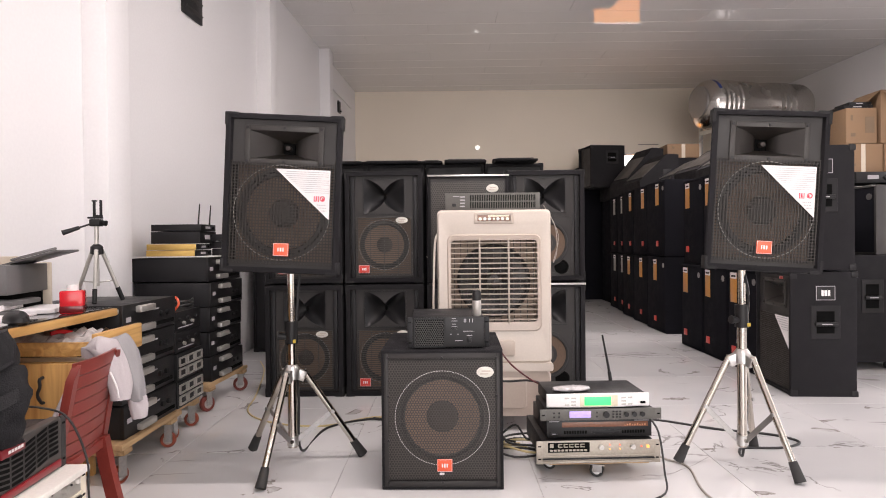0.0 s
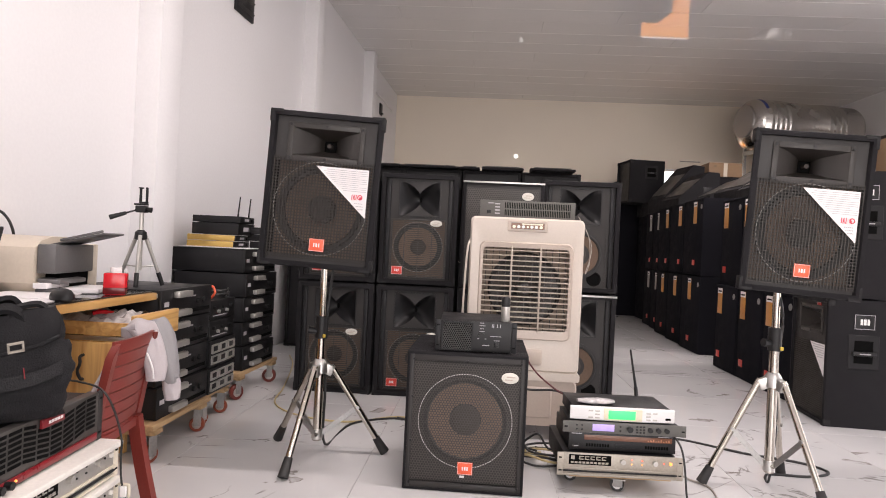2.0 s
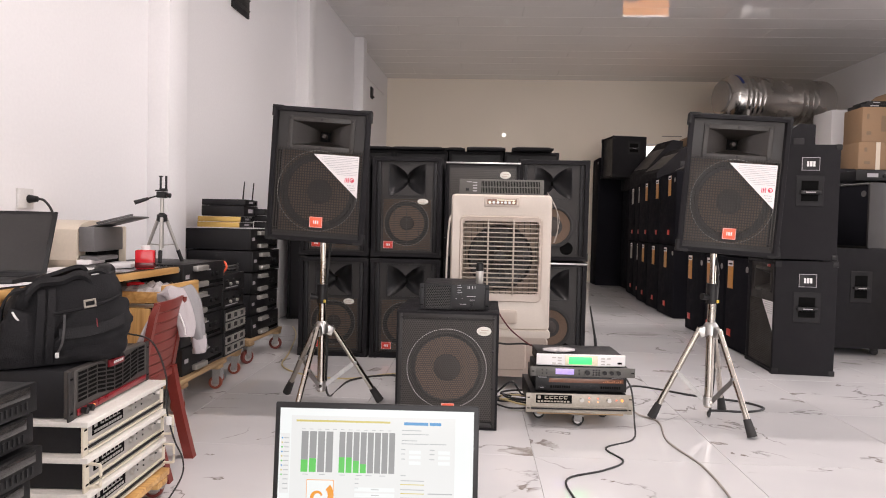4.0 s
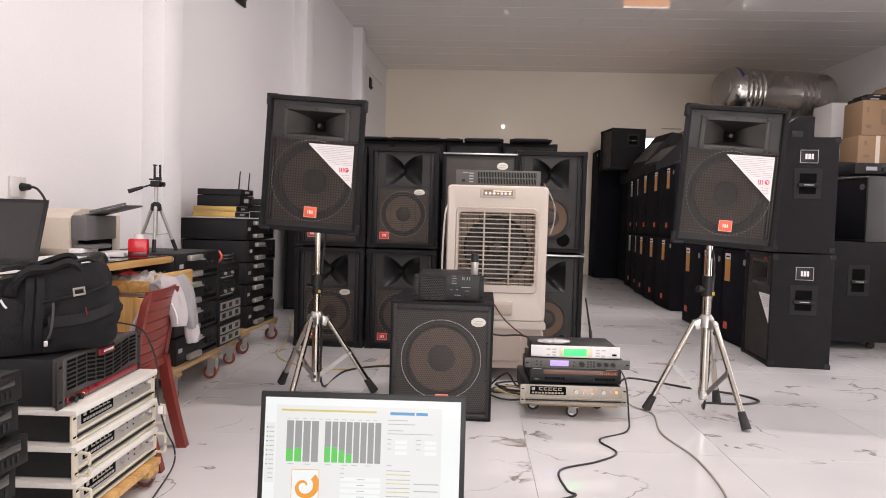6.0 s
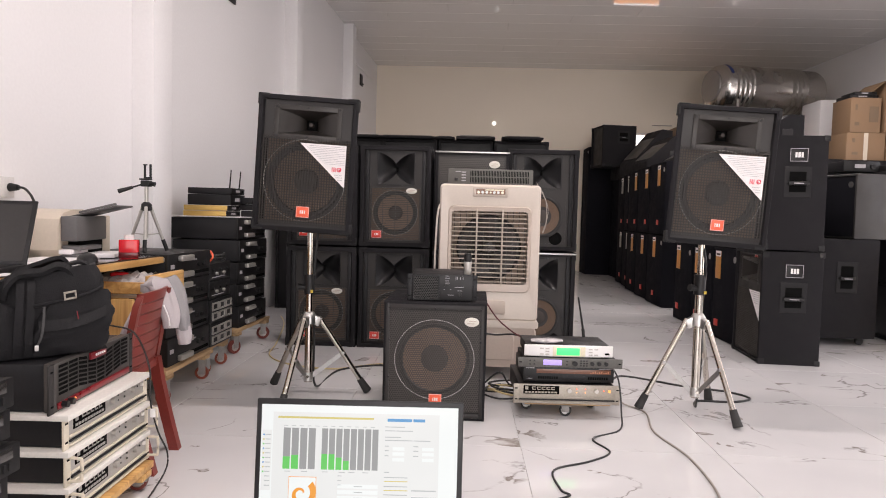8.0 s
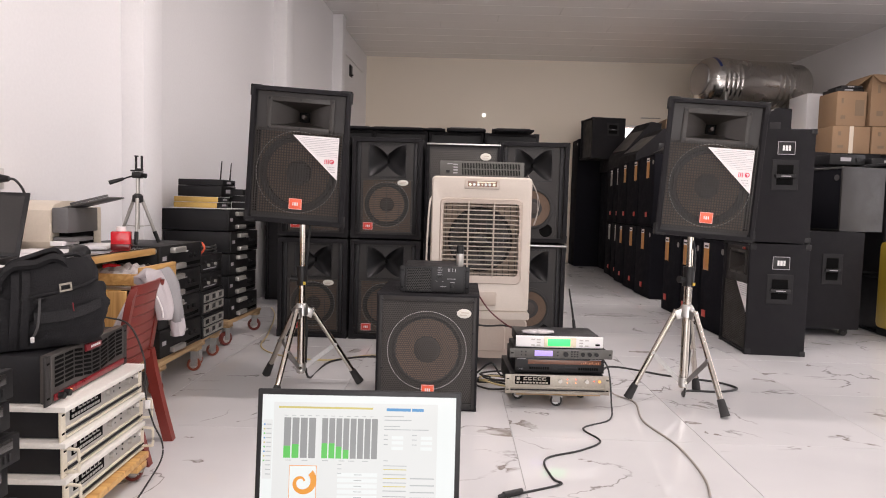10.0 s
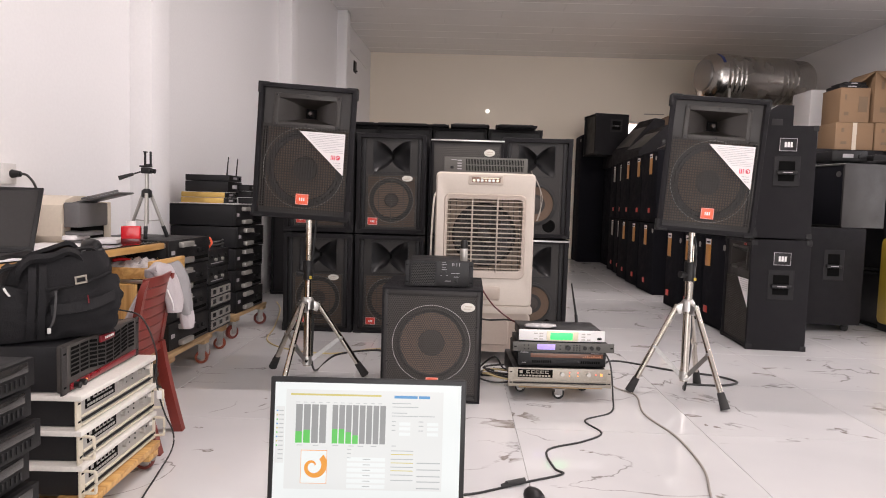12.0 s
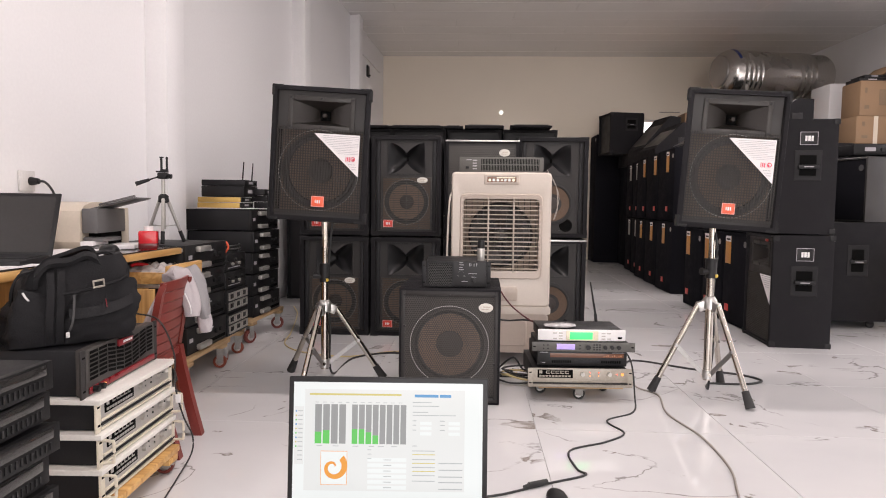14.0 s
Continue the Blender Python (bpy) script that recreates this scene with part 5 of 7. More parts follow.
AMPLAB = "black power amplifier with silver grip bars, stacked on a dolly"
S2 = pose(-1.335, 4.44, 0, 0, 0, 87)
dolly(S2 @ pose(0, 0.24, 0), 0.6, 0.5, 0.16, WHEEL_RED, 0.045, "plywood dolly with dark red castors under amplifiers")
for k in range(5):
    handle_amp(S2 @ pose(0.004 * (k % 2), 0.006 * ((k * 2) % 3), 0.16 + k * 0.143), AMPLAB, h=0.142)
solo("paper_sheet", B().box((-0.25, 0.0, 0.0), (0.2, 0.44, 0.004), 0.001), PAPER, "white sheet laid over the amplifier stack", "sheet", m=S2 @ pose(0, 0.01, 0.8752))


def small_device(m, w, d, h, body, label, antenna=False):
    s = thing("receiver", m, label, "receiver", "small receivers on the stack")
    part("case", B().box((-w / 2, 0.006, 0.001), (w / 2, d, h - 0.001), 0.003), body, s)
    f = part("face", B().box((-w / 2, 0, 0.001), (w / 2, 0.008, h - 0.001), 0.002), BLACK, s)
    part("display", B().box((-w * 0.2, -0.0015, h * 0.35), (w * 0.1, 0.001, h * 0.7)), INK, f)
    part("knob", B().cyl((w * 0.3, -0.008, h * 0.5), (w * 0.3, 0, h * 0.5), h * 0.22, n=12), BLACK, f)
    if antenna:
        for x in (-w * 0.35, w * 0.4):
            part("antenna", B().cyl((x, 0.03, h), (x, 0.02, h + 0.12), 0.005, 0.0035), BLACK, s, "short rod antenna")
    return s


T2 = S2 @ pose(-0.03, 0, 0.8795)
z = 0.0
for k, (h, body, lab_) in enumerate(((0.036, GOLD, "gold-cased small receiver in a pile"), (0.036, GOLD, "gold-cased small receiver in a pile"), (0.072, BLACK_MATT, "black small amplifier in a pile"), (0.042, BLACK_MATT, "black wireless receiver with two rod antennas"))):
    small_device(T2 @ pose(-0.02 + 0.008 * k, 0.12 - 0.02 * (k > 1), z, 0, 0, (0, 2, -2, 1)[k]), 0.22, 0.3, h, body, lab_, k == 3)
    z += h + 0.001
z = 0.0
for k in range(3):
    small_device(T2 @ pose(0.08 - 0.012 * k, -0.005 + 0.012 * k, z, 0, 0, (3, -1, 2)[k]) @ pose(0.08, 0, 0), 0.19, 0.11, 0.043, BLACK_MATT, "small black receiver in a pile")
    z += 0.044

S1 = pose(-1.3, 3.34, 0, 0, 0, 89)
dolly(pose(-1.52, 3.3, 0, 0, 0, 90), 0.54, 0.48, 0.16, WHEEL_ORANGE, 0.036, "plywood dolly with orange-red castors under amplifiers")
dolly(pose(-1.53, 3.76, 0, 0, 0, 90), 0.33, 0.44, 0.16, WHEEL_ORANGE, 0.036, "small plywood dolly with orange-red castors under silver-framed amplifiers")
for k in range(4):
    handle_amp(S1 @ pose(0.003 * (k % 2), 0.005 * ((k * 2) % 3), 0.16 + k * 0.137), AMPLAB, h=0.136)
# a second pile beside it: a mixer-like unit over two silver-trimmed cases
S1B = pose(-1.285, 3.735, 0, 0, 0, 89)
for k in range(2):
    s = thing("amplifier_case", S1B @ pose(0, 0, 0.16 + k * 0.132), "black amplifier with a silver-framed vent face", "amplifier", "silver-framed amplifiers")
    part("case", B().box((-0.15, 0.01, 0.002), (0.15, 0.42, 0.13), 0.003), BLACK_MATT, s)
    part("face", B().box((-0.152, 0, 0.002), (0.152, 0.014, 0.13), 0.003), BLACK, s)
    for z0 in (0.016, 0.07):
        for i in range(3):
            x0 = -0.14 + i * 0.095
            fr = B()
            for lo, hi in (((x0, z0), (x0 + 0.086, z0 + 0.008)), ((x0, z0 + 0.036), (x0 + 0.086, z0 + 0.044)), ((x0, z0 + 0.008), (x0 + 0.01, z0 + 0.036)), ((x0 + 0.076, z0 + 0.008), (x0 + 0.086, z0 + 0.036))):
                fr.box((lo[0], -0.008, lo[1]), (hi[0], 0.002, hi[1]))
            part("vent_frame", fr, SILVER, s, "silver frame")
for k in range(2):
    s = thing("mixer_amplifier", S1B @ pose(0, 0.01, 0.425 + k * 0.1), "black amplifier with rows of knobs on its face", "amplifier", "amplifiers with knobs")
    part("case", B().box((-0.15, 0.01, 0.001), (0.15, 0.4, 0.097), 0.003), BLACK_MATT, s)
    f = part("face", B().box((-0.152, 0, 0.001), (0.152, 0.014, 0.098), 0.003), BLACK, s)
    for i in range(5):
        part("knob", B().cyl((-0.11 + 0.05 * i, -0.012, 0.06 - 0.02 * (i % 2)), (-0.11 + 0.05 * i, 0, 0.06 - 0.02 * (i % 2)), 0.009, n=12), SILVER if i % 2 else BLACK, f)
    part("print", B().box((-0.12, -0.001, 0.018), (0.06, 0.001, 0.023)), INK, f)
solo("orange_clip", B().tube([(0, 0, 0.0), (0.02, 0, 0.03), (0.0, 0.01, 0.06), (-0.02, 0.0, 0.03), (0.0, 0.0, 0.01)], 0.006), ORANGE, "orange plastic clip on a black amplifier", "clip", m=pose(-1.33, 3.66, 0.63))
cable("coiled_cable", [(-1.34 + 0.04 * math.cos(a), 3.78 + 0.09 * math.sin(a), 0.632 + 0.008 * a / 3) for a in [0.8 * j for j in range(18)]], 0.006, CABLE, "black cable coiled on an amplifier")

# camera tripod on the amplifiers
s = thing("camera_tripod", pose(-1.47, 3.22, 0.708), "small silver and black tripod with a phone clamp", "tripod")
part("column", B().cyl((0, 0, 0.07), (0, 0, 0.33), 0.009), SILVER, s)
part("shoulder", B().lathe([(0.012, 0.2), (0.026, 0.205), (0.024, 0.235), (0.012, 0.245)], pose(0, 0, 0)), BLACK, s, "black shoulder casting")
for k in range(3):
    a = radians(-68 + 120 * k)
    ca, sa = math.cos(a), math.sin(a)
    leg = part("leg", B().cyl((0.02 * ca, 0.02 * sa, 0.22), (0.088 * ca, 0.088 * sa, 0.05), 0.0085, 0.0075), SILVER, s, "silver leg")
    part("foot", B().cyl((0.084 * ca, 0.084 * sa, 0.06), (0.106 * ca, 0.106 * sa, 0.004), 0.0095), BLACK, leg, "black foot")
    part("strut", B().cyl((0.008 * ca, 0.008 * sa, 0.085), (0.07 * ca, 0.07 * sa, 0.09), 0.003), SILVER, leg)
head = part("pan_head", B().box((-0.022, -0.02, 0.32), (0.022, 0.02, 0.35), 0.005), BLACK, s)
part("tilt_knob", B().cyl((0.02, 0, 0.335), (0.042, 0, 0.332), 0.009, 0.012), BLACK, head)
part("plate", B().box((-0.03, -0.016, 0.352), (0.022, 0.016, 0.36), 0.002), BLACK, head)
part("pan_handle", B().cyl((-0.02, -0.01, 0.33), (-0.06, -0.03, 0.313), 0.004, n=10).cyl((-0.055, -0.0275, 0.315), (-0.112, -0.056, 0.292), 0.0075, 0.011, n=12), BLACK, head, "black pan handle with a thick grip")
cl = part("phone_clamp", B().box((-0.012, -0.006, 0.36), (-0.004, 0.006, 0.425), 0.002), BLACK, s)
part("clamp_arm", B().box((0.016, -0.006, 0.362), (0.024, 0.006, 0.43), 0.002), BLACK, cl)
part("clamp_jaw", B().box((-0.016, -0.007, 0.424), (0.0, 0.012, 0.43), 0.002), BLACK, cl)
part("clamp_jaw", B().box((-0.012, -0.007, 0.36), (0.024, 0.01, 0.368), 0.002), BLACK, cl)

# ---- desk ----
DESK = Matrix.Translation((0.08, 0, 0.92)) @ Matrix.Scale(1.1, 4) @ Matrix.Translation((-0.08, 0, -0.92))
DX1 = -1.2
s = thing("desk", DESK, "varnished pine desk with dark glass top and one drawer open", "desk")
part("top", B().box((-1.72, 1.2, 0.688), (DX1, 2.9, 0.715), 0.004), WOODY, s)
part("glass_top", B().box((-1.715, 1.21, 0.7152), (DX1 - 0.012, 2.89, 0.721), 0.002), DESK_GLASS, s, "dark glass sheet")
part("apron", B().box((-1.68, 1.25, 0.6), (DX1 - 0.03, 1.268, 0.688), 0.002), WOODY, s)
part("end_panel", B().box((-1.7, 2.86, 0.086), (-1.32, 2.882, 0.688), 0.002), WOODZ, s)
ip = part("inner_panel", B().box((-1.7, 2.49, 0.086), (-1.165, 2.508, 0.572), 0.002), WOODZ, s, "pine pedestal side")
part("end_panel", B().box((-1.7, 1.24, 0.086), (DX1 - 0.03, 1.262, 0.6), 0.002), WOODZ, s)
part("back_panel", B().box((-1.715, 1.25, 0.086), (-1.701, 2.88, 0.688), 0.002), WOODZ, s)
part("door_pull", B().tube([(-1.27, 2.49, 0.45), (-1.268, 2.474, 0.455), (-1.274, 2.466, 0.48), (-1.266, 2.466, 0.505), (-1.272, 2.474, 0.525), (-1.27, 2.49, 0.53)], 0.005), GUARD, ip, "dark metal bow handle")
part("cupboard_door", B().box((-1.37, 2.51, 0.1), (-1.352, 2.855, 0.57), 0.004), WOODZ, s, "pine cupboard door")
dr = part("drawer", B().box((-1.62, 2.512, 0.592), (-1.12, 2.524, 0.636), 0.002).box((-1.62, 2.77, 0.592), (-1.12, 2.782, 0.636), 0.002).box((-1.62, 2.524, 0.592), (-1.12, 2.77, 0.598)), WOODY, s, "open drawer")
part("drawer_front", B().box((-1.122, 2.5, 0.58), (-1.1, 2.8, 0.664), 0.004), WOODY, dr, "pine drawer front")
part("slide_rail", B().box((-1.62, 2.504, 0.575), (-1.125, 2.512, 0.59), 0.002), STEEL, dr, "steel slide rail")
part("edge_catch", B().box((DX1 - 0.004, 2.82, 0.694), (DX1 + 0.004, 2.87, 0.71), 0.001), STEEL, s, "small metal catch")
r = random.Random(8)
rows = []
for i in range(13):
    t = i / 12
    rows.append([(-1.42 + 0.27 * t, 2.645 + (0.105 + 0.015 * r.random()) * math.cos(a), 0.6 + (0.04 + 0.03 * r.random()) * math.sin(a)) for a in [math.pi * j / 12 for j in range(13)]])
solo("plastic_bag", B().loft(rows, close=False), BAGPLASTIC, "crumpled clear plastic bags in the open drawer", "bag", m=DESK, smooth=25)
solo("red_parts", B().tube([(-1.3, 2.58, 0.655), (-1.28, 2.6, 0.66), (-1.25, 2.62, 0.655)], 0.007), RED_GLOSS, "small red part in the drawer", "part", m=DESK)

s = thing("ink_bottle", DESK @ pose(-1.235, 2.6, 0.7215, 0, 0, 20), "square red ink bottle with a white cap on the desk", "bottle")
part("body", B().box((-0.035, -0.03, 0.0), (0.035, 0.03, 0.075), 0.005), RED_GLOSS, s)
part("dark_base", B().box((-0.0355, -0.0305, 0.002), (0.0355, 0.0305, 0.028), 0.004), mat("dark_red_ink", (0.12, 0.01, 0.012), 0.2), s, "dark red lower half")
part("cap", B().cyl((0, 0, 0.075), (0, 0, 0.094), 0.018, n=20), WHITE, s, "white screw cap")

# printer
s = thing("printer", DESK @ pose(-1.52, 2.62, 0.7215, 0, 0, 8) @ Matrix.Diagonal((1.1, 1.1, 1.1, 1)), "cream and grey laser printer with its paper tray raised", "printer")
rows = []
for x in (-0.16, 0.045):
    rows.append([(x, y, z) for y, z in ((-0.1, 0.0), (-0.13, 0.03), (-0.13, 0.11), (-0.12, 0.138), (-0.09, 0.158), (-0.03, 0.17), (0.06, 0.172), (0.14, 0.16), (0.14, 0.0))])
part("side_shell", B().loft(rows, cap=True), PRINTER, s, "cream curved shell")
part("body", B().box((0.046, -0.115, 0.06), (0.1, 0.14, 0.148), 0.004), PRINTER_GREY, s, "grey body")
part("lower_body", B().box((0.046, -0.12, 0.0), (0.1, 0.14, 0.014), 0.004), PRINTER_GREY, s)
part("paper_mouth", B().box((0.046, -0.06, 0.012), (0.088, 0.13, 0.062)), AMP_SLOT, s)
part("mouth_lip", B().box((0.046, -0.115, 0.036), (0.112, 0.06, 0.05), 0.004, pose(0, 0, 0, 0, 4, 0)), PRINTER_GREY, s, "grey curved paper guide")
part("tray_rim", B().box((-0.02, -0.07, 0.006), (0.112, -0.06, 0.014), 0.002, pose(0.1, 0.02, 0.157, 0, -15, 0)), PRINTER_GREY, s)
part("paper_stack", B().box((0.05, -0.14, 0.016), (0.09, 0.0, 0.032), 0.002), PAPER, s, "white paper in the mouth")
part("output_tray", B().box((-0.1, -0.06, 0.0), (0.11, 0.1, 0.006), 0.002, pose(0.1, 0.02, 0.157, 0, -15, 0)), PRINTER_GREY, s, "raised grey tray flap")
part("cream_edge", B().box((0.06, 0.141, 0.0), (0.108, 0.155, 0.15), 0.004), PRINTER, s)

# laptop on the desk
s = thing("laptop", DESK @ pose(-1.44, 1.99, 0.7215, 0, 0, 14), "open black laptop with a dark screen on the desk", "laptop")
part("base", B().box((-0.18, -0.23, 0.0), (0.18, 0.0, 0.018), 0.004), BLACK, s)
part("keyboard", B().box((-0.16, -0.13, 0.018), (0.16, -0.02, 0.02)), BLACK_MATT, s)
L2 = pose(0, 0.0, 0.014, -26, 0, 0)
lid = part("lid", B().box((-0.18, 0.0, 0.0), (0.18, 0.008, 0.225), 0.003, L2), BLACK, s)
part("screen", B().box((-0.168, -0.0012, 0.014), (0.168, 0.001, 0.212), 0, L2), DESK_GLASS, lid, "dark glossy screen")
for k, (x, y, w, h, a) in enumerate(((-1.33, 2.22, 0.2, 0.28, 10), (-1.32, 1.75, 0.21, 0.29, -8), (-1.36, 1.72, 0.21, 0.29, 15), (-1.42, 2.42, 0.21, 0.25, 5))):
    solo("paper", B().box((-w / 2, -h / 2, 0), (w / 2, h / 2, 0.003 + 0.002 * (k % 2))), PAPER, "loose white paper on the desk", "paper", m=DESK @ pose(x, y, 0.7215 + 0.006 * (k == 2), 0, 0, a))
solo("book", B().box((-0.08, -0.1, 0), (0.08, 0.1, 0.016), 0.002), PAPER, "pale paperback on the desk", "book", m=DESK @ pose(-1.4, 2.66, 0.7215, 0, 0, 20))
rows = [[(0.032 * k * math.cos(a), 0.055 * k * math.sin(a), z) for a in [2 * math.pi * j / 16 for j in range(16)]] for k, z in ((0.9, 0.0), (1.0, 0.006), (0.95, 0.02), (0.7, 0.032), (0.3, 0.037))]
solo("computer_mouse", B().loft(rows, cap=True), BLACK, "black computer mouse on the desk", "mouse", m=DESK @ pose(-1.24, 2.32, 0.7215, 0, 0, 50))

# wall socket with its plug
s = thing("wall_socket", LEFT @ pose(0.0, -8.73, 1.0), "white wall socket with a black plug", "socket")
part("plate", B().box((0.001, -0.048, -0.046), (0.012, 0.048, 0.046), 0.003), SOCKET_GREY, s)
part("plug", B().cyl((0.01, 0.02, 0.0), (0.05, 0.02, 0.0), 0.02, 0.013), BLACK, s, "black plug")
part("cord", B().tube([(0.045, 0.02, 0.0), (0.075, 0.03, -0.005), (0.09, 0.06, -0.05), (0.09, 0.08, -0.12), (0.08, 0.06, -0.25)], 0.0055), CABLE, s, "black flex")
s = thing("wall_vent", LEFT @ pose(0.0, -6.4, 2.75), "dark framed vent high on the white wall", "vent")
part("frame", B().box((0.001, -0.16, -0.17), (0.02, 0.16, 0.2), 0.004), BLACK_MATT, s)
for k in range(4):
    part("slat", B().box((-0.003, -0.14, -0.012), (0.003, 0.14, 0.012), 0.001, pose(0.026, 0, -0.12 + k * 0.085, 0, 35, 0)), VENT_GREY, s)
# added dark plate and stub stand in for a shaded wall niche
s = thing("wall_niche_plate", LEFT @ pose(0.0, -1.35, 3.0), "small dark plate standing for a niche in the wall", "bracket")
part("plate", B().box((0.001, -0.08, -0.1), (0.02, 0.08, 0.07), 0.004), BLACK_MATT, s)
part("arm", B().box((0.02, -0.02, -0.09), (0.05, 0.02, -0.07), 0.004), BLACK_MATT, s)
solo("trim", B().box((0.001, -1.8, 3.15), (0.025, -0.4, 3.2), 0.003), WALL_WHITE, "pale conduit along the wall", "conduit", "structure", LEFT)

# ---- chair with a jacket ----
CH = pose(-1.235, 2.345, 0, 0, 0, -84) @ Matrix.Diagonal((0.82, 1, 1, 1))
s = thing("plastic_chair", CH, "dark red plastic chair with a slatted back", "chair")
part("seat", B().loft([rounded_rect(-0.2, 0.2, -0.19, 0.18, 0.05, y) for y in (0.0, 0.025)], cap=True, m=pose(0, 0, 0.33, 0, 0, 0) @ pose(0, 0, 0, 90, 0, 0)), CHAIR_RED, s)


def back_pt(x, t):
    """A point on the curved back: t from the seat (0) to the top (1)."""
    return Vector((x, 0.175 + 0.052 * t - 0.5 * x * x, 0.33 + 0.3 * t))


for sx in (-1, 1):
    rows = []
    for i in range(9):
        t = -0.05 + 1.03 * i / 8
        w0, w1 = 0.2 - 0.015 * t - (0.02 if i == 8 else 0), 0.163 - 0.015 * t
        rows.append([back_pt(sx * w0, t), back_pt(sx * w1, t), back_pt(sx * w1, t) + Vector((0, 0.014, 0)), back_pt(sx * w0, t) + Vector((0, 0.022, 0))])
    part("back_post", B().loft(rows, cap=True), CHAIR_RED, s)
    rows = [[Vector((sx * (0.13 + 0.045 * u), 0.16 + 0.078 * (1 - t) ** 1.2 + dv, 0.36 * t)) for u, dv in ((0, 0), (1, 0), (1, 0.035), (0, 0.035))] for t in (0, 0.25, 0.5, 0.75, 1)]
    part("rear_leg", B().loft(rows, cap=True), CHAIR_RED, s)
    rows = [[Vector((sx * (0.15 + 0.045 * u), -0.2 + dv, 0.345 * t)) for u, dv in ((0, 0), (1, 0), (1, 0.035), (0, 0.035))] for t in (0, 0.5, 1)]
    part("front_leg", B().loft(rows, cap=True), CHAIR_RED, s)
n = 8
for k in range(n):
    t0, t1 = k / n + 0.003, (k + 1) / n - 0.008
    if k == n - 1:
        t1 = 1.0
    rows = []
    for i in range(9):
        x = -0.168 + 0.336 * i / 8
        rows.append([back_pt(x, t0), back_pt(x, t1), back_pt(x, t1) + Vector((0, 0.009, 0)), back_pt(x, t0) + Vector((0, 0.009, 0))])
    part("back_slat", B().loft(rows, cap=True), CHAIR_RED, s)


def drape(path, widths, thick, folds, seed, phase):
    """A folded hang of cloth along a path."""
    r = random.Random(seed)
    P = [Vector(p) for p in path]
    rows = []
    N = len(P)
    n = 40
    for i in range(4 * (N - 1) + 1):
        u = i / 4
        k = min(int(u), N - 2)
        f = u - k
        a, b_, c, d = P[max(k - 1, 0)], P[k], P[k + 1], P[min(k + 2, N - 1)]
        c0 = 0.5 * ((2 * b_) + (c - a) * f + (2 * a - 5 * b_ + 4 * c - d) * f * f + (3 * b_ - a - 3 * c + d) * f ** 3)
        w = widths[k] * (1 - f) + widths[k + 1] * f
        way = (P[k + 1] - P[k]).normalized()
        side = Vector((0.35, 0.93, 0.1))
        side = (side - way * side.dot(way)).normalized()
        out = way.cross(side)
        row = []
        for j in range(n):
            al = 2 * math.pi * j / n
            fold = 1 + 0.16 * math.sin(folds * al + phase + 0.5 * u) + 0.55 * noise.noise(Vector((c0.x * 9 + seed, 1.3 * math.cos(al) + seed, c0.z * 12 + 1.1 * math.sin(al))))
            row.append(c0 + side * w * math.cos(al) + out * thick * fold * math.sin(al))
        rows.append(row)
    return B().loft(rows, cap=True)


s = thing("jacket", pose(0.0, -0.115, 0), "pale lilac and grey fleece jacket hung over the chair back", "jacket")
part("body", drape([(-1.1, 2.6, 0.6), (-1.09, 2.605, 0.635), (-1.065, 2.61, 0.64), (-1.035, 2.61, 0.59), (-1.015, 2.61, 0.52), (-1.012, 2.605, 0.47)], (0.025, 0.045, 0.05, 0.045, 0.042, 0.03), 0.024, 2, 1, 0.3), CLOTH, s, "pale lilac fleece")
part("hood", drape([(-1.085, 2.665, 0.61), (-1.06, 2.67, 0.645), (-1.025, 2.675, 0.6), (-1.0, 2.68, 0.5), (-0.995, 2.68, 0.45)], (0.03, 0.042, 0.042, 0.035, 0.028), 0.024, 2, 2, 1.2), CLOTH_DARK, s, "grey fleece panel")
part("cuff", drape([(-0.995, 2.68, 0.46), (-0.99, 2.68, 0.43), (-0.988, 2.68, 0.395)], (0.03, 0.032, 0.024), 0.02, 2, 3, 0.5), CLOTH, s, "pale cuff")
part("lining", drape([(-1.1, 2.6, 0.6), (-1.12, 2.53, 0.52), (-1.14, 2.47, 0.42), (-1.15, 2.44, 0.36)], (0.012, 0.018, 0.018, 0.01), 0.008, 2, 5, 0.5), CLOTH, s, "pale fleece showing behind the chair back")
part("zip", B().tube([(-1.02, 2.562, 0.565), (-1.0, 2.56, 0.52), (-1.0, 2.57, 0.485)], 0.003), WHITE, s, "pale zip edge")

# ---- amplifier stack with the bag ----
S3 = pose(-0.94, 1.945, 0, 0, 0, 92)
dolly(S3 @ pose(-0.015, 0.2, 0), 0.47, 0.46, 0.085, WHEEL_RED, 0.031, "pine dolly with dark red castors under white amplifiers", WOODY)
for k in range(3):
    crown_case(S3 @ pose(0.0, 0.004 * k, 0.085 + k * 0.0977), "white-cased power amplifier with cream handles, stacked on a dolly", "power_amplifier", 0.46, 0.42, 0.091, BLACK_MATT, SILVER, k < 2, CREAM_STEEL, False)
    solo("lid_plate", B().box((-0.245, -0.012, -0.01), (0.235, 0.4, 0.006), 0.003), WHITE_AMP, "white lid plate between amplifiers", "lid plate", m=S3 @ pose(0, 0, 0.1763 + k * 0.0977))
s = thing("power_amplifier", S3 @ pose(-0.01, 0.04, 0.378, 0, 0, 2), "black power amplifier with angled vents and a red stripe", "amplifier")
part("case", B().box((-0.215, 0.02, 0.002), (0.215, 0.42, 0.128), 0.004), BLACK_MATT, s)
face = part("face", B().box((-0.222, 0.0, 0.0), (0.222, 0.03, 0.132), 0.006), GRILLE, s)
for sx in (-1, 1):
    ear(s, sx * 0.232, 0.004, 0.0, 0.132, 0.026, BAFFLE)
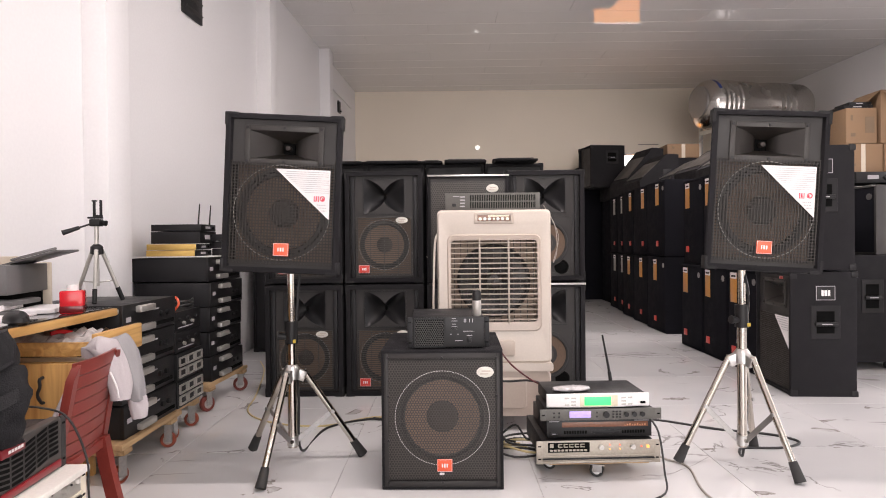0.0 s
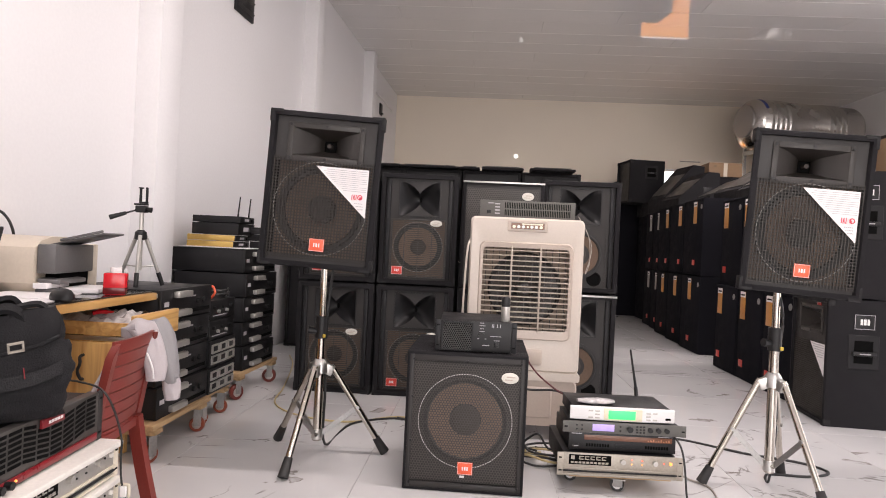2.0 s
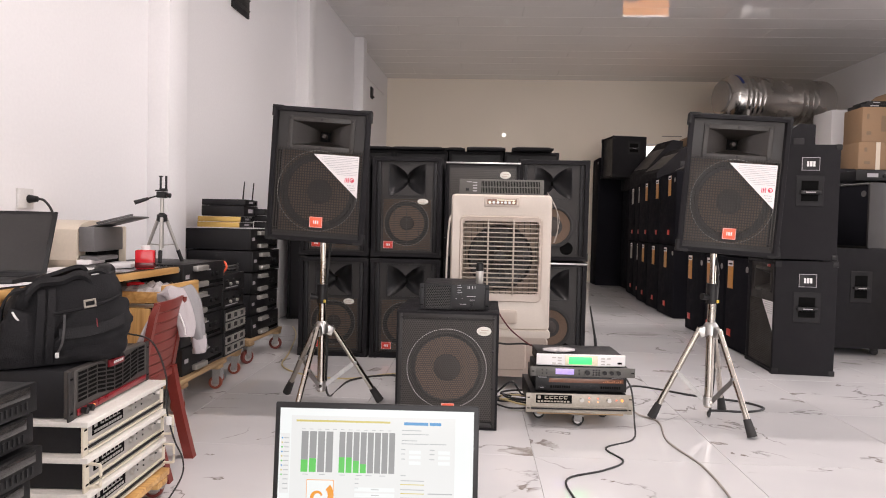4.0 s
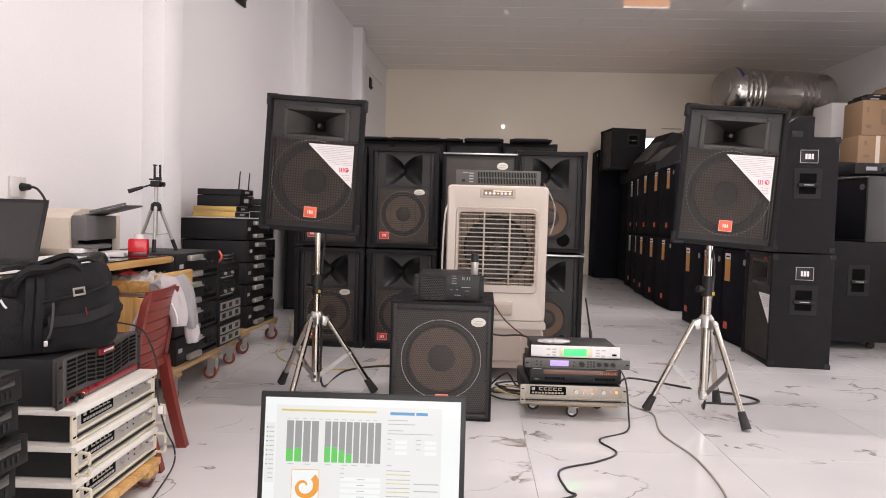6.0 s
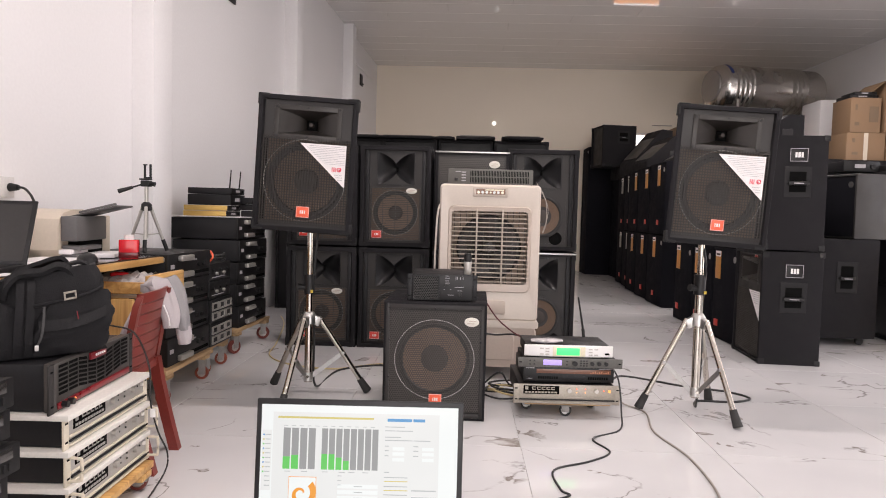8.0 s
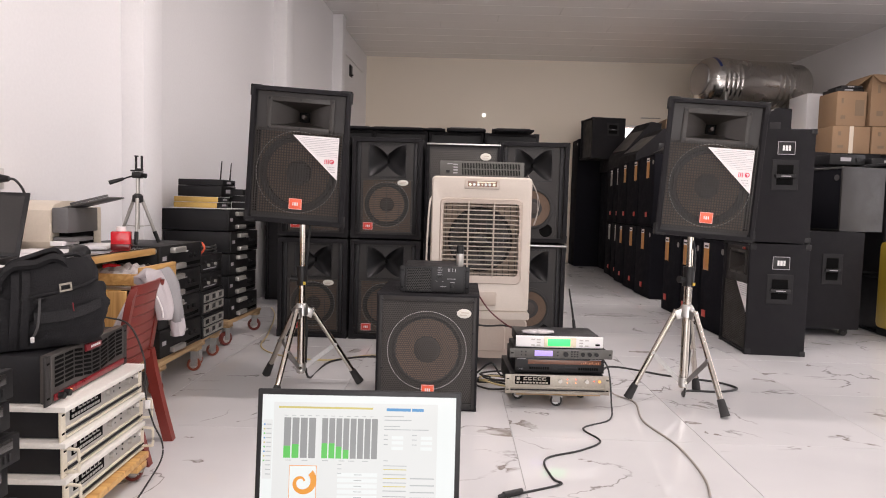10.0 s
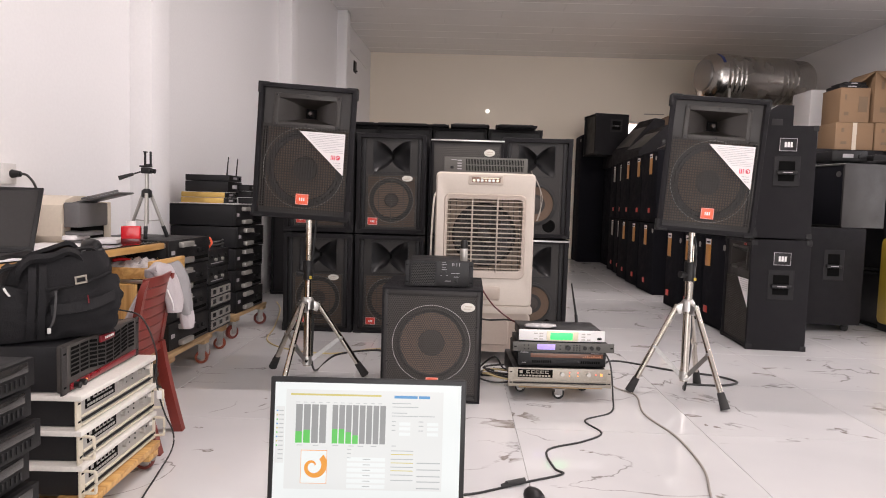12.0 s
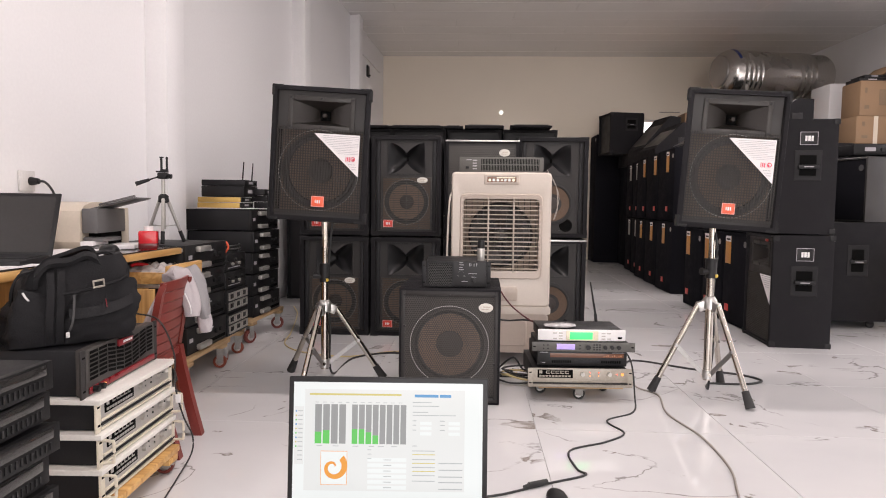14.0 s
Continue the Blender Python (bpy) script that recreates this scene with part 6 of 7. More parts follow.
for c in range(8):
    dz0, dz1 = (0, 0, 0, -0.007, -0.014, -0.014, -0.007, 0, 0)[c], (0, 0, 0, -0.007, -0.014, -0.014, -0.007, 0, 0)[c + 1]
    for k in range(7):
        x0, z = -0.205 + c * 0.0515, 0.044 + k * 0.0122
        if k == 6 and c in (3, 4):
            continue
        rows = [[(x0 + 0.045 * q, -0.002, z + dz0 * (1 - q) + dz1 * q + dz) for q in (0, 1)] for dz in (0, 0.0078)]
        part("vent_slot", B().loft(rows, close=False), AMP_SLOT, face)
part("red_stripe", B().box((-0.21, -0.005, 0.008), (0.21, 0.0, 0.026), 0.002), DARK_RED, face, "dark red stripe")
part("name_plate", B().box((-0.045, -0.009, 0.104), (0.045, -0.001, 0.125), 0.002), DARK_RED, face, "dark red name plate")
b = B()
for k in range(5):
    b.box((-0.022 + k * 0.012, -0.0098, 0.111), (-0.013 + k * 0.012, -0.0085, 0.118))
part("print", b, WHITE, face)
for x in (-0.19, -0.16):
    part("knob", B().cyl((x, -0.02, 0.018), (x, -0.004, 0.018), 0.009, n=14), BLACK, face)
part("indicator", B().cyl((-0.13, -0.008, 0.018), (-0.13, -0.004, 0.018), 0.003, n=8), LED_AMBER, face)
cable("mains_cable", [(-1.060, 2.13, 0.54), (-1.030, 2.12, 0.54), (-0.960, 2.1, 0.53), (-0.930, 2.11, 0.48), (-0.910, 2.12, 0.4), (-0.915, 2.13, 0.34), (-0.920, 2.15, 0.27), (-0.900, 2.16, 0.18), (-0.880, 2.18, 0.11), (-0.880, 2.17, 0.05), (-0.880, 2.05, 0.006), (-0.830, 1.8, 0.006), (-0.730, 1.4, 0.006)], 0.0028, CABLE, "thin black cable hanging down the amplifiers")
solo("cable_tag", B().box((-0.008, -0.004, -0.014), (0.008, 0.004, 0.014), 0.002), WHITE, "small white tag on the cable", "tag", m=pose(-0.912, 2.145, 0.25))

# black bag
BG = pose(-1.105, 1.86, 0.507, 0, 0, 42) @ Matrix.Diagonal((0.86, 0.9, 0.97, 1))
s = thing("laptop_bag", BG, "slouched black nylon laptop bag with handles and zips", "bag")


def soft_box(w, d, h, bulge, seed, slope=0.0, lean=0.0, taper=0.2, crease=0.17):
    """A stuffed cloth box: rounded sides, creased, its top rising along local x."""
    rows = []
    for i in range(17):
        t = i / 16
        k = 1 - 0.12 * (2 * t - 1) ** 4 - taper * t
        ring = []
        for j in range(48):
            a = 2 * math.pi * j / 48
            ca, sa = math.cos(a), math.sin(a)
            x = math.copysign(abs(ca) ** 0.5, ca) * w / 2 * k
            y = math.copysign(abs(sa) ** 0.5, sa) * d / 2 * k * (1 + bulge * math.sin(math.pi * t)) * (1 - 0.35 * t)
            wob = 1 + crease * noise.noise(Vector((x * 15 + seed, y * 15, t * 6))) + 0.05 * noise.noise(Vector((x * 40 + seed, y * 40, t * 16)))
            ring.append((x * wob + lean * t, y * wob, h * t * (1 + slope * x * t) + 0.03 * t * noise.noise(Vector((x * 11, y * 11, seed)))))
        rows.append(ring)
    return B().loft(rows, cap=True)


def webbing(pts, w, t, side):
    """A flat strap along the points; side is the way of its width."""
    P = [Vector(p) for p in pts]
    out = []
    for k in range(len(P) - 1):
        a, b_, c, d = P[max(k - 1, 0)], P[k], P[k + 1], P[min(k + 2, len(P) - 1)]
        for q in range(5):
            f = q / 5
            out.append(0.5 * ((2 * b_) + (c - a) * f + (2 * a - 5 * b_ + 4 * c - d) * f * f + (3 * b_ - a - 3 * c + d) * f ** 3))
    out.append(P[-1])
    rows = []
    sd = Vector(side).normalized()
    for i, p in enumerate(out):
        way = (out[min(i + 1, len(out) - 1)] - out[max(i - 1, 0)]).normalized()
        up = way.cross(sd).normalized()
        rows.append([p + sd * w / 2 * u + up * t / 2 * v for u, v in ((-1, -1), (1, -1), (1, 1), (-1, 1))])
    return B().loft(rows, cap=True)


part("body", soft_box(0.405, 0.19, 0.24, 0.25, 1, 0.75, 0.03, 0.16), BAG, s, smooth=60)
part("front_pocket", soft_box(0.24, 0.09, 0.155, 0.5, 5, 1.4, 0.02, 0.1), BAG, s, "bulging front pocket", 60).matrix_local = pose(0.07, -0.08, 0.008)
part("side_pocket", soft_box(0.17, 0.08, 0.15, 0.5, 9, 0.6, 0.02, 0.25), BAG, s, "", 60).matrix_local = pose(-0.115, -0.075, 0.006)
part("pocket_band", webbing([(-0.02, -0.14, 0.095), (0.05, -0.152, 0.1), (0.12, -0.148, 0.112), (0.172, -0.13, 0.128)], 0.03, 0.004, (0, 0.25, 1)), BAG_SHEEN, s, "sheeny nylon band")
part("pocket_rim", B().tube([(-0.03, -0.115, 0.15), (0.05, -0.135, 0.165), (0.12, -0.125, 0.18), (0.165, -0.1, 0.195)], 0.005), BAG, s)
for x in (-0.075, -0.045):
    part("webbing", webbing([(x, -0.118, 0.01), (x, -0.128, 0.07), (x + 0.008, -0.112, 0.14), (x + 0.015, -0.075, 0.205), (x + 0.02, -0.04, 0.222)], 0.022, 0.005, (1, 0, 0)), BAG, s, "flat nylon strap")
part("carry_handle", webbing([(-0.1, -0.06, 0.17), (-0.095, -0.07, 0.205), (-0.06, -0.062, 0.236), (0.0, -0.05, 0.24), (0.05, -0.042, 0.256), (0.085, -0.038, 0.24), (0.1, -0.045, 0.2)], 0.03, 0.012, (0.2, 1, 0.5)), BAG, s, "padded carry handle", 60)
part("carry_handle", webbing([(-0.08, 0.045, 0.18), (-0.06, 0.04, 0.228), (0.0, 0.035, 0.252), (0.07, 0.03, 0.27), (0.1, 0.03, 0.24)], 0.028, 0.012, (0.2, 1, -0.5)), BAG, s, "padded carry handle", 60)
part("shoulder_strap", webbing([(-0.165, -0.03, 0.12), (-0.162, -0.05, 0.17), (-0.14, -0.05, 0.206), (-0.09, -0.03, 0.218), (-0.02, -0.01, 0.232), (0.06, 0.0, 0.25), (0.13, 0.0, 0.262), (0.165, 0.01, 0.23)], 0.03, 0.007, (0.3, 1, 0.2)), BAG, s, "black shoulder strap", 60)
bk = B()
for lo, hi in (((0.0, 0.0), (0.036, 0.005)), ((0.0, 0.019), (0.036, 0.024)), ((0.0, 0.005), (0.005, 0.019)), ((0.031, 0.005), (0.036, 0.019))):
    bk.box((lo[0], -0.003, lo[1]), (hi[0], 0.003, hi[1]), 0.001, pose(0.05, -0.142, 0.165, 10, -8, 0))
part("buckle", bk, AGED, s, "metal buckle frame")
zp = part("zip_pull", webbing([(-0.005, -0.14, 0.15), (-0.008, -0.148, 0.11), (-0.014, -0.15, 0.07), (-0.025, -0.148, 0.045)], 0.007, 0.003, (1, 0, 0)), VENT_GREY, s, "grey zip pull")
part("pull_end", B().box((-0.033, -0.153, 0.03), (-0.022, -0.147, 0.046), 0.002), SOCKET_GREY, zp, "pale pull end")
part("zip_pull", webbing([(-0.14, -0.098, 0.16), (-0.134, -0.108, 0.148), (-0.126, -0.112, 0.138)], 0.006, 0.003, (1, 0, 0.3)), SOCKET_GREY, s, "pale zip pull")
part("red_stitch", B().box((0.1, -0.1585, 0.098), (0.1025, -0.152, 0.122), 0, pose(0, 0, 0, 0, -8, 0)), DARK_RED, s)

# pile of black units nearest the desk end
S4 = pose(-0.8, 1.11, 0.01, 0, 0, 91)
solo("base_board", B().box((-0.23, 0.0, 0.0), (0.23, 0.38, 0.108), 0.003), PLY, "plywood base under black players", "board", m=pose(-0.8, 1.11, 0, 0, 0, 91))
for k in range(7):
    s = thing("disc_player", S4 @ pose(0.006 * ((k * 2) % 3 - 1), 0.008 * (k % 2), 0.1 + k * 0.0675, 0, 0, (0, 1.5, -1, 1, -1.5, 0.5, -0.5)[k]), "glossy black player unit, stacked", "player", "stacked black players")
    part("case", B().box((-0.22, 0.008, 0.006), (0.22, 0.36, 0.064), 0.002), BLACK_CASE, s)
    f = part("face", B().box((-0.222, -0.004, 0.006), (0.222, 0.012, 0.065), 0.002), BLACK_CASE, s)
    part("window", B().box((-0.2, -0.0055, 0.038), (0.2, -0.002, 0.06), 0.001), DESK_GLASS, f, "dark glossy window")
    for i in range(16):
        part("vent_bar", B().box((-0.03 + i * 0.0145, -0.006, 0.015), (-0.0245 + i * 0.0145, -0.002, 0.031)), BLACK, f)
    for x in (-0.16, -0.12, -0.08):
        part("button", B().cyl((x, -0.007, 0.022), (x, -0.003, 0.022), 0.004, n=8), BLACK, f)
    part("print", B().box((-0.2, -0.005, 0.031), (-0.15, -0.0035, 0.0325)), INK, f)
    for x in (-0.18, 0.18):
        for y in (0.04, 0.32):
            part("foot", B().cyl((x, y, 0.0), (x, y, 0.007), 0.014, n=10), RUBBER, s)

# ---- along the right: stored loudspeakers facing the aisle ----


def recess_handle(parent, x, y0, z, w=0.17, h=0.2):
    """A dished handle on the side at local x, seen along local x."""
    p = part("handle_dish", B().loft([[(x + dx, y0 + sy * (w / 2 - k), z + sz * (h / 2 - k)) for sy, sz in ((-1, -1), (1, -1), (1, 1), (-1, 1))] for dx, k in ((0.001, 0.0), (0.004, 0.003), (0.004, 0.014), (0.0015, 0.03))], cap=True), GUARD, parent, "black moulded handle dish")
    # near-black plate for the shade of a deeper hollow
    part("dish_shade_plate", B().box((x - 0.001, y0 - w / 2 + 0.034, z - h / 2 + 0.034), (x + 0.003, y0 + w / 2 - 0.034, z + h / 2 - 0.034)), AMP_SLOT, p)
    g = part("grip", B().box((x + 0.004, y0 - w / 2 + 0.02, z - 0.022), (x + 0.024, y0 + w / 2 - 0.02, z + 0.004), 0.007), BLACK, p, "black grip bar")
    part("grip_print", B().box((x + 0.0235, y0 - 0.03, z - 0.012), (x + 0.0248, y0 + 0.03, z - 0.006)), INK, g)


def logo_plate(parent, x, y0, z, w=0.11, h=0.085):
    p = part("logo_plate", B().box((x - 0.001, y0 - w / 2, z - h / 2), (x + 0.004, y0 + w / 2, z + h / 2), 0.001), BLACK, parent, "black plate with a thin pale border")
    b = B()
    for lo, hi in (((-0.5, -0.5), (0.5, -0.46)), ((-0.5, 0.46), (0.5, 0.5)), ((-0.5, -0.46), (-0.47, 0.46)), ((0.47, -0.46), (0.5, 0.46))):
        b.box((x + 0.0035, y0 + lo[0] * w, z + lo[1] * h), (x + 0.0048, y0 + hi[0] * w, z + hi[1] * h))
    part("border", b, INK, p)
    b = B()
    for a, c in ((-0.22, -0.1), (-0.06, 0.08), (0.12, 0.24)):
        b.box((x + 0.0035, y0 + a * w, z - 0.2 * h), (x + 0.0052, y0 + c * w, z + 0.2 * h))
    part("mark", b, WHITE, p, "pale blocks")


def side_speaker(m, label, w=0.52, d=0.385, h=0.745, leaf=True):
    """Front towards local -y; its right-hand side carries the handle."""
    s = thing("loudspeaker", m, label, "loudspeaker", "large loudspeakers by the aisle")
    cabinet(s, w, d, h, 0.022, 0.02, holes=((-0.2, 0.2, 0.05, 0.46), (-0.14, 0.14, h - 0.2, h - 0.07)))
    corners(s, w, d, h, 0.04)
    for z0 in (0, 1):
        z = h if z0 else 0
        part("corner_guard", B().box((w / 2 - 0.03, d - 0.035, z - 0.035 if z0 else -0.003), (w / 2 + 0.004, d + 0.004, z + 0.003 if z0 else 0.035), 0.006), BLACK, s)
    horn_rect(s, 0, h - 0.135, 0.28, 0.13, 0.02, 0.09)
    part("grille", grid_mesh(-0.22, 0.22, 0.035, 0.47, 0.0125, 0.0045, 0.014), GRILLE_DARK, s)
    part("woofer_board", B().box((-0.21, 0.06, 0.045), (0.21, 0.066, 0.47)), FOAM, s)
    badge(s, 0.1, h - 0.05, 0.05, 0.04, 0.018, RED_BADGE, False)
    if leaf:
        xs = ((0.02, 0.47), (0.215, 0.47), (0.215, 0.28))
        lf = part("leaflet", B().put([(x, yy, z) for yy in (0.007, 0.0085) for x, z in xs], [(0, 1, 2), (5, 4, 3), (0, 3, 4, 1), (1, 4, 5, 2), (2, 5, 3, 0)]), PAPER, s, "white triangular printed leaflet")
        b = B()
        for i in range(6):
            b.box((0.045 + i * 0.016, 0.006, 0.458 - i * 0.014), (0.208, 0.0072, 0.461 - i * 0.014))
        part("print", b, INK, lf)
    logo_plate(s, w / 2, d * 0.52, h - 0.125)
    recess_handle(s, w / 2, d * 0.52, h - 0.3)
    return s


JBLAB = "large black loudspeaker with a dished side handle, stacked"
side_speaker(pose(2.072, 4.655, 0, 0, 0, -94), JBLAB)
side_speaker(pose(2.072, 4.67, 0.757, 0, 0, -95), JBLAB)


def store_speaker(m, w, d, h, label, sticker=ORANGE_LABEL, red=True, sx=0.0, shell=BLACK_CLOTH):
    """Plain dark cloth front with a label, a badge and a round tag."""
    s = thing("loudspeaker", m, label, "loudspeaker", "stored loudspeakers by the aisle")
    cabinet(s, w, d, h, 0.016, 0.01, bevel=0.016, baffle=BLACK_CLOTH, material=shell)
    part("grille_cloth", B().box((-w / 2 + 0.022, 0.004, 0.022), (w / 2 - 0.022, 0.011, h - 0.022), 0.003), BLACK_CLOTH, s)
    if sticker:
        lb = part("label_sheet", B().box((sx - 0.05, 0.0015, h - 0.25), (sx + 0.05, 0.005, h - 0.03), 0.0005), sticker, s, "tall orange label")
        part("label_head", B().box((sx - 0.05, 0.0008, h - 0.075), (sx + 0.05, 0.0018, h - 0.03)), PAPER, lb)
        part("label_print", B().box((sx - 0.035, 0.0, h - 0.062), (sx + 0.035, 0.001, h - 0.05)), AMP_SLOT, lb)
    if red:
        part("badge", B().box((sx - 0.035, 0.0, 0.1), (sx + 0.035, 0.005, 0.155), 0.001), RED_BADGE, s, "red badge")
    part("round_tag", B().cyl((w / 2 - 0.06, 0.001, h - 0.085), (w / 2 - 0.06, 0.005, h - 0.085), 0.024, n=18), DARK_STEEL, s, "grey round tag")
    return s


ST = "black cloth-fronted loudspeaker with an orange label, stacked"
for k in range(3):
    y = 5.2 + 0.49 * k
    store_speaker(pose(2.125, y, 0, 0, 0, -90 + (1, -1, 0)[k]), 0.47, 0.4, 0.73, ST, sx=-0.13)
    store_speaker(pose(2.125 + 0.01 * k, y, 0.736, 0, 0, -90 + (0, 1, -1)[k]), 0.47, 0.4, 0.74, ST, sx=-0.13)
for k in range(3):
    for z in (0, 0.782):
        store_speaker(pose(2.19 + 0.035 * k, 7.34 + 0.62 * k, z, 0, 0, -90 + (0, 1, 0)[k]), 0.6, 0.45, 0.775, ST, sx=0.06 if z else -0.02)
for k in range(2):
    for z in (0, 0.782):
        store_speaker(pose(2.33 + 0.035 * k, 9.16 + 0.52 * k, z, 0, 0, -90), 0.5, 0.45, 0.775, "black cloth-fronted loudspeaker with a pale strip label", DARK_STEEL, sx=0.0)
for k in range(2):
    store_speaker(pose(2.48 + 0.05 * k, 10.6 + 0.64 * k, 0, 0, 0, -90), 0.62, 0.5, 1.56, "tall black column loudspeaker by the aisle", None, False)


def big_box(m, label="large black bass cabinet with a dark handle opening", name="bass_cabinet", w=0.6, d=0.6, h=0.65, handle=True):
    s = thing(name, m, label, "cabinet")
    cabinet(s, w, d, h, 0.025, 0.03, baffle=BLACK_MATT)
    corners(s, w, d, h, 0.05)
    if handle:
        recess_handle(s, w / 2, d * 0.62, h * 0.72, 0.2, 0.2)
    return s


def wedge_monitor(m, w, d, h, label="black wedge floor monitor lying on the stack"):
    s = thing("stage_monitor", m, label, "stage monitor", "wedge monitors")
    prof = [(0.0, 0.0), (d, 0.0), (d, h), (d * 0.72, h * 1.02), (0.03, h * 0.35), (0.0, h * 0.28)]
    part("cabinet", B().loft([[(x, y, z) for y, z in prof] for x in (-w / 2, -w / 2 + 0.01, w / 2 - 0.01, w / 2)], cap=True), CARPET, s)
    a = math.degrees(math.atan2(h * 0.67, d * 0.69))
    part("grille", B().box((-w / 2 + 0.03, 0.02, 0.0), (w / 2 - 0.03, math.hypot(h * 0.67, d * 0.69) - 0.02, 0.006), 0.002, pose(0, 0.03, h * 0.35 + 0.002, a, 0, 0)), GRILLE, s)
    part("handle", B().box((w / 2 - 0.002, d * 0.6, h * 0.35), (w / 2 + 0.004, d * 0.8, h * 0.6), 0.002), BLACK, s)
    return s


store_speaker(pose(2.1, 11.25, 0, 0, 0, -90), 0.5, 0.5, 2.12, "tall black column loudspeaker at the end of the aisle", None, False)
big_box(pose(2.72, 10.32, 1.562, 0, 0, 4), "black cabinet under a bass cabinet", "plain_cabinet", 0.46, 0.6, 0.19, False)
big_box(pose(2.15, 10.6, 1.755, 0, 0, -80), w=0.5, d=0.55, h=0.64)
wedge_monitor(pose(2.5, 7.3, 1.56, 0, 0, -88), 0.62, 0.5, 0.34)
wedge_monitor(pose(2.5, 8.05, 1.56, 0, 0, -92), 0.62, 0.5, 0.3)
wedge_monitor(pose(2.4, 8.95, 1.56, 0, 0, -85), 0.6, 0.5, 0.46)
wedge_monitor(pose(2.2, 5.35, 1.478, 0, 0, -90), 0.6, 0.4, 0.26)
wedge_monitor(pose(2.2, 6.0, 1.478, 0, 0, -94), 0.6, 0.4, 0.28)
wedge_monitor(pose(2.4, 9.6, 1.56, 0, 0, -80), 0.5, 0.55, 0.64)

# further in on the right
s = big_box(pose(2.73, 5.42, 0.06, 0, 0, -90), "black bass cabinet on castors with a side handle", "bass_cabinet", 0.55, 0.54, 0.76, False)
recess_handle(s, 0.275, 0.3, 0.47, 0.16, 0.24)
for x in (-0.2, 0.2):
    for y in (0.06, 0.46):
        c = part("castor", B().box((x - 0.02, y - 0.02, -0.028), (x + 0.02, y + 0.02, 0.0), 0.003), BLACK, s)
        part("wheel", B().cyl((x - 0.012, y, -0.032), (x + 0.012, y, -0.032), 0.028, n=16), RUBBER, c)
store_speaker(pose(3.065, 5.49, 0.824, 0, 0, -76), 0.5, 0.42, 0.51, "grey-sided black loudspeaker with an orange label on a bass cabinet", sx=-0.13, red=False, shell=BAFFLE)
for k, (x, y, z, w, d, h) in enumerate(((3.85, 5.6, 0.0, 0.6, 0.6, 0.46), (3.85, 5.65, 0.465, 0.6, 0.62, 0.92), (4.5, 6.2, 0.0, 0.6, 0.6, 1.35), (2.95, 6.7, 0.0, 0.6, 0.6, 1.5), (3.6, 6.9, 0.0, 0.6, 0.6, 1.45), (4.25, 7.0, 0.0, 0.6, 0.6, 1.45))):
    big_box(pose(x - 0.3, y, z, 0, 0, -90 + (k * 37 % 5) - 2), "plain black stored loudspeaker cabinet", "stored_cabinet", w, d, h, k % 2 == 0)
for x, y, z, w, d, h in ((3.0, 6.45, 1.502, 0.28, 0.3, 0.06), (3.45, 5.75, 1.387, 0.3, 0.3, 0.09), (3.8, 5.7, 1.387, 0.35, 0.3, 0.06)):
    small_device(pose(x, y, z), w, d, h, BLACK_MATT, "small black unit on the stored cabinets")
s = thing("yellow_machine", pose(3.8, 4.95, 0.0), "yellow steel machine casing with a dark grip", "machine")
part("casing", B().box((-0.3, -0.1, 0.05), (0.3, 0.4, 0.76), 0.05), YELLOW, s)
part("grip", B().box((-0.25, -0.106, 0.2), (-0.15, -0.098, 0.25), 0.003), BLACK, s)
part("label_sheet", B().box((-0.28, -0.104, 0.58), (-0.05, -0.099, 0.7)), PAPER, s)
part("skirt", B().box((-0.28, -0.08, 0.0), (0.28, 0.38, 0.06), 0.01), BLACK_MATT, s)

# cartons, white crate and the tank, high at the back
for k, (x, y, w, h) in enumerate(((4.3, 8.1, 0.62, 1.72), (4.95, 8.15, 0.62, 1.72), (3.6, 8.3, 0.62, 1.72), (5.5, 8.3, 0.45, 1.72))):
    big_box(pose(x - 0.31, y + 0.3, 0, 0, 0, -90), "plain black stored loudspeaker cabinet", "stored_cabinet", 0.6, w, h, False)


def carton(m, w, d, h, label, flaps=False, window=True):
    s = thing("carton", m, label, "carton", "cardboard cartons")
    part("box", B().box((-w / 2, 0, 0), (w / 2, d, h), 0.006), CARTON, s)
    part("tape", B().box((-0.025, -0.002, 0), (0.025, 0.001, h)), PRINTER, s, "pale parcel tape") if not window else part("panel", B().box((w * 0.12, -0.003, h * 0.3), (w * 0.42, 0.001, h * 0.75)), CARTON_DARK, s, "dark printed panel")
    part("print", B().box((-w * 0.35, -0.003, h * 0.2), (-w * 0.2, 0.001, h * 0.3)), CARTON_DARK, s)
    part("print", B().box((-w * 0.35, -0.003, h * 0.65), (-w * 0.28, 0.001, h * 0.8)), CARTON_DARK, s)
    if flaps:
        part("flap", B().box((-w / 2, -0.22, 0), (w / 2, 0.0, 0.006), 0.001, pose(0, 0, h, 35, 0, 0)), CARTON, s, "open flap")
        part("flap", B().box((-0.2, 0, 0), (0.0, d, 0.006), 0.001, pose(-w / 2, 0, h, 0, -40, 0)), CARTON, s, "open flap")
    return s


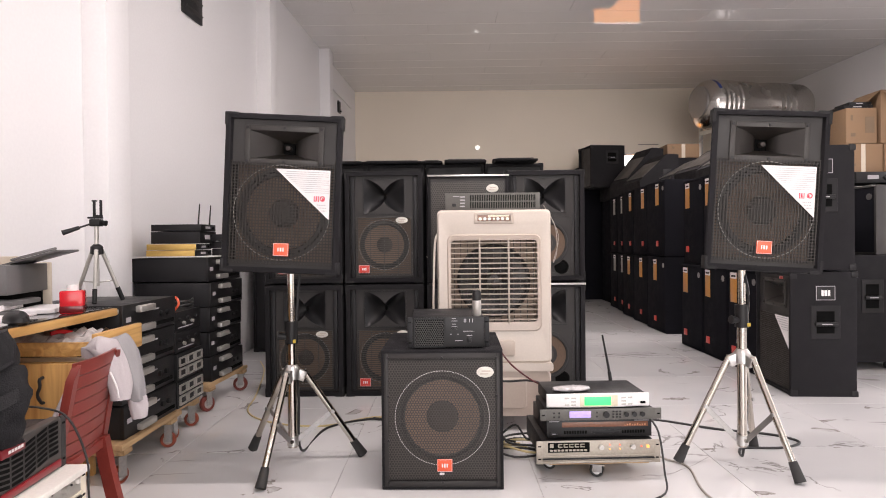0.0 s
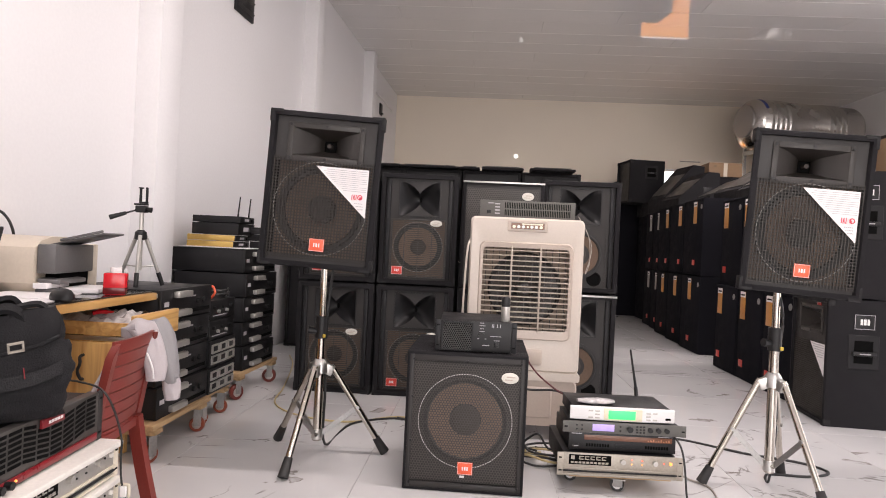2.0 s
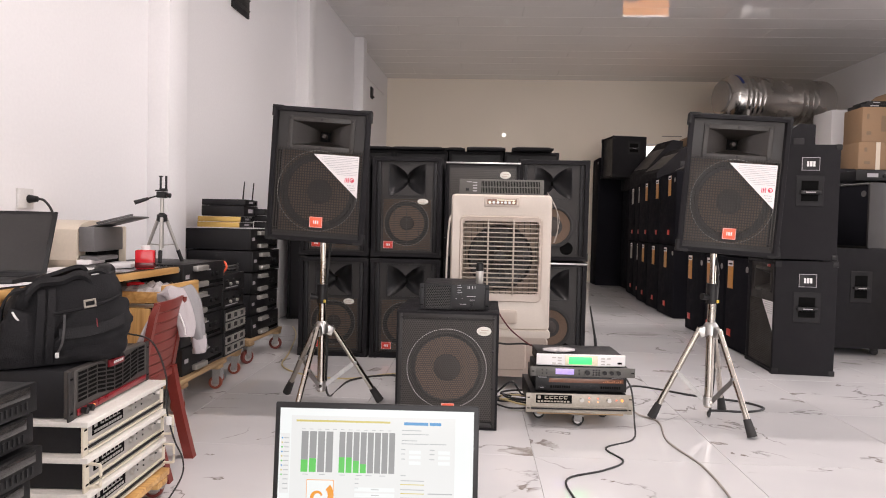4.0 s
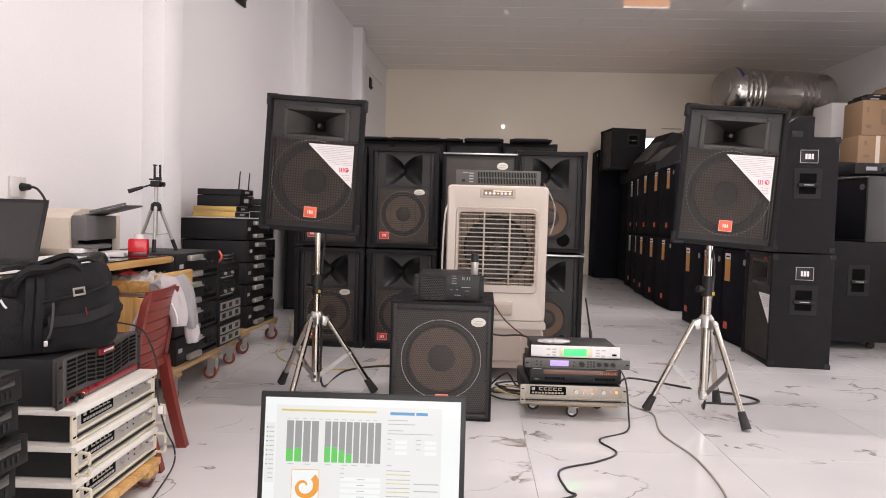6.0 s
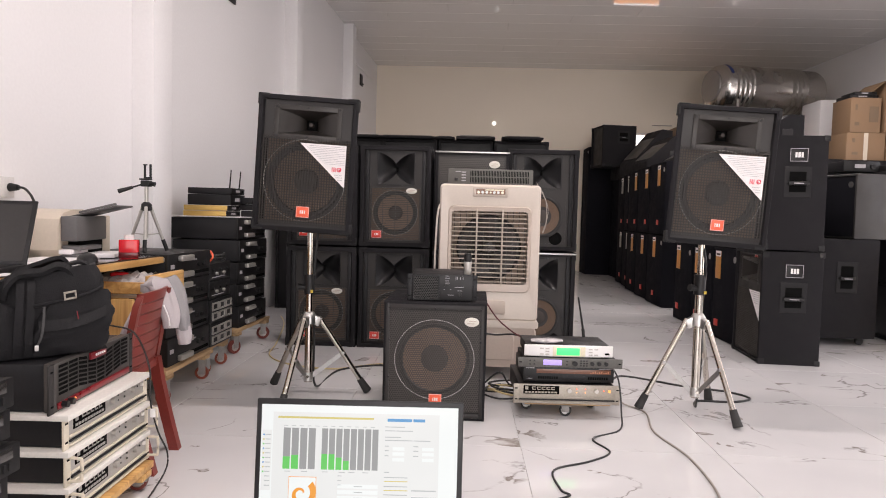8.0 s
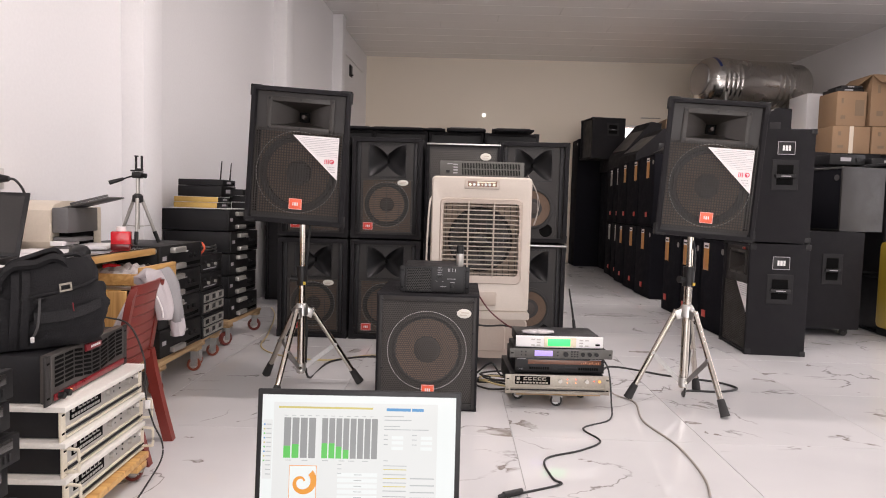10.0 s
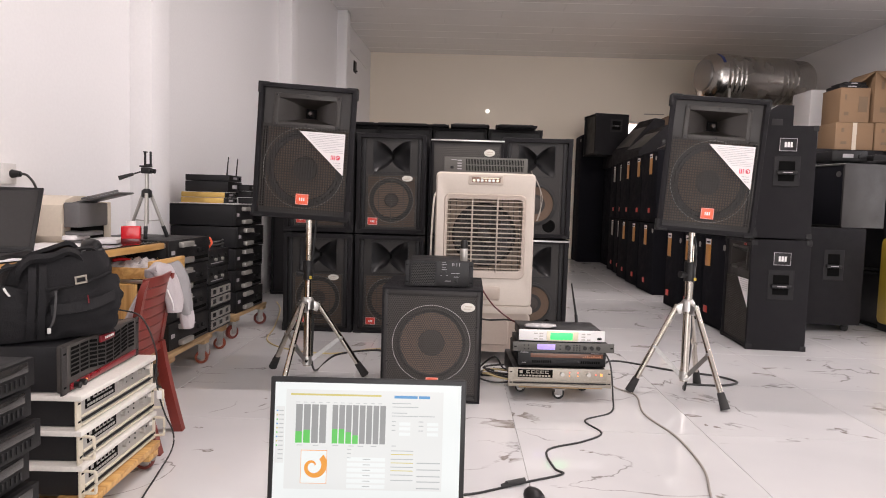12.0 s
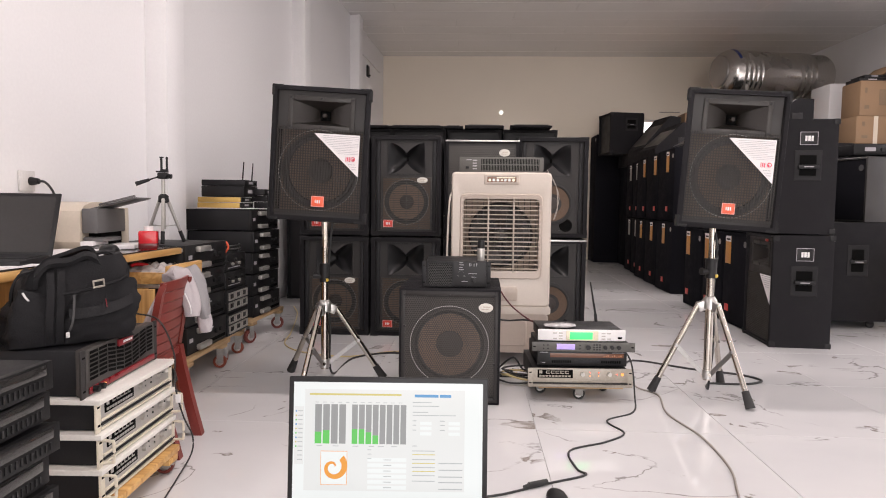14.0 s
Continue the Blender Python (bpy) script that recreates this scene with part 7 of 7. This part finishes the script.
carton(pose(4.92, 8.2, 1.725), 0.46, 0.4, 0.33, "brown cardboard carton on the stored cabinets", window=False)
carton(pose(5.42, 8.2, 1.725), 0.5, 0.45, 0.335, "brown cardboard carton with parcel tape", window=False)
carton(pose(4.9, 8.2, 2.058), 0.36, 0.4, 0.42, "brown cardboard carton with a dark printed panel")
carton(pose(5.38, 8.2, 2.063), 0.5, 0.45, 0.62, "brown cardboard carton with open flaps", True)
small_device(pose(4.9, 8.25, 2.481), 0.34, 0.3, 0.04, BLACK_MATT, "flat black unit on a carton")
small_device(pose(4.92, 8.25, 2.523), 0.26, 0.3, 0.035, BLACK_MATT, "flat black unit on a carton")
carton(pose(3.28, 9.5, 2.08), 0.44, 0.35, 0.19, "small brown carton on top of the stored cabinets", window=False)
big_box(pose(2.95, 9.9, 0, 0, 0, -90), "plain black stored loudspeaker cabinet", "stored_cabinet", 0.8, 0.7, 2.075, False)
solo("tall_cabinet", B().box((-0.25, 0, 0), (0.25, 0.5, 2.63), 0.02), WALL_WHITE, "tall plain white cabinet behind the cartons", "cabinet", m=pose(5.13, 9.2, 0))
big_box(pose(3.74, 9.15, 0, 0, 0, -90), "plain black stored loudspeaker cabinet", "stored_cabinet", 0.6, 0.62, 1.72, False)

s = thing("water_tank", pose(3.72, 10.0, 2.91, 0, 0, 13), "horizontal ribbed stainless steel water tank on a steel frame", "water tank")
prof = [(0.0005, -0.05), (0.12, -0.045), (0.25, -0.02), (0.33, 0.03), (0.35, 0.07)]
for k in range(9):
    x = 0.14 + k * 0.075 if k < 5 else 0.6 + k * 0.09
    prof += [(0.35, x), (0.358, x + 0.012), (0.358, x + 0.024), (0.35, x + 0.036)]
prof += [(0.35, 1.6), (0.33, 1.65), (0.0005, 1.7)]
part("shell", B().lathe(prof, pose(0, 0, 0, 0, 90, 0), 48), TANK, s, "polished ribbed sheet")
part("manhole", B().lathe([(0.0005, 0.02), (0.19, 0.02), (0.23, 0.008), (0.23, -0.03)], pose(-0.045, 0, 0.03, 0, -90, 0), 28), DARK_STEEL, s, "dark round cover")
rows = [[(x, -r_ * math.cos(radians(a_)), r_ * math.sin(radians(a_))) for a_ in range(30, 76, 5)] for x, r_ in ((0.09, 0.352), (0.09, 0.3545), (0.135, 0.3545), (0.135, 0.352))]
part("blue_label", B().loft(rows, close=False), mat("blue_label_print", (0.03, 0.05, 0.2), 0.4), s, "blue printed label")
for x in (0.2, 1.4):
    for y in (-0.3, 0.3):
        part("frame_leg", B().box((x - 0.02, y - 0.02, -2.91), (x + 0.02, y + 0.02, -0.2)), STEEL, s)
    part("cradle", B().box((x - 0.02, -0.32, -0.4), (x + 0.02, 0.32, -0.345)), STEEL, s)
part("frame_rail", B().box((0.2, -0.32, -0.46), (1.4, -0.28, -0.4)), STEEL, s)

# lamp on the end wall
s = thing("wall_lamp", pose(0.543, 11.6, 2.543), "small round white bulb on the end wall", "lamp")
part("base", B().cyl((0, -0.03, 0), (0, 0, 0), 0.03), WHITE, s)
part("bulb", B().lathe([(0.02, 0.02)] + [(0.05 * math.sin(a) * 0.75, 0.06 - 0.037 * math.cos(a)) for a in (0.5, 0.9, 1.3, 1.7, 2.1, 2.5, 2.9, 3.13)], pose(0, 0, 0) @ FRONT, 20), mat("lit_bulb", (1, 0.95, 0.88), 0.3, emit=1.1), s, "lit white bulb")

# second row behind the centre stack
for k, x in enumerate((-1.45, -0.95, -0.44, 0.08, 0.6)):
    for z in (0, 0.82):
        big_box(pose(x, 6.2, z, 0, 0, 0), "plain black stored loudspeaker behind the front row", "stored_cabinet", 0.508, 0.5, 0.81, False)
wedge_monitor(pose(0.17, 6.1, 1.632, 0, 0, 0), 0.36, 0.4, 0.06)
for x in (0.6,):
    wedge_monitor(pose(x, 6.0, 1.632), 0.36, 0.4, 0.05)
for x, w in ((-0.98, 0.5), (-0.47, 0.5), (-0.12, 0.18)):
    wedge_monitor(pose(x, 6.1, 1.632), w, 0.4, 0.05, "flat black wedge monitor lying on the stored loudspeakers")

# ---- floor tiles ----
PX, PY, X0, Y0 = 0.79, 0.78, 0.348, 2.66
half_x, half_y, g, bev = PX / 2 - 0.0012, PY / 2 - 0.0012, 0.004, 0.0008
b = B()
lo = [(-half_x, -half_y, -g), (half_x, -half_y, -g), (half_x, half_y, -g), (-half_x, half_y, -g)]
mid_ = [(x, y, -bev) for x, y, _ in lo]
top = [(math.copysign(abs(x) - bev, x), math.copysign(abs(y) - bev, y), 0) for x, y, _ in lo]
b.loft([lo, mid_, top], cap=True)
first = None
for i in range(-4, 8):
    for j in range(-8, 12):
        x, y = X0 + (i + 0.5) * PX, Y0 + (j + 0.5) * PY
        if first is None:
            first = part("tile", b, TILE, floor, "", 20)
            t = first
        else:
            t = new("tile", first.data)
            t.parent = floor
        t.location = (x, y, 0)

# rows of tiny print stay one piece each
for ob in list(bpy.data.objects):
    if ob.type == "MESH" and ob.name.split(".")[0] == "print" and len(ob.data.vertices) > 8:
        tagged(ob, kind="stuff")
